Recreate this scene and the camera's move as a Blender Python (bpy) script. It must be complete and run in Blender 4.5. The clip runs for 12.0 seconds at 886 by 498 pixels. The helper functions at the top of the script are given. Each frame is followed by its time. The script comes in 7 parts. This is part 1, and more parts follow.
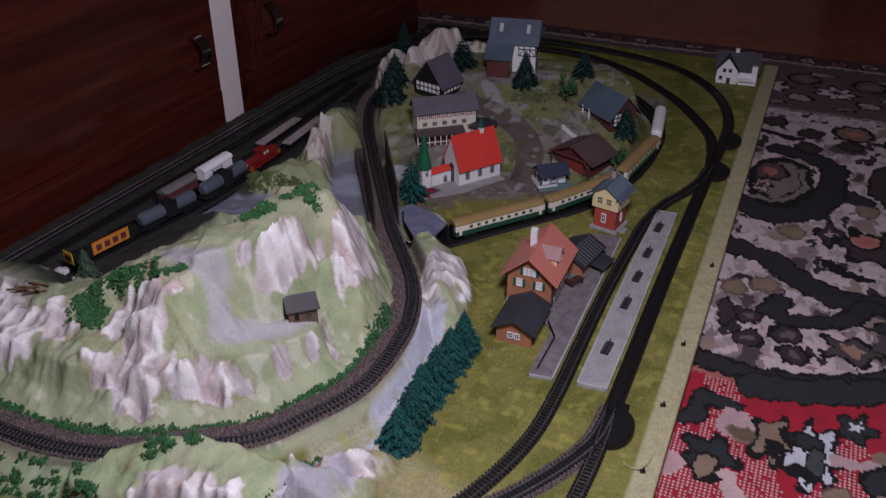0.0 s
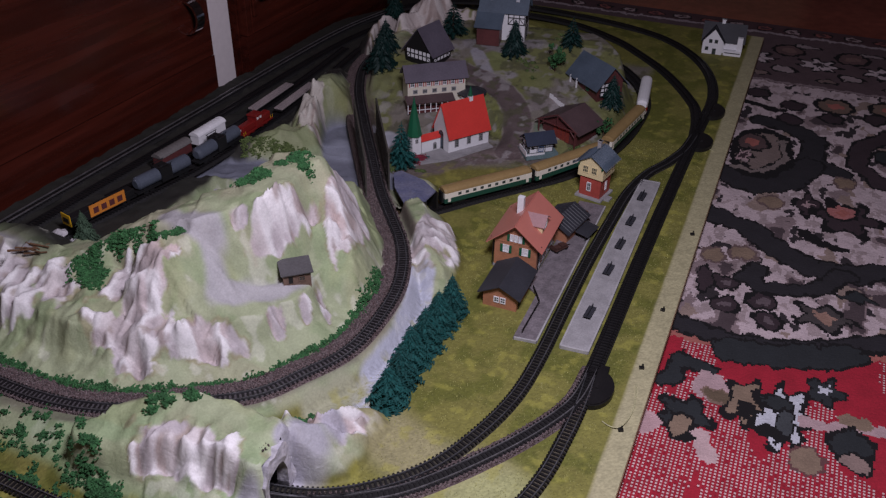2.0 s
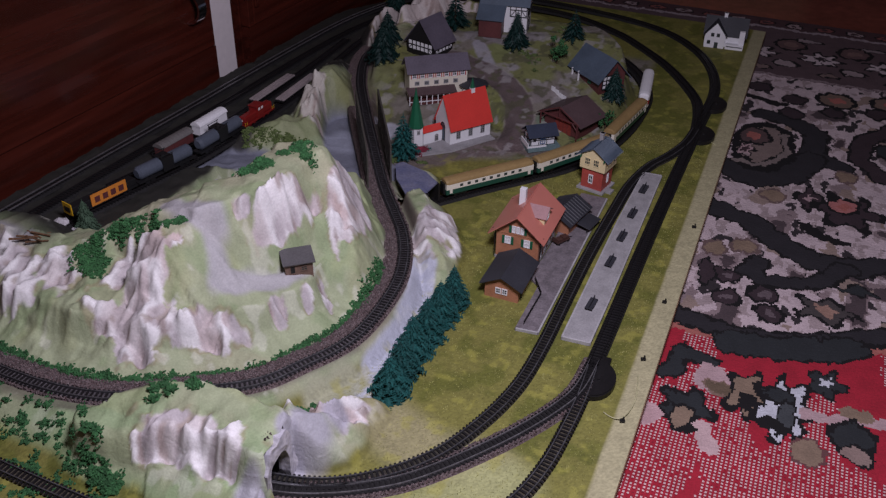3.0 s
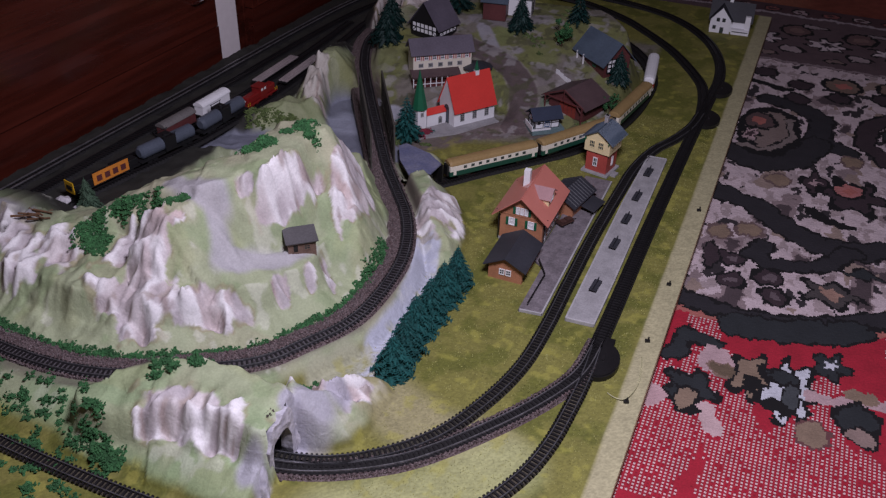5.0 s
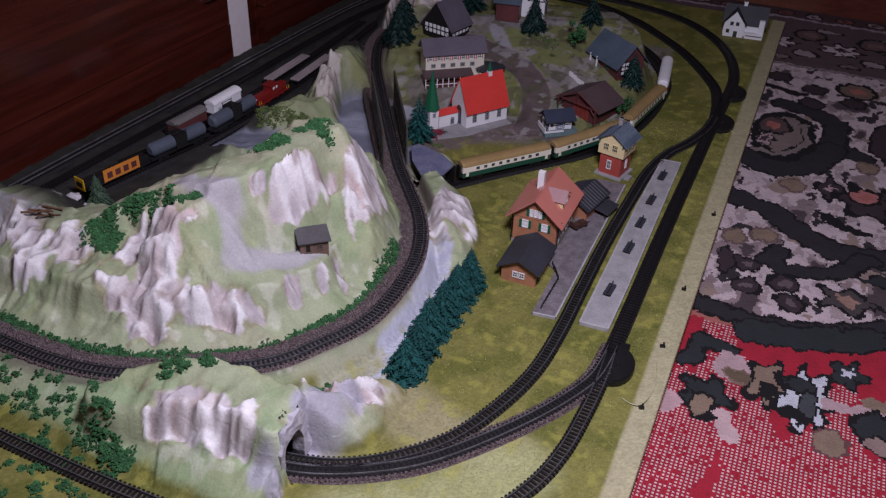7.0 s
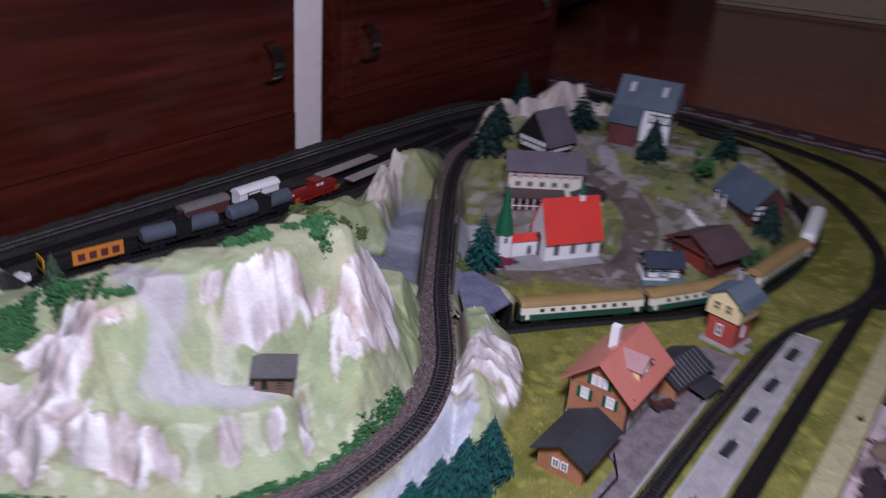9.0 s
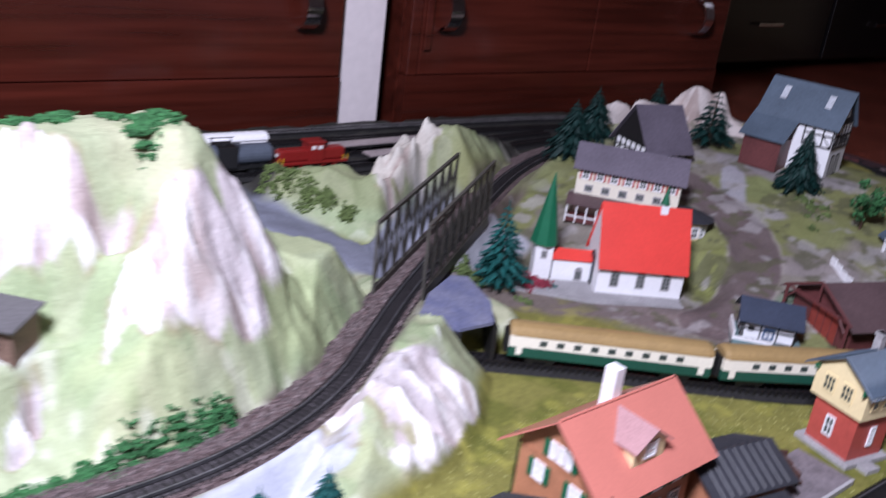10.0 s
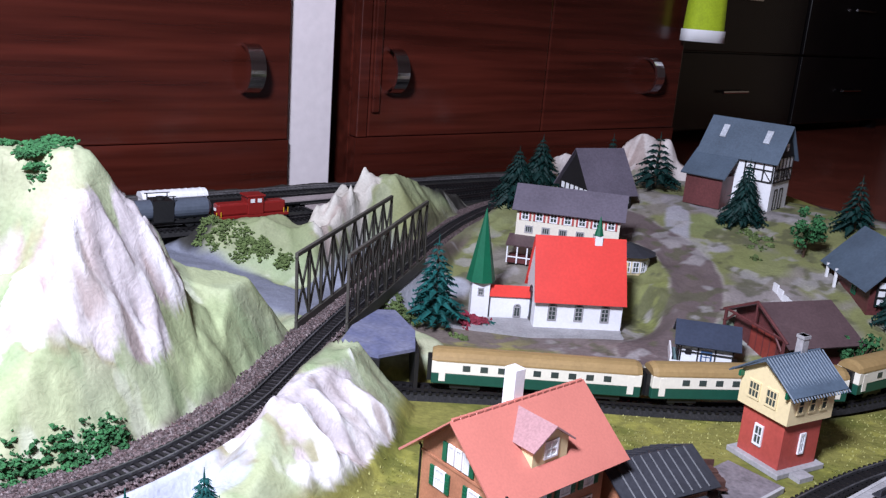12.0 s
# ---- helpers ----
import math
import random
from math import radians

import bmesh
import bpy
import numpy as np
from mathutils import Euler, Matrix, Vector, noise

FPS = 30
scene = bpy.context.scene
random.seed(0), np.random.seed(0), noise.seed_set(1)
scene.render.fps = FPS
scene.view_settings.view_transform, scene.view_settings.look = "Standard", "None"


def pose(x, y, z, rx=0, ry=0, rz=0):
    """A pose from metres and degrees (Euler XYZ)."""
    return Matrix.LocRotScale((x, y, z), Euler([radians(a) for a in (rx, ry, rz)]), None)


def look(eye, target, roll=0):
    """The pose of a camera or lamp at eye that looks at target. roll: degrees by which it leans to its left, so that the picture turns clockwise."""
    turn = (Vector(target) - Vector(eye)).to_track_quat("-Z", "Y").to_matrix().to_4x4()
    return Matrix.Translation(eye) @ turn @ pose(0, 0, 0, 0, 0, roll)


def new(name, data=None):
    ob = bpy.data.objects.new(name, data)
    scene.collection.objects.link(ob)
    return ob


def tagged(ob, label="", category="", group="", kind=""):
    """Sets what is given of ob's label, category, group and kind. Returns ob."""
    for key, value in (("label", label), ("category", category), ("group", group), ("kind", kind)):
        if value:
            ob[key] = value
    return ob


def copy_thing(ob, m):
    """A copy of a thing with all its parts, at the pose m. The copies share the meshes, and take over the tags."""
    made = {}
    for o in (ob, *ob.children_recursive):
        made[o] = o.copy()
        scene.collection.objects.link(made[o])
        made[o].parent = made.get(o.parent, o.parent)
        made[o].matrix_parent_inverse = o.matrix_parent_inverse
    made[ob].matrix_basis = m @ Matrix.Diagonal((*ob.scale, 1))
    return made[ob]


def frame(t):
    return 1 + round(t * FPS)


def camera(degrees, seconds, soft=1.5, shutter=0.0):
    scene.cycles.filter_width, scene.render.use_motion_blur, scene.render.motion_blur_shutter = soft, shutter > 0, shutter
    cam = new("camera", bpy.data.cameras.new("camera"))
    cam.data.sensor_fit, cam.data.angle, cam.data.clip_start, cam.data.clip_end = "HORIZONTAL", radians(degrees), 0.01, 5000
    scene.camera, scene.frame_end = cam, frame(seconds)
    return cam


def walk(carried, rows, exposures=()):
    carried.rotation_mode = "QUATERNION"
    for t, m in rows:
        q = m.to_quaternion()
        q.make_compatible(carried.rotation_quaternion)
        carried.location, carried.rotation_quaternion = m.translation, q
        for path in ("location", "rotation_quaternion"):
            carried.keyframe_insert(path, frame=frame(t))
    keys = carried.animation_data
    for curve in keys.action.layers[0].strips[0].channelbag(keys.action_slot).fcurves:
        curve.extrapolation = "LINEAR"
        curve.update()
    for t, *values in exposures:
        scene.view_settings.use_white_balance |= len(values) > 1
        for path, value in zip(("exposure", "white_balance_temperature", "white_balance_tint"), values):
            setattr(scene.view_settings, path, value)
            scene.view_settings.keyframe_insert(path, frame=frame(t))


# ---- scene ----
cam = camera(52.2, 12.0, 1.3, 0.7)
PATH = [
    (0, (0.1442, -0.8501, 0.7110), (-0.1883, -0.0631, 0.1913), -0.32),
    (0.5, (0.1515, -0.8728, 0.7305), (-0.1653, -0.0942, 0.1889), 0.20),
    (1, (0.1540, -0.8705, 0.7400), (-0.1578, -0.0984, 0.1862), 0.44),
    (1.5, (0.1540, -0.8742, 0.7371), (-0.1577, -0.1019, 0.1837), 0.60),
    (2, (0.1523, -0.8787, 0.7342), (-0.1580, -0.1061, 0.1802), 0.84),
    (2.5, (0.1513, -0.8807, 0.7308), (-0.1582, -0.1088, 0.1755), 0.98),
    (3, (0.1485, -0.8825, 0.7288), (-0.1587, -0.1120, 0.1704), 1.23),
    (5, (0.1467, -0.8860, 0.7141), (-0.1593, -0.1211, 0.1472), 1.55),
    (5.5, (0.1464, -0.8868, 0.7122), (-0.1598, -0.1228, 0.1443), 1.65),
    (6, (0.1450, -0.8879, 0.7107), (-0.1615, -0.1236, 0.1434), 1.79),
    (6.5, (0.1434, -0.8856, 0.7083), (-0.1659, -0.1214, 0.1423), 1.90),
    (8.5, (0.0832, -0.7815, 0.6556), (-0.2513, 0.0051, 0.1366), 4.92),
    (9, (0.1252, -0.5836, 0.5518), (-0.3647, 0.1699, 0.1133), 4.31),
    (9.3, (0.1470, -0.4406, 0.4602), (-0.4407, 0.2443, 0.0297), 3.49),
    (9.5, (0.1491, -0.3538, 0.4066), (-0.5010, 0.2807, -0.0115), 3.02),
    (10, (0.1208, -0.2173, 0.3413), (-0.5662, 0.4078, -0.0291), 7.41),
    (10.5, (0.1493, -0.1798, 0.3149), (-0.5376, 0.4813, 0.0130), 6.10),
    (11, (0.1613, -0.1744, 0.3052), (-0.5419, 0.4759, 0.0177), 5.28),
    (11.5, (0.1685, -0.1727, 0.2991), (-0.5455, 0.4701, 0.0218), 4.85),
    (12, (0.1753, -0.1709, 0.2941), (-0.5475, 0.4657, 0.0252), 4.55),
]
walk(cam, [(t, look(eye, target, roll)) for t, eye, target, roll in PATH],
     exposures=[(0, -0.05, 6850, 7), (3.0, 0.0, 6750, 8), (6.7, 0.12, 6600, 9), (8.5, 0.15, 6550, 8), (9.0, 0.56, 6350, 6), (9.5, 1.20, 6250, 4), (10.0, 1.50, 6250, 2), (12.0, 1.66, 6200, -3)])

# ---------------------------------------------------------------- light
world = bpy.data.worlds.new("room_dusk")
scene.world = world
world.use_nodes = True
world.node_tree.nodes["Background"].inputs[0].default_value = (0.80, 0.72, 1.0, 1)
world.node_tree.nodes["Background"].inputs[1].default_value = 0.006


def lamp(name, kind, place, aim, watts, colour, size):
    data = bpy.data.lights.new(name, kind)
    data.energy, data.color = watts, colour
    if kind == "AREA":
        data.size = size
    else:
        data.shadow_soft_size = size
    ob = new(name, data)
    ob.matrix_world = look(place, aim)
    return ob


# fixed lamp added in place of a torch carried beside the camera
torch_stand_in = lamp("torch_stand_in", "POINT", (0.09, -0.45, 0.88), (-0.3, 0.3, 0), 37.0, (0.94, 0.885, 1.12), 0.10)

# ---------------------------------------------------------------- small tools
rng = random.Random(7)


def fnode(nt, kind, **values):
    node = nt.nodes.new(kind)
    for key, value in values.items():
        node.inputs[key.replace("_", " ")].default_value = value
    return node


def mat(name, colour, rough=0.6, metal=0.0, vary=0.25, grain=400.0, patch=25.0, bump=0.15, depth=0.0006, spec=0.4, second=None, attribute="", island=0.0, coat=0.0):
    """A surface with grain and patches at two scales, a little relief, and a share of random tone per piece."""
    m = bpy.data.materials.new(name)
    m.use_nodes = True
    nt = m.node_tree
    b = nt.nodes["Principled BSDF"]
    b.inputs["Roughness"].default_value, b.inputs["Metallic"].default_value = rough, metal
    b.inputs["Specular IOR Level"].default_value = spec
    b.inputs["Coat Weight"].default_value = coat
    b.inputs["Coat Roughness"].default_value = 0.12
    co = nt.nodes.new("ShaderNodeTexCoord")
    fine, big = fnode(nt, "ShaderNodeTexNoise", Scale=grain, Detail=3.0), fnode(nt, "ShaderNodeTexNoise", Scale=patch, Detail=4.0)
    for n in (fine, big):
        nt.links.new(co.outputs["Object"], n.inputs["Vector"])
    mix = nt.nodes.new("ShaderNodeMix")
    mix.data_type, mix.blend_type = "RGBA", "MIX"
    ramp = nt.nodes.new("ShaderNodeMapRange")
    ramp.inputs["From Min"].default_value, ramp.inputs["From Max"].default_value = 0.35, 0.65
    nt.links.new(big.outputs["Fac"], ramp.inputs["Value"])
    nt.links.new(ramp.outputs["Result"], mix.inputs["Factor"])
    c2 = second or tuple(c * (1 - vary) for c in colour)
    mix.inputs[6].default_value, mix.inputs[7].default_value = (*colour, 1), (*c2, 1)
    if attribute:
        at = nt.nodes.new("ShaderNodeAttribute")
        at.attribute_name = attribute
        hue = fnode(nt, "ShaderNodeHueSaturation", Value=1.0 - vary)
        nt.links.new(at.outputs["Color"], hue.inputs["Color"])
        nt.links.new(at.outputs["Color"], mix.inputs[6])
        nt.links.new(hue.outputs["Color"], mix.inputs[7])
    light = nt.nodes.new("ShaderNodeMapRange")
    light.inputs["From Min"].default_value, light.inputs["From Max"].default_value = 0.3, 0.7
    light.inputs["To Min"].default_value, light.inputs["To Max"].default_value = 1 - vary * 0.7, 1 + vary * 0.7
    nt.links.new(fine.outputs["Fac"], light.inputs["Value"])
    out = fnode(nt, "ShaderNodeHueSaturation")
    nt.links.new(mix.outputs[2], out.inputs["Color"])
    nt.links.new(light.outputs["Result"], out.inputs["Value"])
    last = out.outputs["Color"]
    if island:
        info = nt.nodes.new("ShaderNodeObjectInfo")
        geo = nt.nodes.new("ShaderNodeNewGeometry")
        add = nt.nodes.new("ShaderNodeMath")
        add.operation = "ADD"
        nt.links.new(info.outputs["Random"], add.inputs[0])
        nt.links.new(geo.outputs["Random Per Island"], add.inputs[1])
        rr = nt.nodes.new("ShaderNodeMapRange")
        rr.inputs["From Max"].default_value = 2.0
        rr.inputs["To Min"].default_value, rr.inputs["To Max"].default_value = 1 - island, 1 + island
        nt.links.new(add.outputs[0], rr.inputs["Value"])
        tone = fnode(nt, "ShaderNodeHueSaturation")
        nt.links.new(last, tone.inputs["Color"])
        nt.links.new(rr.outputs["Result"], tone.inputs["Value"])
        last = tone.outputs["Color"]
    nt.links.new(last, b.inputs["Base Color"])
    if bump:
        bn = fnode(nt, "ShaderNodeBump", Strength=bump, Distance=depth)
        nt.links.new(fine.outputs["Fac"], bn.inputs["Height"])
        nt.links.new(bn.outputs["Normal"], b.inputs["Normal"])
    return m


def mesh_ob(name, bm, material, smooth=False):
    me = bpy.data.meshes.new(name)
    bm.to_mesh(me)
    bm.free()
    if smooth:
        me.polygons.foreach_set("use_smooth", [True] * len(me.polygons))
    if material:
        me.materials.append(material)
    return new(name, me)


def part(name, bm, material, parent, label="", smooth=False):
    ob = mesh_ob(name, bm, material, smooth)
    ob.parent = parent
    if label:
        ob["label"] = label
    return ob


def piece(name, me, parent, m):
    ob = new(name, me)
    ob.parent = parent
    ob.matrix_basis = m
    return ob


def thing(name, label, category, place=(0, 0, 0), turn=0.0, group="", kind=""):
    e = new(name)
    e.empty_display_size = 0.02
    e.matrix_world = pose(*place, 0, 0, turn)
    return tagged(e, label, category, group, kind)


def box(bm, x0, x1, y0, y1, z0, z1, m=None, bevel=0.0):
    r = bmesh.ops.create_cube(bm, size=1.0)
    vs = r["verts"]
    bmesh.ops.transform(bm, verts=vs, matrix=Matrix.Translation(((x0 + x1) / 2, (y0 + y1) / 2, (z0 + z1) / 2)) @ Matrix.Diagonal((x1 - x0, y1 - y0, z1 - z0, 1)))
    if bevel:
        es = list({e for v in vs for e in v.link_edges})
        rb = bmesh.ops.bevel(bm, geom=es, offset=bevel, segments=2, affect="EDGES", profile=0.5)
        vs = list({v for f in rb["faces"] for v in f.verts} | {v for v in vs if v.is_valid})
    if m:
        bmesh.ops.transform(bm, verts=vs, matrix=m)
    return bm


def rod(bm, a, b, r0, r1=None, n=8):
    a, b = Vector(a), Vector(b)
    d = b - a
    m = Matrix.Translation((a + b) / 2) @ d.to_track_quat("Z", "Y").to_matrix().to_4x4()
    bmesh.ops.create_cone(bm, cap_ends=True, segments=n, radius1=r0, radius2=r0 if r1 is None else r1, depth=d.length, matrix=m)
    return bm


def solid(bm, ring, low, high):
    """A prism over a ring of (x, y) from low to high."""
    a = [bm.verts.new((x, y, low)) for x, y in ring]
    b = [bm.verts.new((x, y, high)) for x, y in ring]
    bm.faces.new(a[::-1]), bm.faces.new(b)
    for i in range(len(a)):
        j = (i + 1) % len(a)
        bm.faces.new((a[i], a[j], b[j], b[i]))
    return bm


def hull(bm, faces):
    """Faces from corner places, welded."""
    for f in faces:
        bm.faces.new([bm.verts.new(p) for p in f])
    bmesh.ops.remove_doubles(bm, verts=bm.verts[:], dist=1e-5)
    bmesh.ops.recalc_face_normals(bm, faces=bm.faces[:])
    return bm


def spline(points, step):
    """Evenly spaced (x, y, z, heading) along a smooth line through the points."""
    p = np.array(points, float)
    if p.shape[1] == 2:
        p = np.c_[p, np.zeros(len(p))]
    p = np.vstack([2 * p[0] - p[1], p, 2 * p[-1] - p[-2]])
    line = []
    for i in range(1, len(p) - 2):
        for t in np.linspace(0, 1, 30, endpoint=False):
            a, b, c, d = p[i - 1], p[i], p[i + 1], p[i + 2]
            line.append(0.5 * (2 * b + (c - a) * t + (2 * a - 5 * b + 4 * c - d) * t * t + (3 * b - a - 3 * c + d) * t ** 3))
    line.append(p[-2])
    line = np.array(line)
    run = np.r_[0, np.cumsum(np.linalg.norm(np.diff(line, axis=0), axis=1))]
    at = np.arange(0, run[-1], step)
    out = np.stack([np.interp(at, run, line[:, k]) for k in range(3)], 1)
    g = np.gradient(out, axis=0)
    return np.c_[out, np.arctan2(g[:, 1], g[:, 0])]


def hashed(ix, iy, seed):
    n = np.sin(ix * 127.1 + iy * 311.7 + seed * 74.7) * 43758.5453
    return n - np.floor(n)


def vnoise(x, y, seed=0):
    ix, iy = np.floor(x), np.floor(y)
    fx, fy = x - ix, y - iy
    fx, fy = fx * fx * (3 - 2 * fx), fy * fy * (3 - 2 * fy)
    a, b = hashed(ix, iy, seed), hashed(ix + 1, iy, seed)
    c, d = hashed(ix, iy + 1, seed), hashed(ix + 1, iy + 1, seed)
    return (a * (1 - fx) + b * fx) * (1 - fy) + (c * (1 - fx) + d * fx) * fy


def fbm(x, y, seed=0, octaves=4):
    return sum(vnoise(x * 2 ** k, y * 2 ** k, seed + k) * 0.5 ** (k + 1) for k in range(octaves)) / (1 - 0.5 ** octaves)


def sstep(a, b, v):
    t = np.clip((v - a) / (b - a), 0, 1)
    return t * t * (3 - 2 * t)


def to_line(X, Y, pts):
    """Distance to a polyline of (x, y, z), the height there, the share along it, and the side (left +)."""
    best, zz, side, along = np.full(X.shape, 9.0), np.zeros(X.shape), np.zeros(X.shape), np.zeros(X.shape)
    p = np.array(pts, float)
    for i in range(len(p) - 1):
        a, d = p[i], p[i + 1] - p[i]
        t = np.clip(((X - a[0]) * d[0] + (Y - a[1]) * d[1]) / (d[0] ** 2 + d[1] ** 2), 0, 1)
        dx, dy = X - a[0] - t * d[0], Y - a[1] - t * d[1]
        r = np.hypot(dx, dy)
        near = r < best
        best = np.where(near, r, best)
        zz = np.where(near, a[2] + t * d[2], zz)
        side = np.where(near, np.sign(d[0] * dy - d[1] * dx), side)
        along = np.where(near, (i + t) / (len(p) - 1), along)
    return best, zz, along, side


# ---------------------------------------------------------------- plan of the lines (metres)
HIGH = 0.028
UPPER = [(-0.865, -0.320, HIGH), (-0.705, -0.342, HIGH), (-0.592, -0.352, HIGH), (-0.513, -0.349, HIGH), (-0.452, -0.333, HIGH), (-0.400, -0.304, HIGH),
         (-0.327, -0.255, HIGH), (-0.291, -0.201, HIGH), (-0.265, -0.150, HIGH), (-0.257, -0.092, HIGH), (-0.261, -0.016, HIGH), (-0.2785, 0.045, HIGH),
         (-0.305, 0.097, HIGH), (-0.337, 0.141, HIGH), (-0.391, 0.213, 0.029), (-0.455, 0.311, 0.034), (-0.522, 0.416, 0.039), (-0.588, 0.530, 0.041),
         (-0.628, 0.640, 0.042), (-0.626, 0.750, 0.042), (-0.582, 0.845, 0.038), (-0.500, 0.925, 0.030)]
MIDDLE = [(-0.42, 0.105, 0.003), (-0.365, 0.172, 0.003), (-0.322, 0.224, 0.003), (-0.265, 0.296, 0.003), (-0.200, 0.371, 0.003), (-0.152, 0.430, 0.004),
          (-0.115, 0.502, 0.006), (-0.093, 0.590, 0.008), (-0.086, 0.680, 0.010), (-0.090, 0.757, 0.012), (-0.120, 0.835, 0.014), (-0.180, 0.904, 0.017),
          (-0.265, 0.955, 0.020), (-0.36, 0.975, 0.024), (-0.44, 0.96, 0.026)]
STRAIGHT = [(0.012, -0.045, 0.002), (0.013, 0.05, 0.002), (0.014, 0.25, 0.002), (0.017, 0.45, 0.002), (0.020, 0.60, 0.002), (0.023, 0.715, 0.002), (0.026, 0.84, 0.002),
            (0.008, 0.945, 0.002), (-0.038, 1.045, 0.002), (-0.116, 1.130, 0.002), (-0.215, 1.175, 0.003), (-0.35, 1.19, 0.008), (-0.50, 1.175, 0.016),
            (-0.64, 1.10, 0.028), (-0.72, 0.97, 0.038)]
OUTER = [(-0.72, 0.97, 0.038), (-0.757, 0.80, 0.042), (-0.778, 0.60, 0.043), (-0.800, 0.30, 0.043), (-0.825, 0.0, 0.043), (-0.845, -0.25, 0.043)]
INNER = [(0.021, 0.66, 0.002), (0.012, 0.74, 0.002), (-0.009, 0.812, 0.002), (-0.080, 0.932, 0.002), (-0.158, 1.022, 0.002), (-0.230, 1.085, 0.003), (-0.34, 1.13, 0.008),
         (-0.47, 1.12, 0.016), (-0.59, 1.04, 0.028), (-0.67, 0.92, 0.038), (-0.712, 0.78, 0.042), (-0.736, 0.60, 0.043), (-0.758, 0.30, 0.043), (-0.785, 0.0, 0.043), (-0.805, -0.25, 0.043)]
PLATFORM = [(0.020, 0.66, 0.002), (0.013, 0.60, 0.002), (-0.006, 0.540, 0.002), (-0.029, 0.488, 0.002), (-0.045, 0.410, 0.002), (-0.050, 0.316, 0.002), (-0.0545, 0.187, 0.002),
            (-0.055, 0.07, 0.002), (-0.055, -0.031, 0.002), (-0.060, -0.110, 0.002), (-0.077, -0.180, 0.002), (-0.106, -0.248, 0.002), (-0.150, -0.300, 0.002),
            (-0.205, -0.336, 0.002), (-0.28, -0.352, 0.002), (-0.36, -0.35, 0.002)]
NEAR = [(0.012, -0.03, 0.002), (0.007, -0.090, 0.002), (-0.010, -0.135, 0.002), (-0.043, -0.193, 0.002), (-0.093, -0.262, 0.002), (-0.137, -0.307, 0.002), (-0.20, -0.345, 0.002), (-0.26, -0.362, 0.002), (-0.36, -0.368, 0.002)]
FRONT = [(0.012, -0.04, 0.002), (0.014, -0.095, 0.002), (0.012, -0.154, 0.002), (0.006, -0.221, 0.002), (-0.010, -0.280, 0.002), (-0.045, -0.343, 0.002), (-0.105, -0.400, 0.002),
         (-0.19, -0.437, 0.002), (-0.30, -0.449, 0.002), (-0.45, -0.449, 0.002), (-0.62, -0.44, 0.002), (-0.86, -0.42, 0.002)]
YARD_A = [(-0.778, -0.25, 0.043), (-0.733, -0.083, 0.043), (-0.713, 0.0, 0.043), (-0.683, 0.126, 0.043), (-0.670, 0.232, 0.043), (-0.664, 0.309, 0.043), (-0.662, 0.45, 0.043), (-0.668, 0.60, 0.043), (-0.672, 0.72, 0.042), (-0.655, 0.86, 0.039)]
YARD_B = [(-0.745, 0.015, 0.043), (-0.722, 0.12, 0.043), (-0.712, 0.23, 0.043), (-0.703, 0.36, 0.043), (-0.700, 0.55, 0.043), (-0.704, 0.70, 0.042)]
RIVER = [(-0.70, 0.15, 0.030), (-0.62, 0.197, 0.026), (-0.56, 0.222, 0.022), (-0.485, 0.240, 0.020), (-0.42, 0.262, 0.019), (-0.36, 0.275, 0.018)]
BRIDGE_A, BRIDGE_B = (-0.3893, 0.2007, 0.0285), (-0.4960, 0.3735, 0.0375)


def cabinet_x(y):
    return -0.872 + 0.07 * y


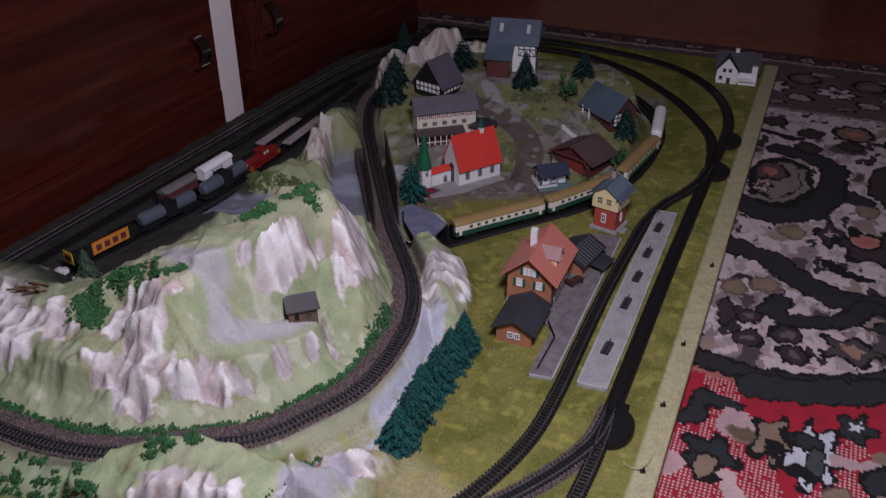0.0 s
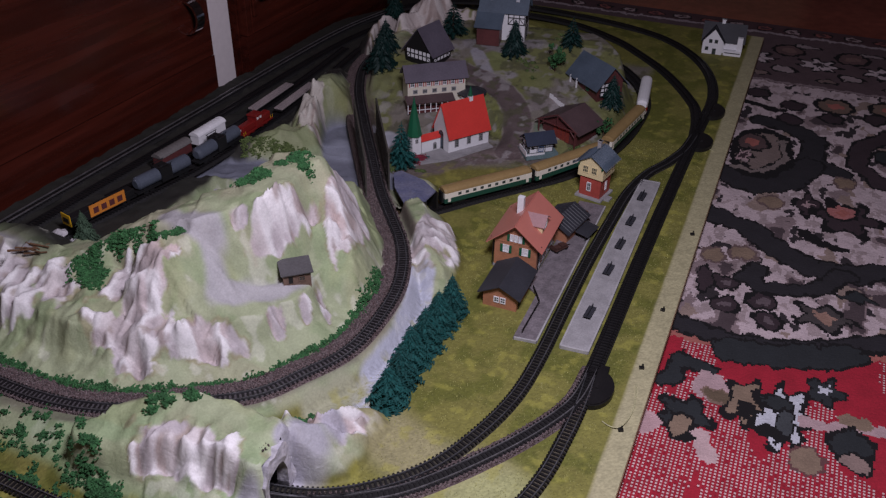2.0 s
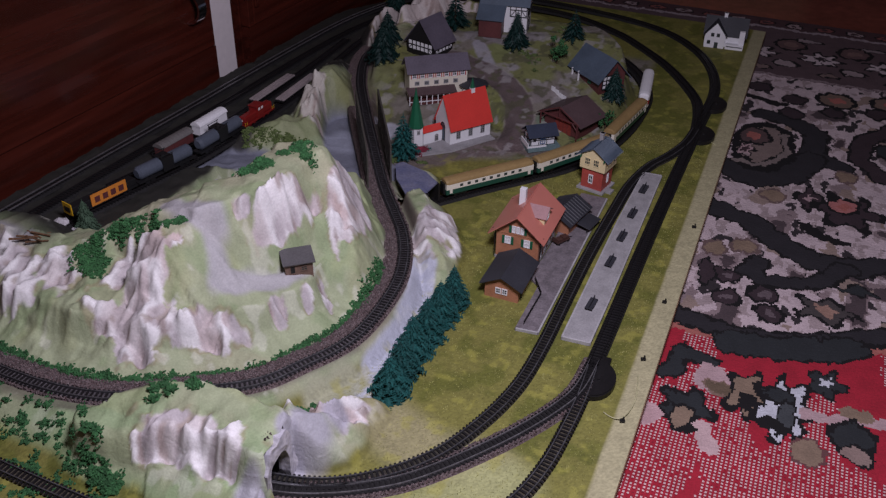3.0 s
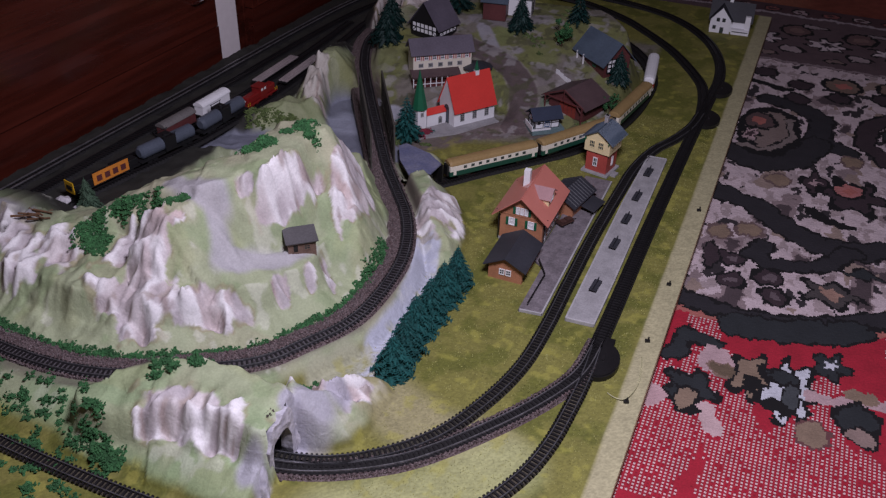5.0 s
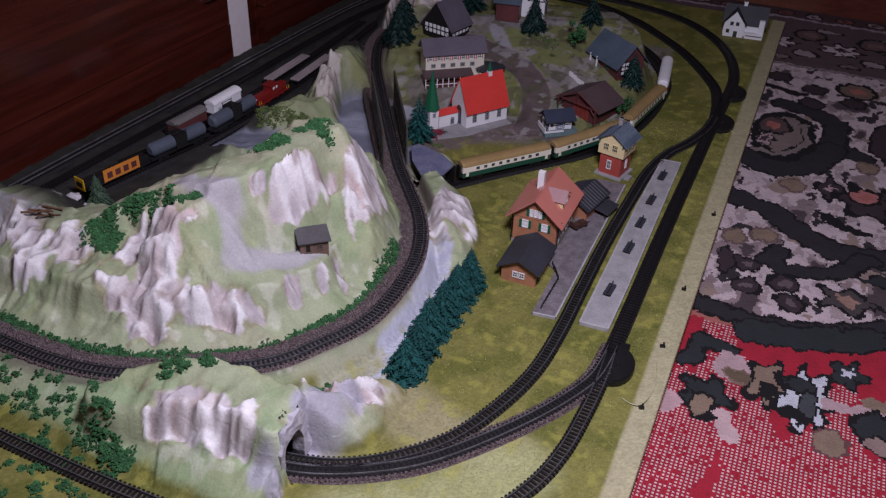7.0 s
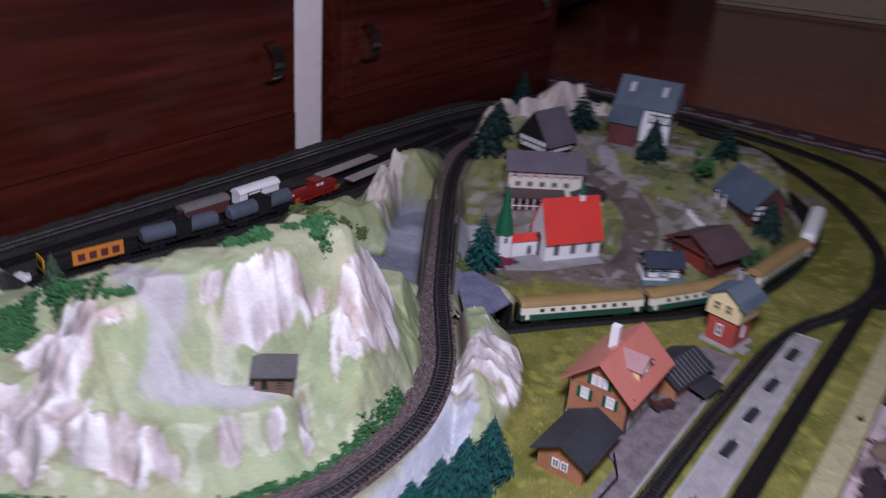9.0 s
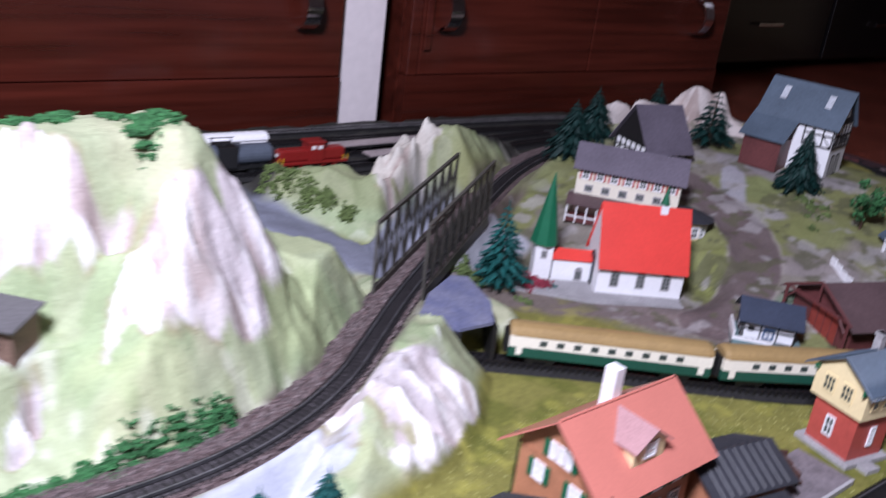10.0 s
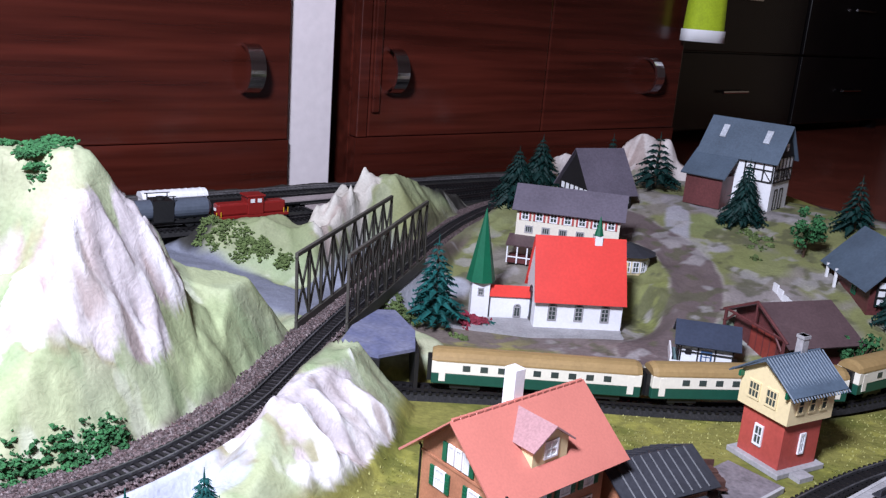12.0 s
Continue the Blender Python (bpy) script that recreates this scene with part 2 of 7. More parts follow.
# ---------------------------------------------------------------- the landscape's heights
def height(X, Y):
    wob = fbm(X * 22, Y * 22, 3) - 0.5
    Z = np.zeros(X.shape)
    # village slope
    s = Y - 0.35 * X + wob * 0.02
    village = np.clip((s - 0.545) * 0.24, 0, 0.084)
    dm, zm, _, sm = to_line(X, Y, MIDDLE)
    inside = np.where(sm > 0, sstep(0.016, 0.05, dm), 0)
    village = village * inside * (1 - sstep(0.90, 0.97, Y - 0.1 * X)) * sstep(-0.66, -0.60, X)
    Z = np.maximum(Z, village)
    dc, _, _, _ = to_line(X, Y, [(-0.410, 0.410, 0), (-0.330, 0.500, 0)])
    Z = Z * sstep(0.034, 0.060, dc) + 0.001 * (1 - sstep(0.034, 0.060, dc))
    # yard plateau along the cabinet, sinking at the far end
    edge = -0.640 + 0.06 * Y
    yard = 0.041 * (1 - sstep(edge - 0.01, edge + 0.015, X)) * (1 - sstep(0.80, 1.12, Y))
    Z = np.maximum(Z, yard)
    # bed of the upper line and its outer bank
    du, zu, au, su = to_line(X, Y, UPPER)
    outer = su < 0
    bank = zu - 0.002 - np.where(outer, 1.5 * np.maximum(0, du - 0.016), 0.8 * np.maximum(0, du - 0.04))
    Z = np.maximum(Z, np.maximum(0, bank) * (1 - sstep(0.88, 0.95, Y)))
    # mountain inside the curve: a high ridge with a cliff below it, a terrace with the cabin, and a second cliff at its rim
    rough = 0.014 * (fbm(X * 34, Y * 34, 71, 3) - 0.5)
    ridge = [(-0.90, -0.205, 0.080), (-0.77, -0.178, 0.094), (-0.725, -0.172, 0.094), (-0.68, -0.180, 0.085), (-0.60, -0.176, 0.111), (-0.53, -0.150, 0.148), (-0.465, -0.140, 0.170), (-0.415, -0.096, 0.180), (-0.398, -0.048, 0.184), (-0.398, 0.018, 0.188)]
    d1, z1, a1, s1 = to_line(X, Y, ridge)
    d1 = np.maximum(0, d1 + rough)
    shelf = 0.018 * sstep(-0.58, -0.52, X)
    back_fall = np.interp(np.maximum(0, d1 - shelf), [0, 0.03, 0.07, 0.14, 0.3], [0, 0.006, 0.045, 0.15, 0.4]) * (1 + 0.6 * (1 - sstep(-0.66, -0.58, X)))
    fall = np.where((s1 > 0) & (a1 < 0.999), back_fall,
                    np.interp(d1, [0, 0.010, 0.028, 0.046, 0.3], [0, 0.001, 0.050, 0.094, 0.5]))
    top1 = z1 - fall * (0.25 + 0.75 * z1 / 0.178)
    # its steep end above the river, and the grassy knob below
    nose = [(-0.392, -0.015, 0.172), (-0.378, 0.015, 0.158), (-0.374, 0.036, 0.146), (-0.396, 0.064, 0.132), (-0.416, 0.080, 0.108)]
    d2, z2, _, _ = to_line(X, Y, nose)
    top2 = z2 - 2.0 * np.maximum(0, d2 + rough - 0.006)
    tail = [(-0.398, 0.018, 0.186), (-0.412, 0.040, 0.146), (-0.424, 0.066, 0.114), (-0.424, 0.090, 0.094), (-0.418, 0.108, 0.084), (-0.405, 0.128, 0.080)]
    d3, z3, _, s3 = to_line(X, Y, tail)
    top2 = np.maximum(top2, z3 - np.where(s3 > 0, 1.3, 1.3 - 0.5 * sstep(-0.01, 0.05, Y)) * np.maximum(0, d3 + rough - 0.018))
    # crags on the sunny side
    spur = [(-0.470, -0.160, 0.156), (-0.487, -0.192, 0.146), (-0.496, -0.226, 0.104), (-0.497, -0.262, 0.060)]
    d4, z4, _, _ = to_line(X, Y, spur)
    top2 = np.maximum(top2, z4 - 1.1 * np.maximum(0, d4 + rough - 0.010))
    knob = [(-0.600, -0.185, 0.106), (-0.628, -0.215, 0.096), (-0.640, -0.250, 0.070)]
    d5, z5, _, _ = to_line(X, Y, knob)
    top2 = np.maximum(top2, z5 - 1.0 * np.maximum(0, d5 + rough - 0.012))
    # grassy foot, rim cliff and terrace that follow the curve of the line
    dw_ = du + 0.016 * wob + rough
    skirt = zu - 0.002 + np.interp(dw_, [0.026, 0.044, 0.060, 0.074, 0.11, 0.16], [0, 0.009, 0.019, 0.050, 0.058, 0.072])
    steeper = zu - 0.002 + np.interp(dw_, [0.024, 0.036, 0.056, 0.085, 0.14], [0, 0.022, 0.046, 0.062, 0.080])
    skirt = skirt + (steeper - skirt) * sstep(-0.06, 0.03, Y)
    skirt = np.where((s1 < 0) & (X > -0.70), skirt, 0)
    inner = zu - 0.002 + 2.2 * np.maximum(0, du - 0.026 + wob * 0.010)
    hill = np.where(outer, 0, np.maximum(skirt, np.minimum(np.maximum(top1, top2), inner)))
    hill = np.where(Y < 0.2, hill, 0)
    Z = np.maximum(Z, hill)
    # mound over the tunnel mouth
    mound = [(-0.425, -0.358, 0.058), (-0.392, -0.338, 0.070), (-0.350, -0.325, 0.075), (-0.305, -0.322, 0.074), (-0.250, -0.330, 0.077)]
    dn, zn, an, sn = to_line(X, Y, mound)
    dn = dn + 0.010 * wob
    front = 0.24 * np.maximum(0, dn - 0.010) + 0.030 * sstep(0.044, 0.060, dn) + 0.30 * np.maximum(0, dn - 0.052)
    Z = np.maximum(Z, zn - np.where(sn > 0, 1.6 * np.maximum(0, dn - 0.010), front) - 8.0 * np.maximum(0, X + 0.2385) + wob * 0.008)
    # rocks beside the mouth
    wing = [(-0.240, -0.306, 0.066), (-0.216, -0.264, 0.042), (-0.200, -0.222, 0.022)]
    dw, zw, _, _ = to_line(X, Y, wing)
    Z = np.maximum(Z, zw - 1.15 * np.maximum(0, dw - 0.008) + wob * 0.012)
    # grass slope left of the mound down to the front line
    slope = 0.027 - 0.45 * np.maximum(0, -0.368 - Y)
    Z = np.maximum(Z, np.where((X < -0.36) & (Y < -0.34), slope * (1 - sstep(-0.44, -0.36, X) * 0.8), 0))
    # rock on the outside of the curve
    outc = [(-0.228, 0.045, 0.024), (-0.258, 0.092, 0.044), (-0.292, 0.140, 0.052), (-0.322, 0.178, 0.048)]
    do, zo, _, _ = to_line(X, Y, outc)
    Z = np.maximum(Z, zo - 1.05 * np.maximum(0, do - 0.010 + wob * 0.010) + wob * 0.008)
    # low hill behind the river
    back = [(-0.635, 0.235, 0.058), (-0.585, 0.32, 0.066), (-0.600, 0.42, 0.098), (-0.628, 0.49, 0.080), (-0.650, 0.56, 0.055)]
    db, zb, _, _ = to_line(X, Y, back)
    Z = np.maximum(Z, zb + wob * 0.02 - 1.15 * np.maximum(0, db - 0.010))
    # far rocks
    far = [(-0.640, 0.715, 0.080), (-0.612, 0.765, 0.112), (-0.572, 0.822, 0.136), (-0.535, 0.86, 0.112), (-0.45, 0.885, 0.095)]
    df, zf, af, _ = to_line(X, Y, far)
    Z = np.maximum(Z, zf + 0.055 * (fbm(X * 26, Y * 26, 81, 2) - 0.5) - 1.5 * np.maximum(0, df - 0.014))
    ring = [(-0.43, 0.90, 0.085), (-0.36, 0.91, 0.075), (-0.29, 0.90, 0.05), (-0.23, 0.86, 0.035)]
    dg, zg, _, _ = to_line(X, Y, ring)
    Z = np.maximum(Z, zg - 0.8 * np.maximum(0, dg - 0.012))
    # river bed, also under the bridge
    dv, zv, _, _ = to_line(X, Y, RIVER)
    pool = [(-0.475, 0.255, 0.019), (-0.53, 0.345, 0.019), (-0.548, 0.385, 0.019)]
    dp, zp, _, _ = to_line(X, Y, pool)
    wet = np.maximum(1 - sstep(0.020, 0.046, dv), 1 - sstep(0.028, 0.045, dp))
    Z = Z * (1 - wet) + wet * np.minimum(np.where(dv < dp, zv, zp), 0.03)
    # level bed of the upper line
    bed = (1 - sstep(0.015, 0.022, du)) * (1 - sstep(0.80, 0.84, Y)) * (1 - wet)
    Z = Z * (1 - bed) + bed * np.minimum(Z, zu - 0.0015)
    # cutting of the middle line, up to its tunnel
    cut = (1 - sstep(0.013, 0.022, dm)) * sstep(-0.352, -0.346, X)
    Z = Z * (1 - cut) + cut * np.minimum(Z, np.maximum(0.0, zm - 0.004))
    # the lines on the board; under the mound the line is bored through
    bored = (X < -0.2365) & (X > -0.42) & (Y > -0.40) & (Y < -0.30)
    for line in (PLATFORM, NEAR, FRONT, STRAIGHT, INNER):
        d, z, _, _ = to_line(X, Y, line)
        c = (1 - sstep(0.012, 0.022, d)) * (1 - bored)
        Z = Z * (1 - c) + c * np.minimum(Z, np.maximum(0, z - 0.001))
    return Z


def rockiness(X, Y):
    """Where bare rock shows: patches with centre, half sizes and turn."""
    R = np.zeros(X.shape)
    zones = [(-0.510, -0.206, 0.052, 0.034, 11), (-0.497, -0.232, 0.040, 0.030, 0), (-0.486, -0.257, 0.066, 0.036, 0), (-0.408, -0.228, 0.052, 0.018, 30), (-0.350, -0.162, 0.014, 0.010, 146), (-0.328, -0.128, 0.010, 0.008, 106), (-0.319, -0.100, 0.022, 0.008, 137),
             (-0.383, -0.076, 0.050, 0.013, 71), (-0.338, 0.003, 0.054, 0.020, 104), (-0.372, 0.062, 0.03, 0.022, -40), (-0.419, -0.113, 0.010, 0.008, 66), (-0.466, -0.184, 0.013, 0.010, 62), (-0.615, -0.232, 0.044, 0.026, 160), (-0.663, -0.250, 0.060, 0.026, 140), (-0.740, -0.225, 0.055, 0.035, 0),
             (-0.325, -0.372, 0.085, 0.026, 6), (-0.225, -0.262, 0.05, 0.026, 55), (-0.272, 0.110, 0.105, 0.050, 55),
             (-0.592, 0.345, 0.050, 0.024, 110), (-0.602, 0.395, 0.030, 0.014, 97), (-0.578, 0.808, 0.12, 0.065, 52), (-0.80, -0.24, 0.07, 0.05, 0)]
    for x, y, a, b, turn in zones:
        c, s = math.cos(radians(turn)), math.sin(radians(turn))
        u, v = ((X - x) * c + (Y - y) * s) / a, (-(X - x) * s + (Y - y) * c) / b
        R = np.maximum(R, 1 - sstep(0.60, 1.15, np.hypot(u, v) + 1.1 * (fbm(X * 50, Y * 50, 9, 3) - 0.5)))
    return R


STEP = 0.0022
XS, YS = np.arange(-0.885, 0.0836, STEP), np.arange(-0.56, 1.245, STEP)
GX, GY = np.meshgrid(XS, YS)
GZ = height(GX, GY)
gy, gx = np.gradient(GZ, STEP)
steep = np.hypot(gx, gy)
foot = sstep(0.064, 0.080, GZ + 0.022 * (fbm(GX * 55, GY * 55, 77, 2) - 0.5))
foot = np.where((GX > -0.45) & (GX < -0.29) & (GY > -0.03) & (GY < 0.17), foot, 1.0)
ROCK = foot * rockiness(GX, GY) * sstep(0.004, 0.012, GZ) * (0.55 + 0.45 * sstep(0.35, 0.9, steep))
# folds that run down the slope, as in crumpled plaster cloth
run = np.arctan2(gy, gx)
for _ in range(3):
    c, q = np.cos(run), np.sin(run)
    c[1:-1, 1:-1] = (c[1:-1, 1:-1] * 2 + c[:-2, 1:-1] + c[2:, 1:-1] + c[1:-1, :-2] + c[1:-1, 2:]) / 6
    q[1:-1, 1:-1] = (q[1:-1, 1:-1] * 2 + q[:-2, 1:-1] + q[2:, 1:-1] + q[1:-1, :-2] + q[1:-1, 2:]) / 6
    run = np.arctan2(q, c)
rows_, cols_ = np.indices(GX.shape)


def smear(field, steps):
    """Draws a field out along the fall line."""
    total = field.copy()
    for way in (1, -1):
        px, py = cols_.astype(float), rows_.astype(float)
        for _ in range(steps):
            i, j = np.clip(np.rint(py), 0, GX.shape[0] - 1).astype(int), np.clip(np.rint(px), 0, GX.shape[1] - 1).astype(int)
            px, py = px + way * np.cos(run[i, j]), py + way * np.sin(run[i, j])
            i, j = np.clip(np.rint(py), 0, GX.shape[0] - 1).astype(int), np.clip(np.rint(px), 0, GX.shape[1] - 1).astype(int)
            total += field[i, j]
    total /= 2 * steps + 1
    return (total - total.mean()) / total.std()


fold = smear(fbm(GX * 95, GY * 95, 21, 2), 4)
crag = smear(fbm(GX * 34, GY * 34, 33, 2), 6)


def cells(x, y, seed):
    """Distance to the nearest of scattered points, in cells: creased like crumpled cloth."""
    ix, iy = np.floor(x), np.floor(y)
    best = np.full(x.shape, 9.0)
    for a in (-1, 0, 1):
        for b in (-1, 0, 1):
            px, py = ix + a + hashed(ix + a, iy + b, seed), iy + b + hashed(ix + a, iy + b, seed + 7)
            best = np.minimum(best, np.hypot(x - px, y - py))
    return best


CRUMPLE = 0.13 * smear(cells(GX * 40, GY * 40 + GZ * 20, 3) * 0.7 + cells(GX * 78, GY * 78 + GZ * 40, 9) * 0.3, 4)
chip = fbm(GX * 90, GY * 90 + GZ * 40, 37, 2) - 0.5
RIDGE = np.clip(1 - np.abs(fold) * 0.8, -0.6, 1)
CRAG = np.clip(1 - np.abs(crag) * 0.8, -0.6, 1)
soft = sstep(0.01, 0.03, GZ) * (1 - ROCK)
lift = ROCK * (0.0045 * (RIDGE - 0.4) + 0.0115 * (CRAG - 0.35) + 0.005 * chip + 0.050 * CRUMPLE) + soft * (0.002 * (CRAG - 0.35) + 0.012 * CRUMPLE * sstep(0.25, 0.6, steep) + 0.006 * (fbm(GX * 34, GY * 34, 5, 2) - 0.5))
bed_d, _, _, _ = to_line(GX, GY, UPPER)
mid_d, _, _, _ = to_line(GX, GY, MIDDLE)
lift = lift * (1 - 0.65 * sstep(0.60, 0.68, GY)) * (1 - 0.5 * np.exp(-((GX + 0.285) ** 2 + (GY - 0.125) ** 2) / 0.06 ** 2))
GZ = GZ + lift * sstep(0.018, 0.030, bed_d) * sstep(0.016, 0.026, mid_d)
GZ = np.maximum(GZ, 0)

# ---------------------------------------------------------------- materials
PLASTER = mat("painted_plaster", (0.5, 0.5, 0.5), 0.75, attribute="tint", vary=0.13, grain=420, patch=45, bump=0.16, depth=0.0008)
# crumpled relief of the plaster cloth, coarser than its grain
nt = PLASTER.node_tree
crease, fold_bump = fnode(nt, "ShaderNodeTexNoise", Scale=95.0, Detail=5.0, Roughness=0.55, Distortion=0.7), fnode(nt, "ShaderNodeBump", Strength=0.38, Distance=0.0035)
nt.links.new([n for n in nt.nodes if n.type == "TEX_COORD"][0].outputs["Object"], crease.inputs["Vector"])
nt.links.new(crease.outputs["Fac"], fold_bump.inputs["Height"])
nt.links.new(fold_bump.outputs["Normal"], [n for n in nt.nodes if n.type == "BUMP" and n != fold_bump][0].inputs["Normal"])
PLY = mat("raw_board_edge", (0.33, 0.22, 0.13), 0.7, vary=0.3, grain=150, patch=12)
GRAVEL = mat("brown_gravel", (0.075, 0.048, 0.048), 0.9, vary=0.75, grain=620, patch=300, bump=1.0, depth=0.002, second=(0.17, 0.13, 0.13))
DARKBED = mat("black_track_bed", (0.013, 0.012, 0.0125), 0.8, vary=0.6, grain=620, patch=300, bump=0.6, depth=0.001)
SOOTY = mat("sooty_gravel", (0.095, 0.085, 0.092), 0.85, vary=0.6, grain=620, patch=300, bump=0.8, depth=0.001)
DUSTBED = mat("dusty_brown_bed", (0.085, 0.072, 0.050), 0.9, vary=0.6, grain=620, patch=200, bump=0.8, depth=0.001)
SLEEPER = mat("black_plastic", (0.012, 0.011, 0.012), 0.45, vary=0.3, island=0.25)
RAIL = mat("dull_nickel_rail", (0.55, 0.54, 0.56), 0.34, 0.85, vary=0.35, grain=300, patch=60, bump=0.05)
WORNRAIL = mat("worn_grey_rail", (0.20, 0.20, 0.215), 0.38, 0.7, vary=0.4, grain=300, patch=60, bump=0.05)
DARKRAIL = mat("oxidised_rail", (0.035, 0.032, 0.034), 0.35, 0.6, vary=0.3, grain=300)
GREYSTONE = mat("grey_platform", (0.34, 0.33, 0.34), 0.8, vary=0.2, grain=500, patch=60)
WHITEPL = mat("white_plastic", (0.78, 0.78, 0.80), 0.4, vary=0.06)
CREAM = mat("cream_plastic", (0.74, 0.62, 0.36), 0.45, vary=0.06)
BRICKRED = mat("brick_red_plastic", (0.42, 0.075, 0.06), 0.5, vary=0.15)
BRICKOR = mat("orange_brick_plastic", (0.43, 0.19, 0.105), 0.55, vary=0.18, grain=900, patch=90, bump=0.3)
ROOFRED = mat("red_tile_plastic", (0.53, 0.185, 0.145), 0.30, vary=0.08, grain=700, bump=0.05, coat=0.15)
BRIGHTRED = mat("bright_red_plastic", (0.63, 0.050, 0.040), 0.4, vary=0.08)
SLATE = mat("dark_slate_plastic", (0.040, 0.041, 0.050), 0.5, vary=0.25)
BLUESLATE = mat("blue_grey_slate", (0.085, 0.115, 0.155), 0.5, vary=0.2)
PURPLE = mat("purple_grey_slate", (0.115, 0.10, 0.13), 0.5, vary=0.2)
MAROON = mat("maroon_boards", (0.115, 0.035, 0.035), 0.5, vary=0.25)
MAROONROOF = mat("maroon_roof", (0.10, 0.064, 0.068), 0.55, vary=0.2)
BLACKPL = mat("black_timber", (0.014, 0.013, 0.014), 0.5, vary=0.2)
GREENPL = mat("green_plastic", (0.012, 0.115, 0.055), 0.4, vary=0.12)
PANE = mat("dark_window_pane", (0.05, 0.065, 0.06), 0.12, vary=0.2, bump=0)
LITPANE = mat("white_window_sheet", (0.7, 0.7, 0.7), 0.4, vary=0.05, bump=0)
GIRDER = mat("grey_brown_girder", (0.075, 0.07, 0.06), 0.5, vary=0.2)
WOOD = mat("lacquered_mahogany", (0.066, 0.0130, 0.0080), 0.22, vary=0.55, grain=60, patch=9, bump=0.0, spec=0.5, coat=0.25)
DARKWOOD = mat("dark_lacquer", (0.010, 0.008, 0.009), 0.25, vary=0.2, grain=60, patch=9, bump=0.0)
CHROME = mat("chrome", (0.75, 0.74, 0.76), 0.12, 1.0, vary=0.05, bump=0)
OFFWHITE = mat("off_white_panel", (0.72, 0.66, 0.67), 0.55, vary=0.05, grain=90)
LEAF = mat("teal_needles", (0.005, 0.078, 0.072), 0.8, vary=0.4, grain=900, patch=200, island=0.25)
DARKLEAF = mat("dark_needles", (0.004, 0.030, 0.026), 0.55, vary=0.4, grain=900, patch=200, island=0.25)
FOAM = mat("green_foliage_flock", (0.045, 0.160, 0.053), 0.85, vary=0.45, grain=700, patch=150, bump=0.8, depth=0.002, island=0.3)
PALEFOAM = mat("pale_foliage_flock", (0.125, 0.175, 0.055), 0.85, vary=0.4, grain=700, patch=150, bump=0.8, depth=0.002, island=0.3)
TRUNK = mat("brown_trunk", (0.07, 0.04, 0.025), 0.7, vary=0.3)

# wood grain that runs along the doors
nt = WOOD.node_tree
mp = nt.nodes.new("ShaderNodeMapping")
mp.inputs["Scale"].default_value = (1.0, 0.06, 1.2)
tc = [n for n in nt.nodes if n.type == "TEX_COORD"][0]
nt.links.new(tc.outputs["Object"], mp.inputs["Vector"])
for n in nt.nodes:
    if n.type == "TEX_NOISE":
        nt.links.new(mp.outputs["Vector"], n.inputs["Vector"])

# ---------------------------------------------------------------- landscape
def blend(c, colour, w):
    return c * (1 - w[..., None]) + np.array(colour) * w[..., None]


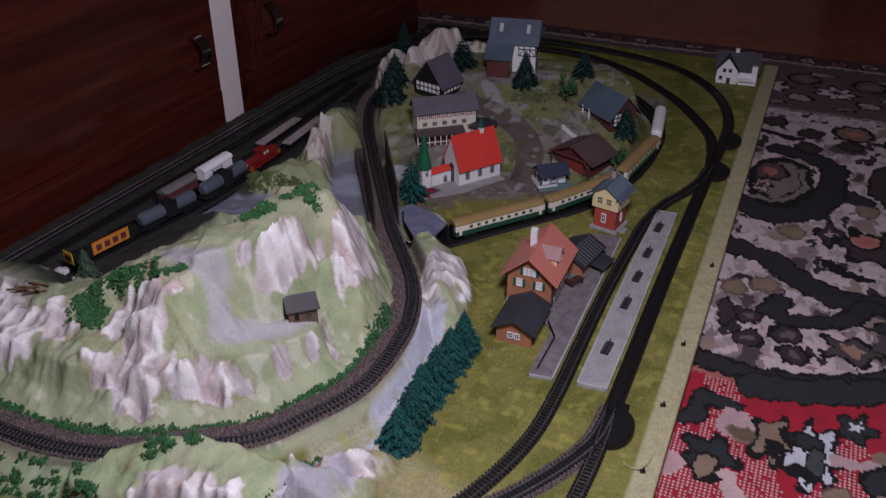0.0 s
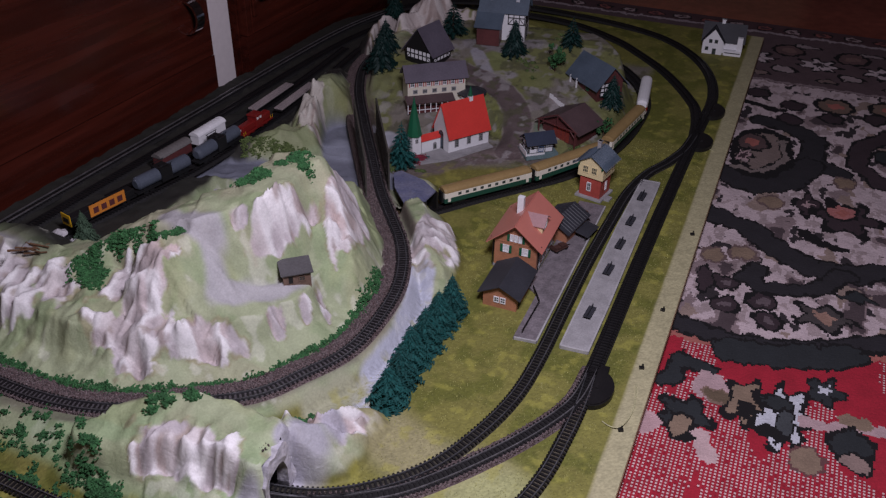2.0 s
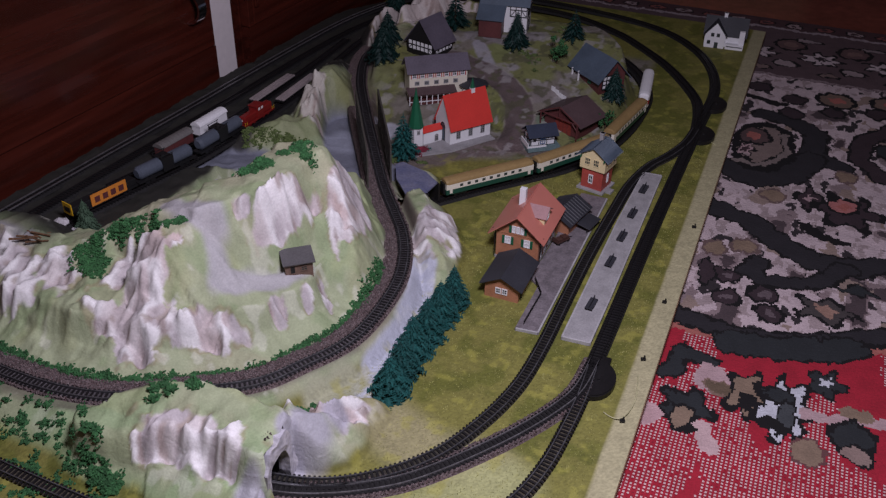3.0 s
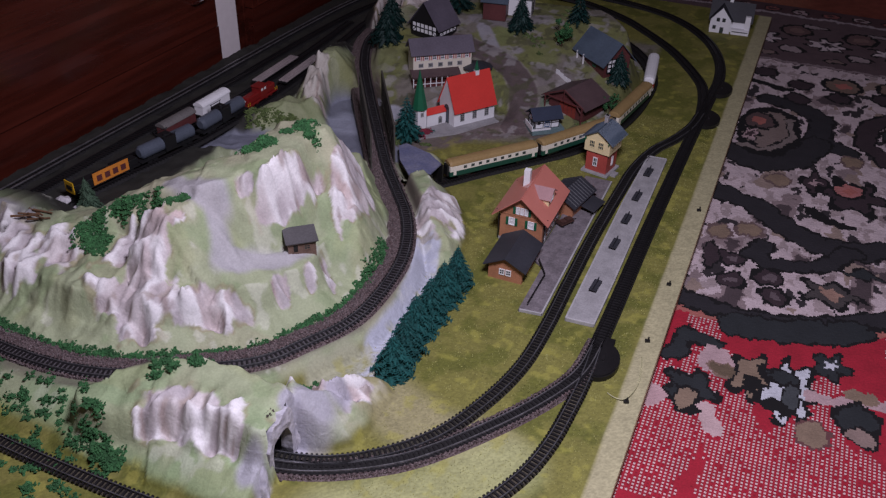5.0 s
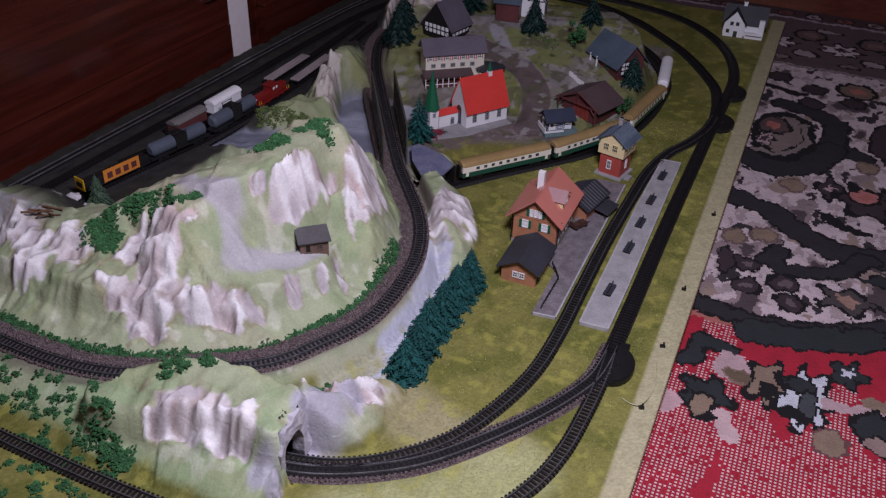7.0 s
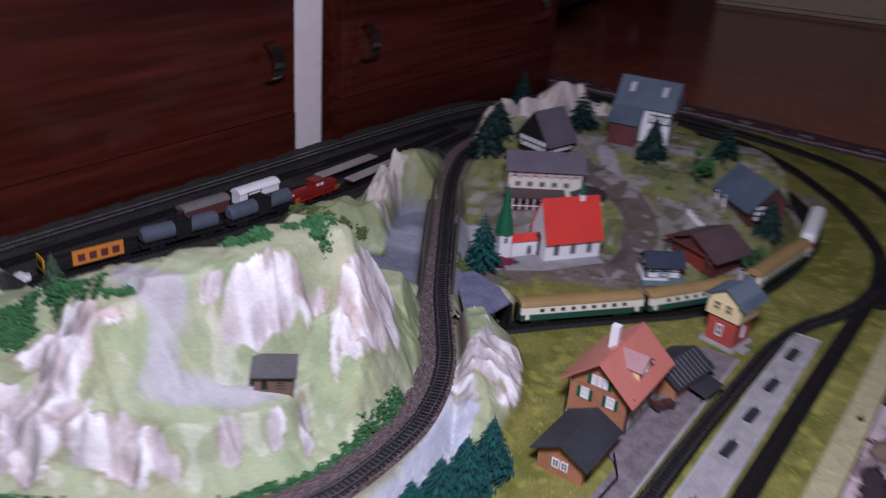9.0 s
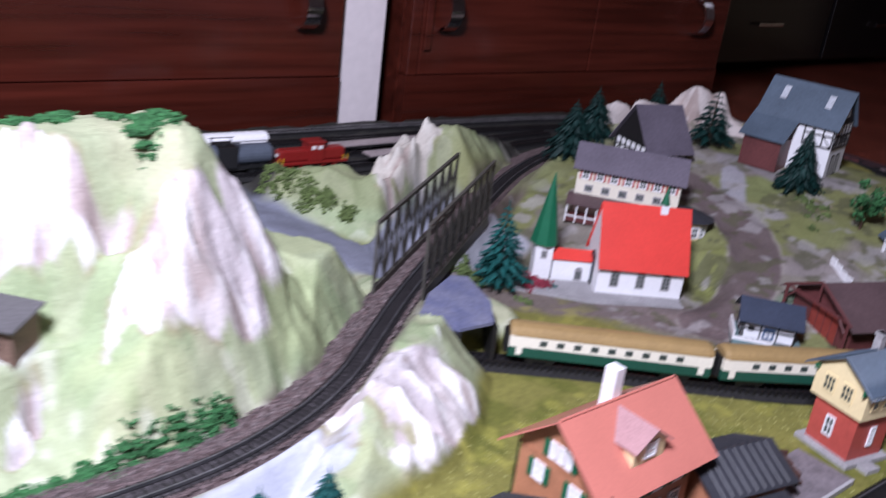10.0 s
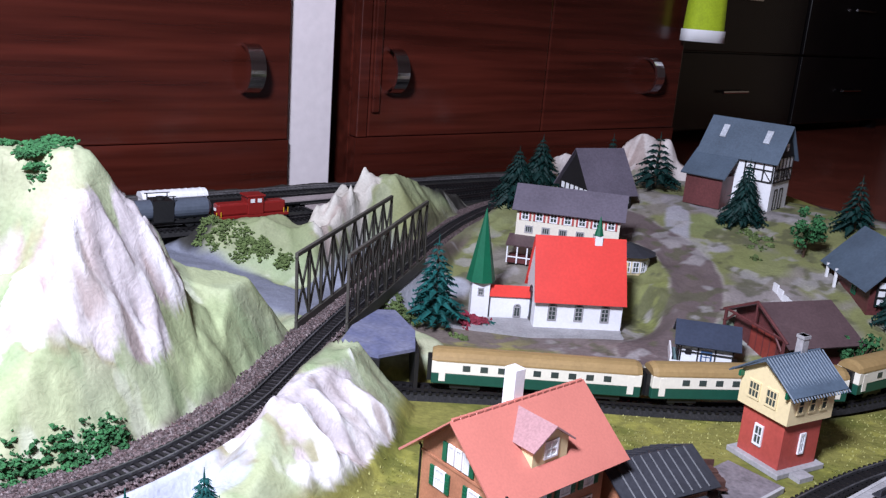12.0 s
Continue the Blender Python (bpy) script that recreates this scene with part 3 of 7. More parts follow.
def tints(X, Y, Z, rock):
    f, g = fbm(X * 30, Y * 30, 41), fbm(X * 9, Y * 9, 51)
    c = np.zeros((*X.shape, 3)) + np.array((0.195, 0.184, 0.045))
    c = blend(c, (0.115, 0.124, 0.021), sstep(0.45, 0.65, f) * 0.8)
    # pale painted hillsides
    hill = sstep(0.006, 0.02, Z) * (1 - sstep(0.55, 0.62, Y - 0.35 * X) * sstep(-0.6, -0.55, X))
    c = blend(c, (0.36, 0.405, 0.25), hill)
    c = blend(c, (0.43, 0.435, 0.29), hill * sstep(0.5, 0.7, g))
    c = blend(c, (0.27, 0.345, 0.18), hill * sstep(0.52, 0.66, f) * 0.7)
    c = blend(c, (0.28, 0.385, 0.20), sstep(0.004, 0.012, Z) * (1 - sstep(-0.37, -0.33, Y)) * 0.7)
    wash = fbm(X * 17, Y * 17, 43, 3)
    c = blend(c, (0.40, 0.36, 0.25), hill * sstep(0.62, 0.72, wash) * 0.35)
    c = blend(c, (0.40, 0.43, 0.22), hill * sstep(0.40, 0.31, wash) * 0.35)
    # lavender paths on the mountain
    for line, wide in ([(-0.351, -0.096, 0), (-0.361, -0.130, 0), (-0.392, -0.157, 0), (-0.414, -0.184, 0), (-0.425, -0.165, 0), (-0.441, -0.150, 0), (-0.437, -0.139, 0), (-0.456, -0.150, 0), (-0.505, -0.140, 0)], 0.018), ([(-0.70, -0.2, 0), (-0.80, -0.2, 0)], 0.03):
        d, _, _, _ = to_line(X, Y, line)
        c = blend(c, (0.44, 0.42, 0.46), (1 - sstep(wide * 0.4, wide, d + 0.012 * (f - 0.5))) * 0.85)
    # sandy ground before the tunnel, strip along the board's edge
    d, _, _, _ = to_line(X, Y, [(-0.19, -0.22, 0), (-0.12, -0.25, 0), (-0.06, -0.245, 0)])
    c = blend(c, (0.33, 0.30, 0.16), (1 - sstep(0.02, 0.055, d)) * 0.9)
    d, _, _, _ = to_line(X, Y, [(-0.16, -0.39, 0), (-0.08, -0.33, 0), (-0.03, -0.26, 0)])
    c = blend(c, (0.36, 0.37, 0.17), (1 - sstep(0.02, 0.06, d)) * 0.9)
    c = blend(c, (0.40, 0.37, 0.22), sstep(0.054, 0.058, X + 0.003 * (f - 0.5)))
    # village earth, roads and squares
    s = Y - 0.35 * X
    vill = sstep(0.49, 0.53, s) * sstep(-0.60, -0.52, X) * (1 - sstep(-0.13, -0.10, X)) * (1 - sstep(0.98, 1.05, s))
    c = blend(c, (0.185, 0.195, 0.080), vill * 0.9)
    c = blend(c, (0.215, 0.185, 0.185), vill * sstep(0.50, 0.62, g + 0.3 * (f - 0.5)) * 0.75)
    d, _, _, _ = to_line(X, Y, [(-0.44, 0.30, 0), (-0.405, 0.332, 0), (-0.366, 0.390, 0), (-0.325, 0.430, 0), (-0.27, 0.475, 0), (-0.20, 0.47, 0)])
    c = blend(c, (0.165, 0.130, 0.125), (1 - sstep(0.022, 0.036, d + 0.02 * (f - 0.5))) * 0.9)
    for x, y, r, tone in ((-0.318, 0.550, 0.034, (0.185, 0.20, 0.065)), (-0.375, 0.705, 0.036, (0.19, 0.215, 0.085)), (-0.285, 0.672, 0.040, (0.185, 0.20, 0.075)), (-0.312, 0.722, 0.020, (0.23, 0.185, 0.125)),
                          (-0.335, 0.672, 0.018, (0.33, 0.31, 0.32)), (-0.225, 0.545, 0.03, (0.16, 0.22, 0.15)), (-0.55, 0.50, 0.06, (0.20, 0.215, 0.085))):
        c = blend(c, tone, (1 - sstep(r * 0.6, r, np.hypot(X - x, Y - y) + 0.02 * (f - 0.5))) * 0.9)
    for line, wide, tone in (([(-0.445, 0.735, 0), (-0.379, 0.742, 0), (-0.325, 0.785, 0)], 0.020, (0.235, 0.215, 0.225)), ([(-0.420, 0.712, 0), (-0.392, 0.672, 0), (-0.380, 0.655, 0)], 0.015, (0.34, 0.33, 0.37)), ([(-0.27, 0.60, 0), (-0.235, 0.63, 0), (-0.215, 0.60, 0)], 0.022, (0.24, 0.21, 0.205))):
        d, _, _, _ = to_line(X, Y, line)
        c = blend(c, tone, (1 - sstep(wide * 0.7, wide, d + 0.012 * (f - 0.5))) * 0.9)
    # brown road that curls round the inn, with worn pale edges
    d, _, _, _ = to_line(X, Y, [(-0.48, 0.645, 0), (-0.443, 0.649, 0), (-0.39, 0.638, 0), (-0.355, 0.628, 0), (-0.314, 0.604, 0), (-0.289, 0.572, 0), (-0.274, 0.535, 0), (-0.268, 0.47, 0)])
    d = d + 0.008 * (f - 0.5)
    c = blend(c, (0.30, 0.27, 0.25), (1 - sstep(0.026, 0.029, d)) * sstep(0.44, 0.52, fbm(X * 60, Y * 60, 87, 2)) * 0.8)
    c = blend(c, (0.118, 0.088, 0.088), (1 - sstep(0.0235, 0.0265, d)) * 0.95)
    # dark bed of the yard and far lines
    yard = (1 - sstep(-0.655, -0.64, X - 0.06 * Y)) * sstep(-0.22, -0.15, Y + 0.15 * X + 0.1)
    c = blend(c, (0.015, 0.013, 0.014), yard * 0.97)
    du, _, _, su = to_line(X, Y, UPPER)
    c = blend(c, (0.12, 0.09, 0.085), (1 - sstep(0.022, 0.030, du + 0.006 * (f - 0.5))) * sstep(0.02, 0.03, Z) * 0.9)
    # retaining bank painted like stone, below the curve
    d, _, _, _ = to_line(X, Y, [(-0.220, -0.185, 0), (-0.224, -0.14, 0), (-0.219, -0.09, 0), (-0.230, -0.01, 0), (-0.250, 0.045, 0)])
    c = blend(c, (0.48, 0.50, 0.58), 1 - sstep(0.015, 0.021, d + 0.006 * (f - 0.5)))
    d, _, _, _ = to_line(X, Y, [(-0.262, -0.222, 0), (-0.244, -0.186, 0)])
    c = blend(c, (0.37, 0.375, 0.26), (1 - sstep(0.012, 0.024, d + 0.012 * (f - 0.5))) * 0.9)
    # small stains and tufts in the village
    q, k = fbm(X * 70, Y * 70, 61, 3), fbm(X * 48, Y * 48, 67, 3)
    c = blend(c, (0.085, 0.085, 0.045), vill * sstep(0.58, 0.66, q) * 0.7)
    c = blend(c, (0.34, 0.32, 0.32), vill * sstep(0.62, 0.70, k) * 0.6)
    flat = 1 - sstep(0.006, 0.014, Z)
    c = c * (1 + 0.34 * (hashed(np.round(X / STEP), np.round(Y / STEP), 5) - 0.5) * flat)[..., None]
    c = blend(c, (0.36, 0.34, 0.07), flat * (1 - vill) * sstep(0.62, 0.72, q) * 0.45 * (1 - sstep(0.050, 0.056, X)))
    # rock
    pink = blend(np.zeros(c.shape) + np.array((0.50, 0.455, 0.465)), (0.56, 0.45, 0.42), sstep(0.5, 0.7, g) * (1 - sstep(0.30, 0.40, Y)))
    # raised folds whiter, hollows darker: light and shade put into the colour
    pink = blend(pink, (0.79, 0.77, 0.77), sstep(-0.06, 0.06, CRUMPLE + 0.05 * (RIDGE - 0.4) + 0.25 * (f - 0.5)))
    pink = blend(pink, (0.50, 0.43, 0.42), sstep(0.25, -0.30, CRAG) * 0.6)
    pink = blend(pink, (0.47, 0.405, 0.37), sstep(0.62, 0.70, Y) * 0.7)
    pink = blend(pink, (0.46, 0.43, 0.36), (1 - sstep(-0.545, -0.53, X)) * sstep(0.20, 0.26, Y) * (1 - sstep(0.60, 0.66, Y)) * 0.75)
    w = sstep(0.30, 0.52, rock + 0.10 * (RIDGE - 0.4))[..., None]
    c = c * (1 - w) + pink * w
    # shade put into the colour in the creases; brown wash along the rock's edges
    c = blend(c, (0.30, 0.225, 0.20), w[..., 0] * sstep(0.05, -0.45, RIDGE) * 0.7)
    c = blend(c, (0.30, 0.25, 0.15), hill * sstep(0.08, 0.22, rock) * (1 - w[..., 0]) * sstep(0.46, 0.58, q) * 0.6)
    c = blend(c, (0.72, 0.72, 0.62), hill * (1 - w[..., 0]) * sstep(0.64, 0.70, k) * sstep(0.3, 0.6, steep) * 0.35)
    # lavender plaster round the tunnel mouth
    for x, y, r in ((-0.224, -0.306, 0.030), (-0.214, -0.272, 0.022), (-0.246, -0.394, 0.018), (-0.236, -0.33, 0.016)):
        c = blend(c, (0.41, 0.40, 0.46), (1 - sstep(r * 0.5, r, np.hypot(X - x, Y - y) + 0.012 * (f - 0.5))) * 0.9)
    # olive hill behind the river
    c = c * (1 - 0.55 * (olive := (1 - sstep(-0.545, -0.53, X)) * sstep(0.20, 0.24, Y) * (1 - sstep(0.55, 0.60, Y)) * sstep(0.03, 0.04, Z) * (1 - w[..., 0]) * (1 - yard))[..., None]) + np.array((0.225, 0.245, 0.115)) * (0.55 * olive)[..., None]
    # river
    dv, _, _, _ = to_line(X, Y, RIVER)
    dp, _, _, _ = to_line(X, Y, [(-0.475, 0.255, 0.019), (-0.53, 0.345, 0.019), (-0.548, 0.385, 0.019)])
    wet = np.maximum(1 - sstep(0.022, 0.034, dv), 1 - sstep(0.028, 0.038, dp)) * (1 - sstep(-0.39, -0.375, X))
    c = blend(c, (0.185, 0.195, 0.245), wet)
    c = blend(c, (0.32, 0.34, 0.42), (1 - sstep(0.030, 0.052, np.hypot(X + 0.515, Y - 0.33))) * wet)
    # pale lavender bank below the bridge
    d, _, _, _ = to_line(X, Y, [(-0.436, 0.316, 0), (-0.465, 0.355, 0), (-0.484, 0.386, 0), (-0.476, 0.420, 0)])
    c = blend(c, (0.38, 0.385, 0.43), 1 - sstep(0.014, 0.022, d + 0.008 * (f - 0.5)))
    return c


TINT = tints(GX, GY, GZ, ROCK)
ny, nx = GX.shape
keep = GX[:-1, :-1] > cabinet_x(GY[:-1, :-1]) + 0.012
# openings: the tunnel mouth and the hole of the middle line
cx_, cy_ = GX[:-1, :-1] + STEP / 2, GY[:-1, :-1] + STEP / 2
corner = np.stack([GZ[:-1, :-1], GZ[1:, :-1], GZ[:-1, 1:], GZ[1:, 1:]])
keep &= ~((np.abs(cy_ + 0.354) < 0.0180) & (cx_ > -0.2465) & (cx_ < -0.2265) & (corner.min(0) < 0.051))
keep &= ~((mid_d[:-1, :-1] < 0.0155) & (cx_ > -0.372) & (cx_ < -0.335) & (corner.max(0) - corner.min(0) > 0.004) & (corner.max(0) < 0.034))
idx = (np.arange(ny)[:, None] * nx + np.arange(nx)[None])
quads = np.stack([idx[:-1, :-1], idx[:-1, 1:], idx[1:, 1:], idx[1:, :-1]], -1)[keep]
me = bpy.data.meshes.new("ground")
me.from_pydata(np.stack([GX, GY, GZ], -1).reshape(-1, 3).tolist(), [], quads.tolist())
col = me.color_attributes.new("tint", "FLOAT_COLOR", "POINT")
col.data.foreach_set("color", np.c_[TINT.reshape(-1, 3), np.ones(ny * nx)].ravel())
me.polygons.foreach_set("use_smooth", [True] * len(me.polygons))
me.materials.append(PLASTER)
ground = tagged(new("ground", me), "hand-painted plaster railway landscape with grass, rocks and a river", "landscape", kind="structure")


def terrain(x, y):
    i, j = int(round((y + 0.56) / STEP)), int(round((x + 0.885) / STEP))
    return float(GZ[min(max(i, 0), ny - 1), min(max(j, 0), nx - 1)])


bm = bmesh.new()
solid(bm, [(cabinet_x(-0.56) + 0.012, -0.56), (0.0836, -0.56), (0.0836, 1.245), (cabinet_x(1.245) + 0.012, 1.245)], -0.0215, -0.003)
tagged(mesh_ob("baseboard", bm, PLY), "flat wooden baseboard lying on the patterned rug", "board", kind="structure")

# ---------------------------------------------------------------- lines
sleeper_bm = bmesh.new()
box(sleeper_bm, -0.0012, 0.0012, -0.0092, 0.0092, 0.0, 0.0018)
SLEEPER_ME = bpy.data.meshes.new("sleeper")
sleeper_bm.to_mesh(SLEEPER_ME)
sleeper_bm.free()
SLEEPER_ME.materials.append(SLEEPER)


def ribbon(bm, path, profile):
    """Sweeps a closed profile of (across, up) along the path."""
    rows = []
    for x, y, z, h in path:
        c, s = math.cos(h), math.sin(h)
        rows.append([bm.verts.new((x - s * a, y + c * a, z + u)) for a, u in profile])
    n = len(profile)
    for r, q in zip(rows, rows[1:]):
        for i in range(n):
            j = (i + 1) % n
            bm.faces.new((r[i], q[i], q[j], r[j]))
    bm.faces.new(rows[0]), bm.faces.new(rows[-1][::-1])
    return bm


def railway(points, label, rail, bed=(0.0078, 0.0078), lift=0.0012, singles=True, pitch=0.0056, stone=None, ground_bed=DARKBED, middle=SOOTY):
    t = thing("railway_track", label, "railway track", group="railway tracks")
    path = spline(points, 0.006)
    if bed:
        l, r = bed
        bm = ribbon(bmesh.new(), path, [(l + 0.004, -0.003), (l, lift), (-r, lift), (-r - 0.004, -0.003)])
        part("ballast", bm, stone or ground_bed, t, "dark gravel ballast")
        if stone:
            bm = ribbon(bmesh.new(), path, [(0.0080, lift - 0.001), (0.0074, lift + 0.0005), (-0.0074, lift + 0.0005), (-0.0080, lift - 0.001)])
            part("track_bed", bm, middle, t, "black bed between the sleepers")
    for s in (1, -1):
        bm = bmesh.new()
        a = 0.0052 * s
        ribbon(bm, path, [(a + 0.0006, lift + 0.0014), (a + 0.0006, lift + 0.0034), (a - 0.0006, lift + 0.0034), (a - 0.0006, lift + 0.0014)])
        part("rail", bm, rail, t)
    ties = spline(points, pitch)
    if singles:
        for x, y, z, h in ties[:300]:
            piece("sleeper", SLEEPER_ME, t, Matrix.Translation((x, y, z + lift)) @ Matrix.Rotation(h, 4, "Z"))
    if len(ties) > 300:
        bm = bmesh.new()
        for x, y, z, h in ties[300:]:
            box(bm, -0.0012, 0.0012, -0.0092, 0.0092, 0, 0.0018, Matrix.Translation((x, y, z + lift)) @ Matrix.Rotation(h, 4, "Z"))
        tagged(part("sleeper_rest", bm, SLEEPER, t), kind="stuff")
    return t

railway(UPPER, "raised single track curving round the mountain", WORNRAIL, (0.026, 0.0095), 0.001, stone=GRAVEL)
railway(MIDDLE, "single track through the village loop", DARKRAIL)
railway(STRAIGHT, "outer track past the island platform to the yard", DARKRAIL)
railway(OUTER, "yard track with worn shiny rails along the cabinets", RAIL)
railway(INNER, "inner curve leading to the freight yard", DARKRAIL)
railway(PLATFORM, "track between the station and the island platform", WORNRAIL, (0.0062, 0.0062), ground_bed=mat("dark_dusty_bed", (0.045, 0.040, 0.030), 0.9, vary=0.6, grain=620, patch=200, bump=0.8, depth=0.001))
railway(NEAR, "curved track entering the tunnel mouth", RAIL, (0.011, 0.012), singles=True, stone=GRAVEL, middle=DARKBED)
railway(FRONT, "track curving along the front of the board", WORNRAIL, (0.0056, 0.0056), ground_bed=DUSTBED)
railway(YARD_A, "freight yard siding with tank wagons", DARKRAIL)
railway(YARD_B, "freight yard siding with covered wagons", DARKRAIL)

# ---------------------------------------------------------------- room
def wallbox(name, label, x0, x1, y0, y1, z0, z1, m):
    return tagged(mesh_ob(name, box(bmesh.new(), x0, x1, y0, y1, z0, z1), m), label, name.split("_")[0], kind="structure")

FLOORM = mat("red_brown_floor", (0.27, 0.070, 0.046), 0.20, vary=0.25, grain=40, patch=6, bump=0.05)
WALLM = mat("dim_wallpaper", (0.16, 0.12, 0.11), 0.8, vary=0.15, grain=60, patch=5)
wallbox("floor", "polished red-brown floor round the rug", -2.2, 2.6, -2.4, 3.4, -0.10, -0.032, FLOORM)
wallbox("wall_west", "dim plain wall behind the cabinets", -2.3, -2.2, -2.4, 3.4, -0.1, 2.5, WALLM)
wallbox("wall_east", "dim plain wall", 2.6, 2.7, -2.4, 3.4, -0.1, 2.5, WALLM)
wallbox("wall_south", "dim plain wall", -2.2, 2.6, -2.5, -2.4, -0.1, 2.5, WALLM)
wallbox("wall_north", "dim plain wall behind the dark furniture", -2.2, 2.6, 3.4, 3.5, -0.1, 2.5, WALLM)
wallbox("ceiling", "plain ceiling", -2.3, 2.7, -2.5, 3.5, 2.5, 2.6, WALLM)

RUGM = mat("woven_rug", (0.3, 0.2, 0.2), 0.95, attribute="tint", vary=0.18, grain=500, patch=40, bump=0.5, depth=0.0012)


KNOT = 0.0024


def rug_tints(X, Y):
    """Knotted pattern: a red ground near the front, a pale field with dark scrolls, and dark borders at the far end."""
    kx, ky = np.floor(X / KNOT), np.floor(Y / KNOT)
    r = hashed(kx, ky, 3)
    X, Y = X + 0.013 * (fbm(X * 55, Y * 40, 91, 3) - 0.5), Y + 0.017 * (fbm(X * 55, Y * 40, 95, 3) - 0.5)
    X, Y = X + 0.009 * (fbm(X * 150, Y * 110, 97, 2) - 0.5), Y + 0.011 * (fbm(X * 150, Y * 110, 99, 2) - 0.5)
    DARK, EDGE, TAN, PINK, GREY, RED, SALMON = (0.021, 0.019, 0.023), (0.006, 0.005, 0.006), (0.22, 0.155, 0.11), (0.42, 0.29, 0.30), (0.50, 0.51, 0.56), (0.34, 0.013, 0.030), (0.36, 0.12, 0.10)
    MAUVE, SLATE_ = (0.040, 0.025, 0.031), (0.020, 0.023, 0.026)
    c = np.zeros((*X.shape, 3)) + np.array((0.51, 0.415, 0.43))
    line = [(-0.2, 0.15, 0), (0.091, 0.138, 0), (0.165, 0.126, 0), (0.235, 0.136, 0), (0.289, 0.160, 0), (0.349, 0.20, 0), (0.42, 0.22, 0), (0.50, 0.19, 0), (0.60, 0.14, 0), (0.8, 0.13, 0)]
    low = np.interp(X, [p[0] for p in line], [p[1] for p in line])
    red = (Y < low).astype(float)
    c = blend(c, RED, red)
    streak = sstep(0.44, 0.56, vnoise(X * 46, Y * 8, 5) * 0.55 + vnoise(X * 15, Y * 4, 6) * 0.45 + 0.22 * sstep(-0.03, -0.10, Y) - 0.10 * sstep(-0.02, 0.06, Y))
    dash = (kx % 2 == 0) & (ky % 2 == 0)
    c = blend(c, (0.60, 0.44, 0.43), red * (streak > 0.5) * dash * (r > 0.12))
    c = blend(c, (0.20, 0.010, 0.022), red * (streak > 0.5) * (kx % 2 == 0) * (ky % 2 == 1) * 0.8)

    def strip(c, pts, half, fill=DARK, rim=0.005):
        q, _, _, _ = to_line(X, Y, [(x, y, 0) for x, y in pts])
        c = blend(c, EDGE, (q < half).astype(float))
        return blend(c, fill, (q < half - rim).astype(float))

    def oval(c, x, y, a, b, fill, rim=None, core=None, petals=0):
        u, v = (X - x) / a, (Y - y) / b
        q = np.hypot(u, v)
        if petals:
            q = q / (0.82 + 0.22 * np.cos(petals * np.arctan2(v, u)))
        if rim:
            c = blend(c, rim, (q < 1.0).astype(float))
        c = blend(c, fill, (q < (0.76 if rim else 1.0)).astype(float))
        if core:
            c = blend(c, core, (q < 0.36).astype(float))
        return c

    # sprigs strewn over the pale field
    pale = (Y > low) & (Y < 1.04)
    sprig = fbm(X * 26, Y * 17, 131, 2)
    c = blend(c, (0.24, 0.18, 0.185), pale * ((sprig > 0.66) & (sprig < 0.72)))
    c = blend(c, (0.07, 0.05, 0.055), pale * (sprig > 0.72))
    c = blend(c, (0.27, 0.20, 0.17), pale * (fbm(X * 31, Y * 20, 137, 2) > 0.74))
    # edge of the field: two dark bands
    d, _, _, _ = to_line(X, Y, line)
    c = blend(c, SALMON, ((d < 0.030) & (Y < low)).astype(float))
    c = blend(c, EDGE, (d < 0.021).astype(float))
    c = blend(c, DARK, (d < 0.015).astype(float))
    c = strip(c, [(0.160, 0.108), (0.235, 0.122), (0.305, 0.152)], 0.025, SLATE_)
    # scrolls
    c = strip(c, [(0.07, 0.452), (0.152, 0.421), (0.199, 0.372), (0.25, 0.344), (0.297, 0.349), (0.349, 0.375), (0.45, 0.37), (0.55, 0.42)], 0.026)
    c = strip(c, [(0.297, 0.349), (0.262, 0.296), (0.223, 0.272), (0.182, 0.265), (0.163, 0.288), (0.172, 0.314)], 0.017)
    c = strip(c, [(0.125, 0.843), (0.179, 0.826), (0.226, 0.79), (0.222, 0.70), (0.276, 0.672)], 0.024)
    c = strip(c, [(0.075, 0.60), (0.139, 0.565), (0.19, 0.60), (0.222, 0.68)], 0.030)
    c = oval(c, 0.139, 0.701, 0.058, 0.105, (0.20, 0.15, 0.135), EDGE)
    c = oval(c, 0.118, 0.735, 0.034, 0.040, (0.09, 0.055, 0.055), EDGE, SALMON)
    c = oval(c, 0.112, 0.672, 0.020, 0.040, PINK, EDGE, (0.05, 0.03, 0.035), 5)
    c = strip(c, [(0.098, 0.625), (0.150, 0.622), (0.180, 0.690), (0.172, 0.760)], 0.009, (0.20, 0.16, 0.15), 0.003)
    c = strip(c, [(0.42, 0.85), (0.355, 0.862), (0.308, 0.80), (0.300, 0.72), (0.345, 0.655), (0.42, 0.66)], 0.020, MAUVE)
    c = oval(c, 0.345, 0.765, 0.020, 0.030, SLATE_, EDGE)
    # flowers of the field
    c = oval(c, 0.229, 0.537, 0.024, 0.045, MAUVE, EDGE, PINK, 4)
    c = oval(c, 0.290, 0.515, 0.060, 0.062, MAUVE, EDGE, None, 6)
    c = oval(c, 0.282, 0.534, 0.026, 0.030, (0.40, 0.15, 0.14), EDGE, SALMON)
    for x, y in ((0.174, 0.520), (0.283, 0.634), (0.109, 0.324), (0.148, 0.346), (0.37, 0.47), (0.43, 0.53)):
        c = oval(c, x, y, 0.021, 0.024, TAN, (0.13, 0.085, 0.08))
    c = strip(c, [(0.232, 0.446), (0.249, 0.424), (0.288, 0.415)], 0.010, EDGE, 0.003)
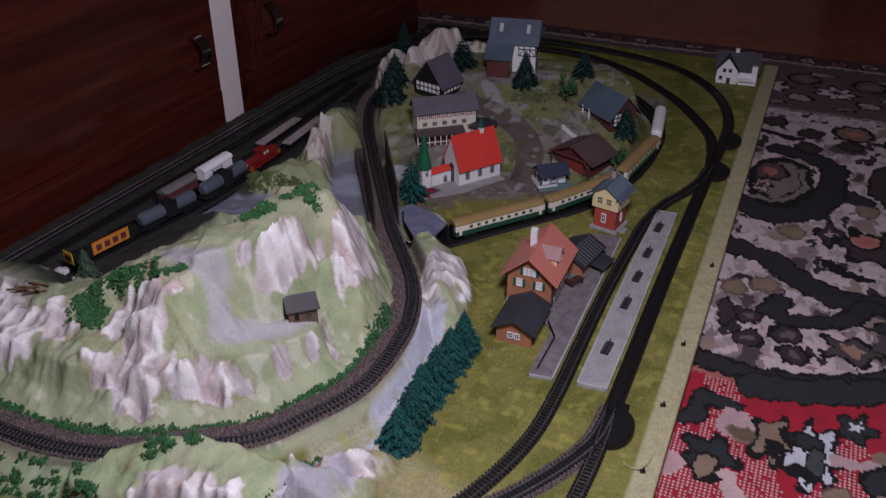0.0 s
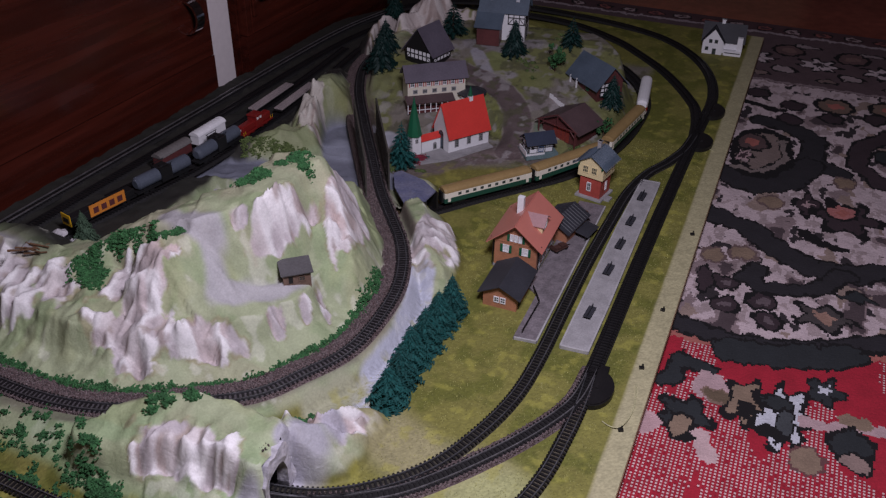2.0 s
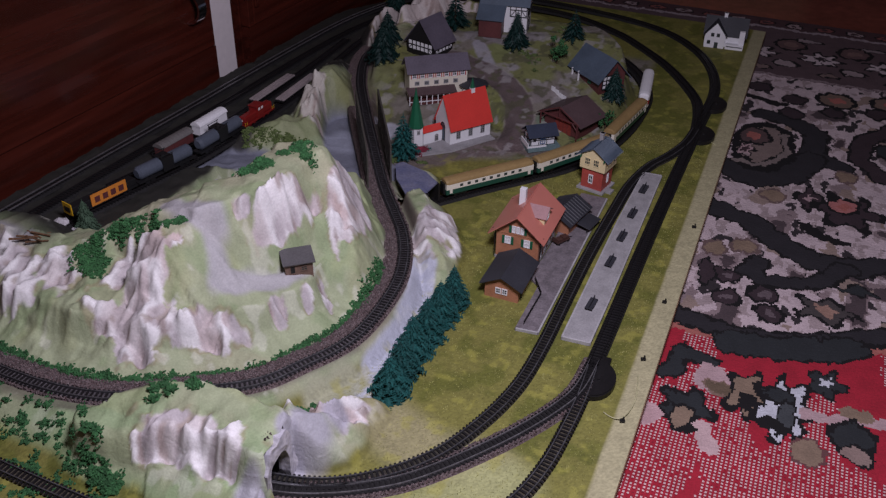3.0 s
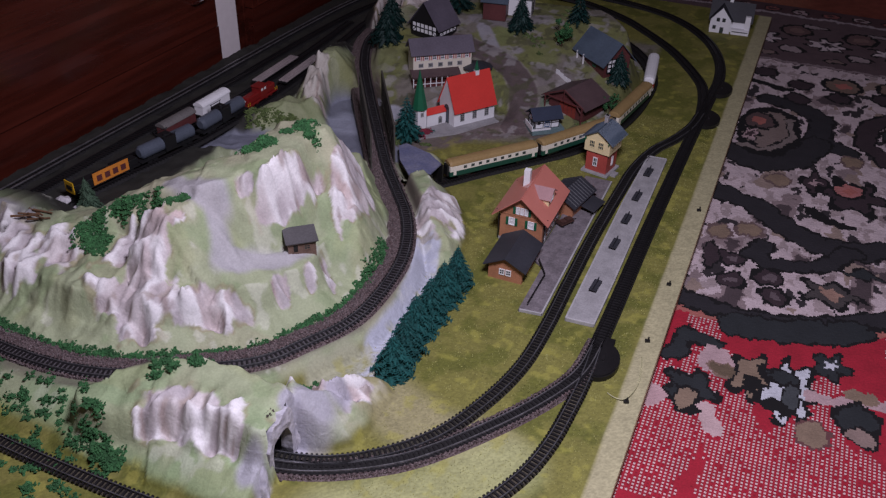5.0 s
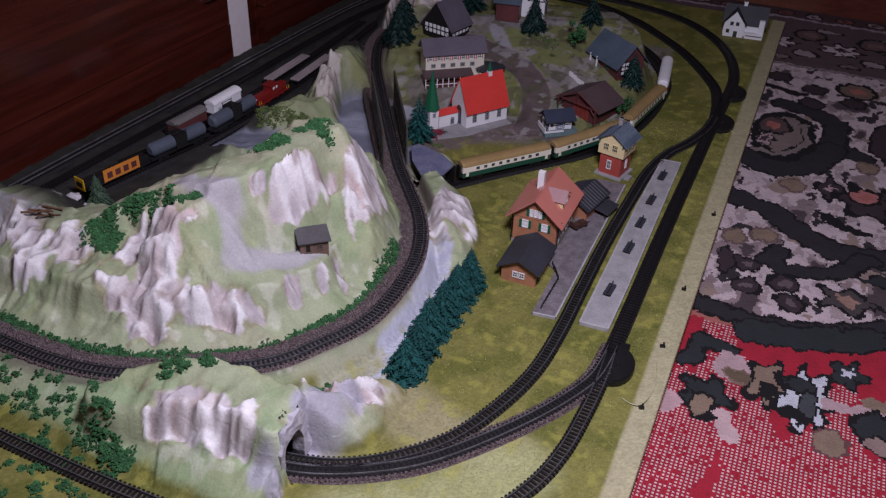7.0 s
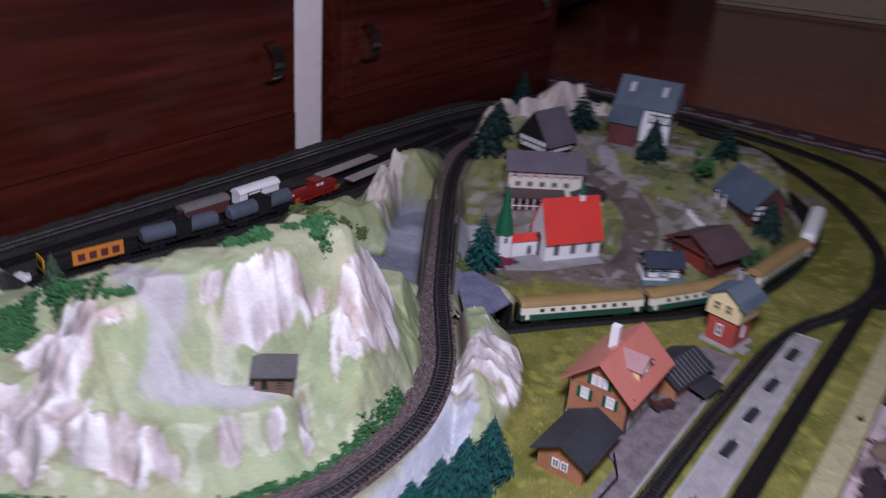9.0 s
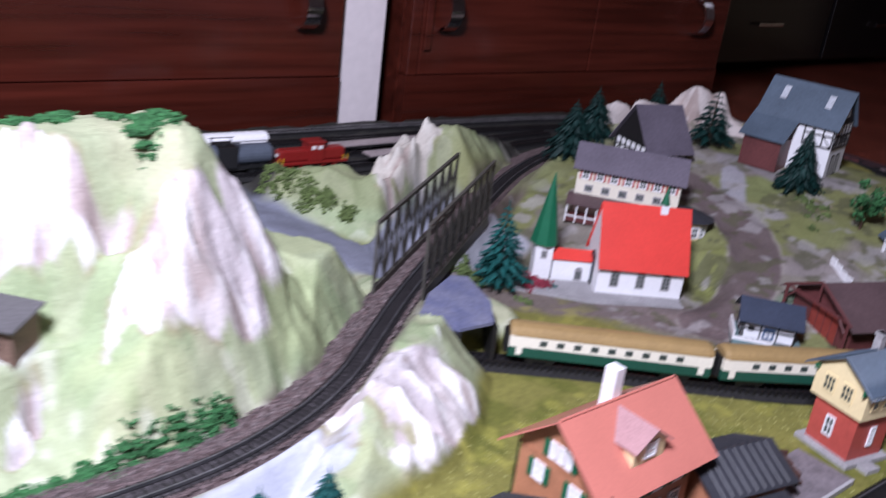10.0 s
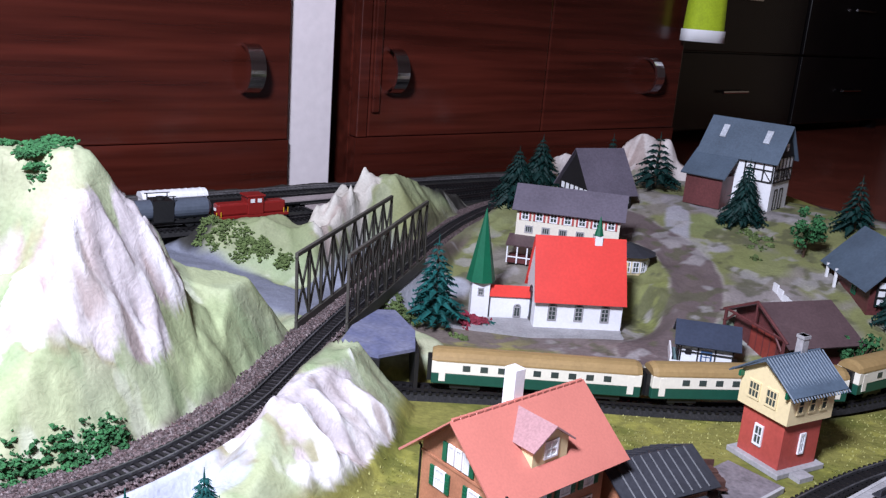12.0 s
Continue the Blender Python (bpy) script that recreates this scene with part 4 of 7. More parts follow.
    for x, y in ((0.136, 0.259), (0.142, 0.204), (0.188, 0.231), (0.201, 0.187), (0.42, 0.29), (0.47, 0.31)):
        c = oval(c, x, y, 0.023, 0.022, MAUVE, EDGE, (0.12, 0.09, 0.10))
    c = oval(c, 0.106, 0.252, 0.012, 0.040, MAUVE, EDGE)
    c = oval(c, 0.272, 0.225, 0.046, 0.034, (0.06, 0.05, 0.05), EDGE, (0.30, 0.18, 0.14), 5)
    c = oval(c, 0.312, 0.290, 0.034, 0.018, SLATE_, EDGE, None, 4)
    c = oval(c, 0.400, 0.560, 0.050, 0.040, MAUVE, EDGE, (0.30, 0.12, 0.12), 6)
    for x, y in ((0.106, 0.972), (0.174, 0.936), (0.176, 0.865), (0.253, 0.900), (0.330, 0.93), (0.40, 0.90)):
        c = oval(c, x, y, 0.026, 0.026, MAUVE, EDGE)
    for x, y in ((0.255, 0.964), (0.355, 0.985), (0.45, 0.95)):
        c = oval(c, x, y, 0.040, 0.040, (0.17, 0.115, 0.09), EDGE, SALMON)
    c = strip(c, [(0.075, 0.925), (0.128, 0.905), (0.16, 0.90)], 0.010, EDGE, 0.003)
    # flowers on the red ground
    c = strip(c, [(0.140, 0.055), (0.104, 0.062), (0.100, 0.020), (0.088, 0.012)], 0.015, SLATE_)
    c = oval(c, 0.150, 0.025, 0.020, 0.026, PINK)
    c = oval(c, 0.127, -0.040, 0.036, 0.042, SLATE_, EDGE, None, 5)
    c = oval(c, 0.125, -0.058, 0.017, 0.024, TAN, EDGE)
    c = oval(c, 0.086, -0.070, 0.016, 0.018, (0.46, 0.30, 0.31))
    c = strip(c, [(0.150, -0.066), (0.168, -0.100)], 0.010, (0.48, 0.34, 0.34), 0.0)
    c = oval(c, 0.160, 0.013, 0.018, 0.014, (0.12, 0.085, 0.055), (0.20, 0.13, 0.10))
    c = oval(c, 0.191, 0.014, 0.030, 0.050, TAN, EDGE, None, 5)
    c = oval(c, 0.194, 0.000, 0.010, 0.014, EDGE)
    c = oval(c, 0.236, 0.004, 0.042, 0.066, GREY, EDGE, None, 7)
    c = oval(c, 0.226, 0.022, 0.022, 0.016, SLATE_, EDGE)
    c = oval(c, 0.240, -0.008, 0.012, 0.026, (0.05, 0.055, 0.06), EDGE)
    c = oval(c, 0.222, -0.030, 0.016, 0.010, EDGE)
    c = oval(c, 0.281, 0.071, 0.027, 0.030, SLATE_, EDGE, GREY, 5)
    c = strip(c, [(0.262, 0.004), (0.30, 0.012), (0.36, 0.030)], 0.009, PINK, 0.0)
    c = oval(c, 0.316, 0.026, 0.022, 0.012, TAN)
    c = oval(c, 0.314, -0.016, 0.028, 0.030, SLATE_, EDGE)
    c = oval(c, 0.317, -0.042, 0.022, 0.016, (0.24, 0.17, 0.15), EDGE)
    c = oval(c, 0.268, -0.060, 0.019, 0.024, TAN, (0.12, 0.05, 0.05))
    for x, y in ((0.40, 0.03), (0.46, 0.10), (0.44, -0.06), (0.52, 0.02), (0.38, -0.14)):
        c = oval(c, x, y, 0.034, 0.032, SLATE_, EDGE, TAN, 5)
    lum = c.mean(-1)
    pale = (lum > 0.30) & (Y > low)
    c = blend(c, (0.30, 0.235, 0.235), pale * (fbm(X * 95, Y * 60, 147, 2) > 0.63) * 0.8)
    tiny = fbm(X * 64, Y * 42, 151, 2)
    c = blend(c, (0.030, 0.024, 0.027), pale * (tiny > 0.70))
    # dark border with pale and brown flowers, then a narrow outer strip
    far = Y > 1.042
    c = np.where(far[..., None], np.array((0.105, 0.068, 0.076)), c)
    c = blend(c, (0.26, 0.20, 0.21), (np.abs(Y - 1.050) < 0.005).astype(float))
    for k in range(11):
        x = -0.20 + 0.137 * k
        c = oval(c, x, 1.180, 0.052, 0.044, (0.55, 0.46, 0.48), EDGE, (0.030, 0.020, 0.024), 7)
        c = oval(c, x + 0.068, 1.245, 0.040, 0.040, (0.13, 0.075, 0.075), EDGE, (0.20, 0.12, 0.11))
        c = oval(c, x + 0.070, 1.125, 0.030, 0.020, (0.34, 0.27, 0.28), EDGE)
        c = oval(c, x + 0.020, 1.090, 0.026, 0.014, (0.20, 0.14, 0.13), EDGE)
        c = oval(c, x - 0.03, 1.285, 0.034, 0.012, (0.30, 0.24, 0.25), EDGE)
    c = blend(c, (0.34, 0.28, 0.30), (np.abs(Y - 1.345) < 0.006).astype(float))
    strip_far = Y > 1.352
    c = np.where(strip_far[..., None], np.array((0.075, 0.036, 0.042)), c)
    for k in range(27):
        x = -0.98 + 0.066 * k
        c = oval(c, x, 1.376, 0.022, 0.016, (0.36, 0.27, 0.28) if k % 2 else (0.24, 0.08, 0.075), EDGE, (0.06, 0.03, 0.035))
    return c


rx, ry = np.arange(-1.0, 0.76, KNOT), np.arange(-0.62, 1.412, KNOT)
RX, RY = np.meshgrid(rx, ry)
open_part = (RX[:-1, :-1] > 0.070) | (RY[:-1, :-1] > 1.228)
rid = np.arange(RX.size).reshape(RX.shape)
rq = np.stack([rid[:-1, :-1], rid[:-1, 1:], rid[1:, 1:], rid[1:, :-1]], -1)[open_part]
shade = rug_tints(RX[:-1, :-1] + KNOT / 2, RY[:-1, :-1] + KNOT / 2)[open_part]
RZ = -0.0222 + 0.0006 * (hashed(np.floor(RX / KNOT), np.floor(RY / KNOT), 8) - 0.5)
used, back = np.unique(rq, return_inverse=True)
rme = bpy.data.meshes.new("rug")
rme.from_pydata(np.stack([RX, RY, RZ], -1).reshape(-1, 3)[used].tolist(), [], back.reshape(-1, 4).tolist())
ra = rme.attributes.new("tint", "FLOAT_COLOR", "FACE")
ra.data.foreach_set("color", np.c_[shade, np.ones(len(shade))].ravel())
rme.materials.append(RUGM)
rug = tagged(new("rug", rme), "red and cream patterned rug with dark floral scrolls", "rug", kind="structure")
backing = mat("rug_backing", (0.22, 0.03, 0.035), 0.95, vary=0.25)
bm = solid(bmesh.new(), [(-1.0, -1.6), (1.5, -1.6), (1.5, 1.412), (-1.0, 1.412)], -0.0315, -0.0232)
part("backing", bm, backing, rug, "red woven rug underside and outer part")

# cabinets along the yard
def cabinet(u0, u1, handles, label):
    t = thing("cabinet", label, "cabinet", (cabinet_x(0), 0, -0.032), -math.degrees(math.atan(0.07)), group="wall cabinets")
    part("body", box(bmesh.new(), -0.45, -0.020, u0, u1, 0.0, 0.95, bevel=0.003), WOOD, t)
    part("plinth", box(bmesh.new(), -0.020, -0.0006, u0, u1, 0.0, 0.1302), WOOD, t)
    doors = len(handles)
    for k, (d0, d1, hu) in enumerate(handles):
        door = part("door", box(bmesh.new(), -0.020, 0.0, d0 + 0.001, d1 - 0.001, 0.131, 0.947, bevel=0.002), WOOD, t)
        bm = bmesh.new()
        n, r = 24, 0.031
        rows = []
        for i in range(n + 1):
            a = math.pi * i / n - math.pi / 2
            rows.append([bm.verts.new((math.cos(a) * q, hu + w, 0.222 + math.sin(a) * q)) for q, w in ((r, -0.010), (r, 0.010), (r - 0.004, 0.010), (r - 0.004, -0.010))])
        for p, q in zip(rows, rows[1:]):
            for i in range(4):
                j = (i + 1) % 4
                bm.faces.new((p[i], q[i], q[j], p[j]))
        bm.faces.new(rows[0][::-1]), bm.faces.new(rows[-1])
        part("handle", bm, CHROME, door, "curved chrome band handle")
    return t

cabinet(-0.75, 0.443, [(-0.75, -0.16, -0.22), (-0.16, 0.443, 0.385)], "glossy mahogany cabinet with two doors and chrome handles")
second = cabinet(0.545, 1.207, [(0.562, 0.885, 0.597), (0.885, 1.205, 1.118)], "glossy mahogany cabinet beside a white strip")
part("frame_stile", box(bmesh.new(), -0.0199, 0.0010, 0.5455, 0.5612, 0.1312, 0.947, bevel=0.0012), WOOD, second)
part("moulding", box(bmesh.new(), 0.0001, 0.0048, 0.566, 0.578, 0.165, 0.945, bevel=0.0015), WOOD, second)
strip = thing("white_upright", "narrow white upright panel between two cabinets", "panel", (cabinet_x(0), 0, -0.032), -math.degrees(math.atan(0.07)))
part("board", box(bmesh.new(), -0.30, -0.012, 0.446, 0.512, 0.0, 1.2, bevel=0.0015), OFFWHITE, strip)
part("foot_block", box(bmesh.new(), -0.30, -0.0125, 0.436, 0.4459, 0.0, 0.131), OFFWHITE, strip)

# dark furniture at the far side of the room
def dark_chest():
    t = thing("dark_chest", "black lacquered chest of drawers with thin metal pulls", "chest", (-1.21, 1.73, -0.032))
    part("body", box(bmesh.new(), -0.45, -0.02, 0.0, 1.31, 0.03, 0.82, bevel=0.003), DARKWOOD, t)
    for y0 in (0.005, 0.665):
        for z0, z1 in ((0.035, 0.235), (0.24, 0.52), (0.525, 0.81)):
            dr = part("drawer", box(bmesh.new(), -0.02, 0.0, y0, y0 + 0.64, z0, z1, bevel=0.002), DARKWOOD, t)
            zp = min(0.137, (z0 + z1) / 2) if z0 < 0.1 else (z0 + z1) / 2
            part("pull", rod(bmesh.new(), (0.012, y0 + 0.255, zp), (0.012, y0 + 0.375, zp), 0.004), CHROME, dr)
    for y in (0.03, 1.28):
        part("foot", box(bmesh.new(), -0.07, -0.03, y - 0.02, y + 0.02, 0.0, 0.03), DARKWOOD, t)


dark_chest()
BEIGE = mat("beige_laminate", (0.46, 0.36, 0.23), 0.5, vary=0.12, grain=60)
fp = thing("beige_cupboard", "beige laminate cupboard standing on the polished floor", "cupboard", (-0.95, 2.78, -0.032), 15)
part("body", box(bmesh.new(), 0.0, 1.15, 0.02, 0.40, 0.0, 0.75, bevel=0.003), BEIGE, fp)
for x0 in (0.004, 0.579):
    part("door", box(bmesh.new(), x0, x0 + 0.567, 0.0, 0.0199, 0.02, 0.745, bevel=0.002), BEIGE, fp)
HIVIS = mat("fluorescent_cloth", (0.42, 0.55, 0.02), 0.8, vary=0.15, patch=60)
REFLECT = mat("reflective_tape", (0.92, 0.92, 0.94), 0.35, 0.0, vary=0.03)
hv = thing("safety_vest", "fluorescent yellow-green safety vest with reflective hem", "vest", (-0.752, 1.20, 0.258), 50)
bm = bmesh.new()
rows = []
for k in range(9):
    z = 0.30 * k / 8
    w = 0.034 - 0.014 * k / 8
    rows.append([bm.verts.new((w * math.cos(2 * math.pi * i / 18) * (1 + 0.10 * math.sin(3 * i)), 0.014 * math.sin(2 * math.pi * i / 18), z)) for i in range(18)])
for p_, q_ in zip(rows, rows[1:]):
    for i in range(18):
        bm.faces.new((p_[i], p_[(i + 1) % 18], q_[(i + 1) % 18], q_[i]))
part("cloth", bm, HIVIS, hv, smooth=True)
bm = bmesh.new()
rows = [[bm.verts.new((0.036 * math.cos(2 * math.pi * i / 18) * (1 + 0.10 * math.sin(3 * i)), 0.0155 * math.sin(2 * math.pi * i / 18), z)) for i in range(18)] for z in (-0.006, 0.014)]
for i in range(18):
    bm.faces.new((rows[0][i], rows[0][(i + 1) % 18], rows[1][(i + 1) % 18], rows[1][i]))
bm.faces.new(rows[0][::-1])
part("reflective_hem", bm, REFLECT, hv, "silver reflective hem", smooth=True)
bm = box(bmesh.new(), -0.010, 0.010, -0.004, 0.004, 0.29, 0.75)
part("hanger_strap", bm, BLACKPL, hv)

# ---------------------------------------------------------------- buildings
def gabled(t, L, W, H, R, wall, roof, over=0.004, thick=0.0014, z0=0.0, x0=0.0, y0=0.0, ends=None, mx=None):
    """Walls with two gables (ridge along local x) and a roof of two slabs."""
    a, b = L / 2, W / 2
    bm = bmesh.new()
    lo = [(-a, -b), (a, -b), (a, b), (-a, b)]
    P = lambda x, y, z: (x + x0, y + y0, z + z0)
    hull(bm, [[P(*p, 0) for p in lo], [P(-a, -b, 0), P(a, -b, 0), P(a, -b, H), P(-a, -b, H)], [P(-a, b, 0), P(-a, b, H), P(a, b, H), P(a, b, 0)],
              [P(-a, -b, 0), P(-a, -b, H), P(-a, 0, H + R), P(-a, b, H), P(-a, b, 0)], [P(a, -b, 0), P(a, b, 0), P(a, b, H), P(a, 0, H + R), P(a, -b, H)],
              [P(-a, -b, H), P(a, -b, H), P(a, 0, H + R), P(-a, 0, H + R)], [P(-a, b, H), P(-a, 0, H + R), P(a, 0, H + R), P(a, b, H)]])
    if mx:
        bmesh.ops.transform(bm, verts=bm.verts[:], matrix=mx)
    wob = part("wall", bm, wall, t)
    k = R / b
    g = over if ends is None else ends
    for s in (-1, 1):
        bm = bmesh.new()
        e = b + over
        drop = H - k * over
        low, top = [(-a - g, s * e, drop), (a + g, s * e, drop)], [(a + g, 0, H + R), (-a - g, 0, H + R)]
        u = Vector((0, s * k, 1)).normalized() * thick
        base = [Vector(P(*p)) for p in low + top]
        up = [p + u for p in base]
        up[2].y, up[3].y = y0, y0
        hull(bm, [[tuple(p) for p in base[::-1]], [tuple(p) for p in up]] + [[tuple(base[i]), tuple(base[(i + 1) % 4]), tuple(up[(i + 1) % 4]), tuple(up[i])] for i in range(4)])
        if mx:
            bmesh.ops.transform(bm, verts=bm.verts[:], matrix=mx)
        part("roof_slope", bm, roof, t)
    return wob


SIDES = {"front": lambda L, W: (Vector((0, -W / 2, 0)), Vector((1, 0, 0)), Vector((0, -1, 0))), "back": lambda L, W: (Vector((0, W / 2, 0)), Vector((-1, 0, 0)), Vector((0, 1, 0))),
         "left": lambda L, W: (Vector((-L / 2, 0, 0)), Vector((0, -1, 0)), Vector((-1, 0, 0))), "right": lambda L, W: (Vector((L / 2, 0, 0)), Vector((0, 1, 0)), Vector((1, 0, 0)))}


def side_matrix(side, L, W, x0=0.0, y0=0.0, z0=0.0):
    o, u, n = SIDES[side](L, W)
    m = Matrix(((u.x, n.x, 0, o.x + x0), (u.y, n.y, 0, o.y + y0), (0, 0, 1, z0), (0, 0, 0, 1)))
    return m


def window(t, m, u, z, w, h, rim, pane, bars=(1, 1), shutters=None, arch=False, door=False, leafw=0.24):
    """A window or door on a wall: m maps (along, outward, up). The rim is a part, the pane and shutters are its pieces."""
    f = 0.0009
    bm = bmesh.new()
    rings = []
    for o in (-0.0003, 0.0009):
        rings.append([[bm.verts.new((u + sx * (w / 2 + e), o, z + h / 2 + sz * (h / 2 + e))) for sx, sz in ((-1, -1), (1, -1), (1, 1), (-1, 1))] for e in (f, -f * 0.4)])
    for i in range(4):
        j = (i + 1) % 4
        (oa, ia), (ob_, ib) = rings
        for q in ((oa[i], oa[j], ia[j], ia[i]), (ob_[i], ib[i], ib[j], ob_[j]), (oa[i], ob_[i], ob_[j], oa[j]), (ia[i], ia[j], ib[j], ib[i])):
            bm.faces.new(q)
    bmesh.ops.recalc_face_normals(bm, faces=bm.faces[:])
    bmesh.ops.transform(bm, verts=bm.verts[:], matrix=m)
    wd = part("door" if door else "window", bm, rim, t)
    for i in range(1, bars[0] + 1):
        x = u - w / 2 + w * i / (bars[0] + 1)
        bm = box(bmesh.new(), x - 0.0003, x + 0.0003, 0, 0.0007, z, z + h)
        bmesh.ops.transform(bm, verts=bm.verts[:], matrix=m)
        part("glazing_bar", bm, rim, wd)
    for i in range(1, bars[1] + 1):
        q = z + h * i / (bars[1] + 1)
        bm = box(bmesh.new(), u - w / 2, u + w / 2, 0, 0.0007, q - 0.0003, q + 0.0003)
        bmesh.ops.transform(bm, verts=bm.verts[:], matrix=m)
        part("glazing_bar", bm, rim, wd)
    if arch:
        bm = bmesh.new()
        rows = []
        for i in range(9):
            a = math.pi * i / 8
            rows.append([bm.verts.new((u + math.cos(a) * r, o, z + h + math.sin(a) * r)) for r, o in ((w / 2 + f, -0.0003), (w / 2 + f, 0.0009), (w / 2 - f * 0.4, 0.0009), (w / 2 - f * 0.4, -0.0003))])
        for p, q in zip(rows, rows[1:]):
            for i in range(4):
                bm.faces.new((p[i], p[(i + 1) % 4], q[(i + 1) % 4], q[i]))
        bm.faces.new(rows[0][::-1]), bm.faces.new(rows[-1])
        bmesh.ops.recalc_face_normals(bm, faces=bm.faces[:])
        bmesh.ops.transform(bm, verts=bm.verts[:], matrix=m)
        part("arch_rim", bm, rim, wd)
    bm = bmesh.new()
    box(bm, u - w / 2, u + w / 2, -0.0006, 0.0003, z, z + h)
    if arch:
        bmesh.ops.create_circle(bm, cap_ends=True, segments=16, radius=w / 2, matrix=Matrix.Translation((u, 0.00025, z + h)) @ Matrix.Rotation(math.pi / 2, 4, "X"))
    bmesh.ops.transform(bm, verts=bm.verts[:], matrix=m)
    part("leaf" if door else "pane", bm, pane, wd)
    if shutters:
        for s in (-1, 1):
            bm = bmesh.new()
            x = u + s * (w / 2 + f + w * (leafw + 0.02))
            box(bm, x - w * leafw, x + w * leafw, 0.0002, 0.0011, z - f, z + h + f)
            for i in range(5):
                q = z + h * (i + 0.5) / 5
                box(bm, x - w * leafw * 0.8, x + w * leafw * 0.8, 0.0011, 0.0014, q - h * 0.05, q + h * 0.05)
            bmesh.ops.transform(bm, verts=bm.verts[:], matrix=m)
            part("shutter", bm, shutters, wd)
    return wd


def beam_frame(t, m, u0, u1, z0, z1, cols, rows, m_beam, panel=None, brace=True, b=0.0009):
    """Half-timbering on a wall: an infill sheet and proud beams."""
    if panel:
        bm = box(bmesh.new(), u0, u1, 0.0, 0.0006, z0, z1)
        bmesh.ops.transform(bm, verts=bm.verts[:], matrix=m)
        part("infill", bm, panel, t)
    bm = bmesh.new()
    for i in range(cols + 1):
        x = u0 + (u1 - u0) * i / cols
        box(bm, x - b, x + b, 0.0004, 0.0014, z0, z1)
    for i in range(rows + 1):
        q = z0 + (z1 - z0) * i / rows
        box(bm, u0 - b, u1 + b, 0.0005, 0.0015, q - b, q + b)
    if brace:
        for x, y, d in ((u0, u0 + (u1 - u0) / cols, 1), (u1, u1 - (u1 - u0) / cols, 1)):
            rod(bm, (x, 0.001, z0), (y, 0.001, z0 + (z1 - z0) / rows), b * 0.8, n=4)
    bmesh.ops.transform(bm, verts=bm.verts[:], matrix=m)
    return part("timber_frame", bm, m_beam, t)


def chimney(t, x, y, z0, z1, w, m, cap=None):
    bm = box(bmesh.new(), x - w / 2, x + w / 2, y - w / 2, y + w / 2, z0, z1)
    box(bm, x - w * 0.6, x + w * 0.6, y - w * 0.6, y + w * 0.6, z1 - 0.002, z1)
    return part("chimney", bm, m, t)


# station with annex and goods shed
st = thing("station_building", "orange brick railway station with red tiled roof and white chimney", "station", (-0.146, 0.180, 0.0), 90)
L, W, H, R = 0.088, 0.062, 0.050, 0.0265
gabled(st, L, W, H, R, BRICKOR, ROOFRED, over=0.0095)
mf, mb, ml, mr = (side_matrix(s, L, W) for s in ("front", "back", "left", "right"))
for u in (-0.014, 0.014):
    window(st, ml, u, 0.028, 0.0075, 0.0105, WHITEPL, LITPANE, (1, 1), GREENPL)
for u in (-0.0062, 0.0, 0.0062):
    window(st, ml, u, 0.0475, 0.0036, 0.0095, WHITEPL, LITPANE, (0, 0))
for s in (-1, 1):
    bm = box(bmesh.new(), s * 0.0112 - 0.0017, s * 0.0112 + 0.0017, 0.0002, 0.0012, 0.0466, 0.0579)
    bmesh.ops.transform(bm, verts=bm.verts[:], matrix=ml)
    part("attic_shutter", bm, GREENPL, st)
for u in (-0.030, -0.010, 0.010, 0.030):
    window(st, mf, u, 0.029, 0.0075, 0.0105, WHITEPL, LITPANE, (1, 1), GREENPL)
    window(st, mf, u, 0.008, 0.0085, 0.0125, WHITEPL, PANE, (1, 1))
for u in (-0.025, 0.0, 0.025):
    window(st, mb, u, 0.029, 0.0075, 0.0105, WHITEPL, PANE, (1, 1), GREENPL)
part("plinth_course", box(bmesh.new(), -L / 2 - 0.001, L / 2 + 0.001, -W / 2 - 0.001, W / 2 + 0.001, 0.0, 0.004), GREYSTONE, st)
part("string_course", box(bmesh.new(), -L / 2 - 0.0006, L / 2 + 0.0006, -W / 2 - 0.0006, W / 2 + 0.0006, 0.0435, 0.045), BRICKOR, st)
part("chimney", box(bmesh.new(), -0.0005, 0.0075, 0.0055, 0.0145, 0.062, 0.0925, bevel=0.0003), WHITEPL, st)
bm = bmesh.new()
for i in range(18):
    x = -L / 2 - 0.008 + (L + 0.016) * (i + 0.5) / 18
    rod(bm, (x - 0.0026, 0, H + R + 0.0014), (x + 0.0022, 0, H + R + 0.0014), 0.0011, 0.0009, 6)
part("ridge_tiles", bm, ROOFRED, st)
for x, y in ((-0.043, 0.0335), (0.043, 0.0335), (-0.043, -0.0335)):
    bm = rod(bmesh.new(), (x, y, 0.0), (x, y, 0.046), 0.0007, n=6)
    rod(bm, (x, y, 0.0455), (x, y * 1.12, 0.0475), 0.0007, n=6)
    part("downpipe", bm, BLACKPL, st)
# broad dormer on the track side
dx, dw, df, d0, d1, d2 = -0.004, 0.0140, -0.0295, 0.0505, 0.0645, 0.0740
bm = bmesh.new()
hull(bm, [[(dx - dw, df, d0), (dx + dw, df, d0), (dx + dw, df, d1), (dx, df, d2), (dx - dw, df, d1)],
          [(dx - dw, df, d0), (dx - dw, df, d1), (dx - dw, -0.012, d1)], [(dx + dw, df, d0), (dx + dw, -0.012, d1), (dx + dw, df, d1)],
          [(dx - dw, df, d1), (dx, df, d2), (dx, -0.003, d2), (dx - dw, -0.012, d1)], [(dx + dw, df, d1), (dx + dw, -0.012, d1), (dx, -0.003, d2), (dx, df, d2)]])
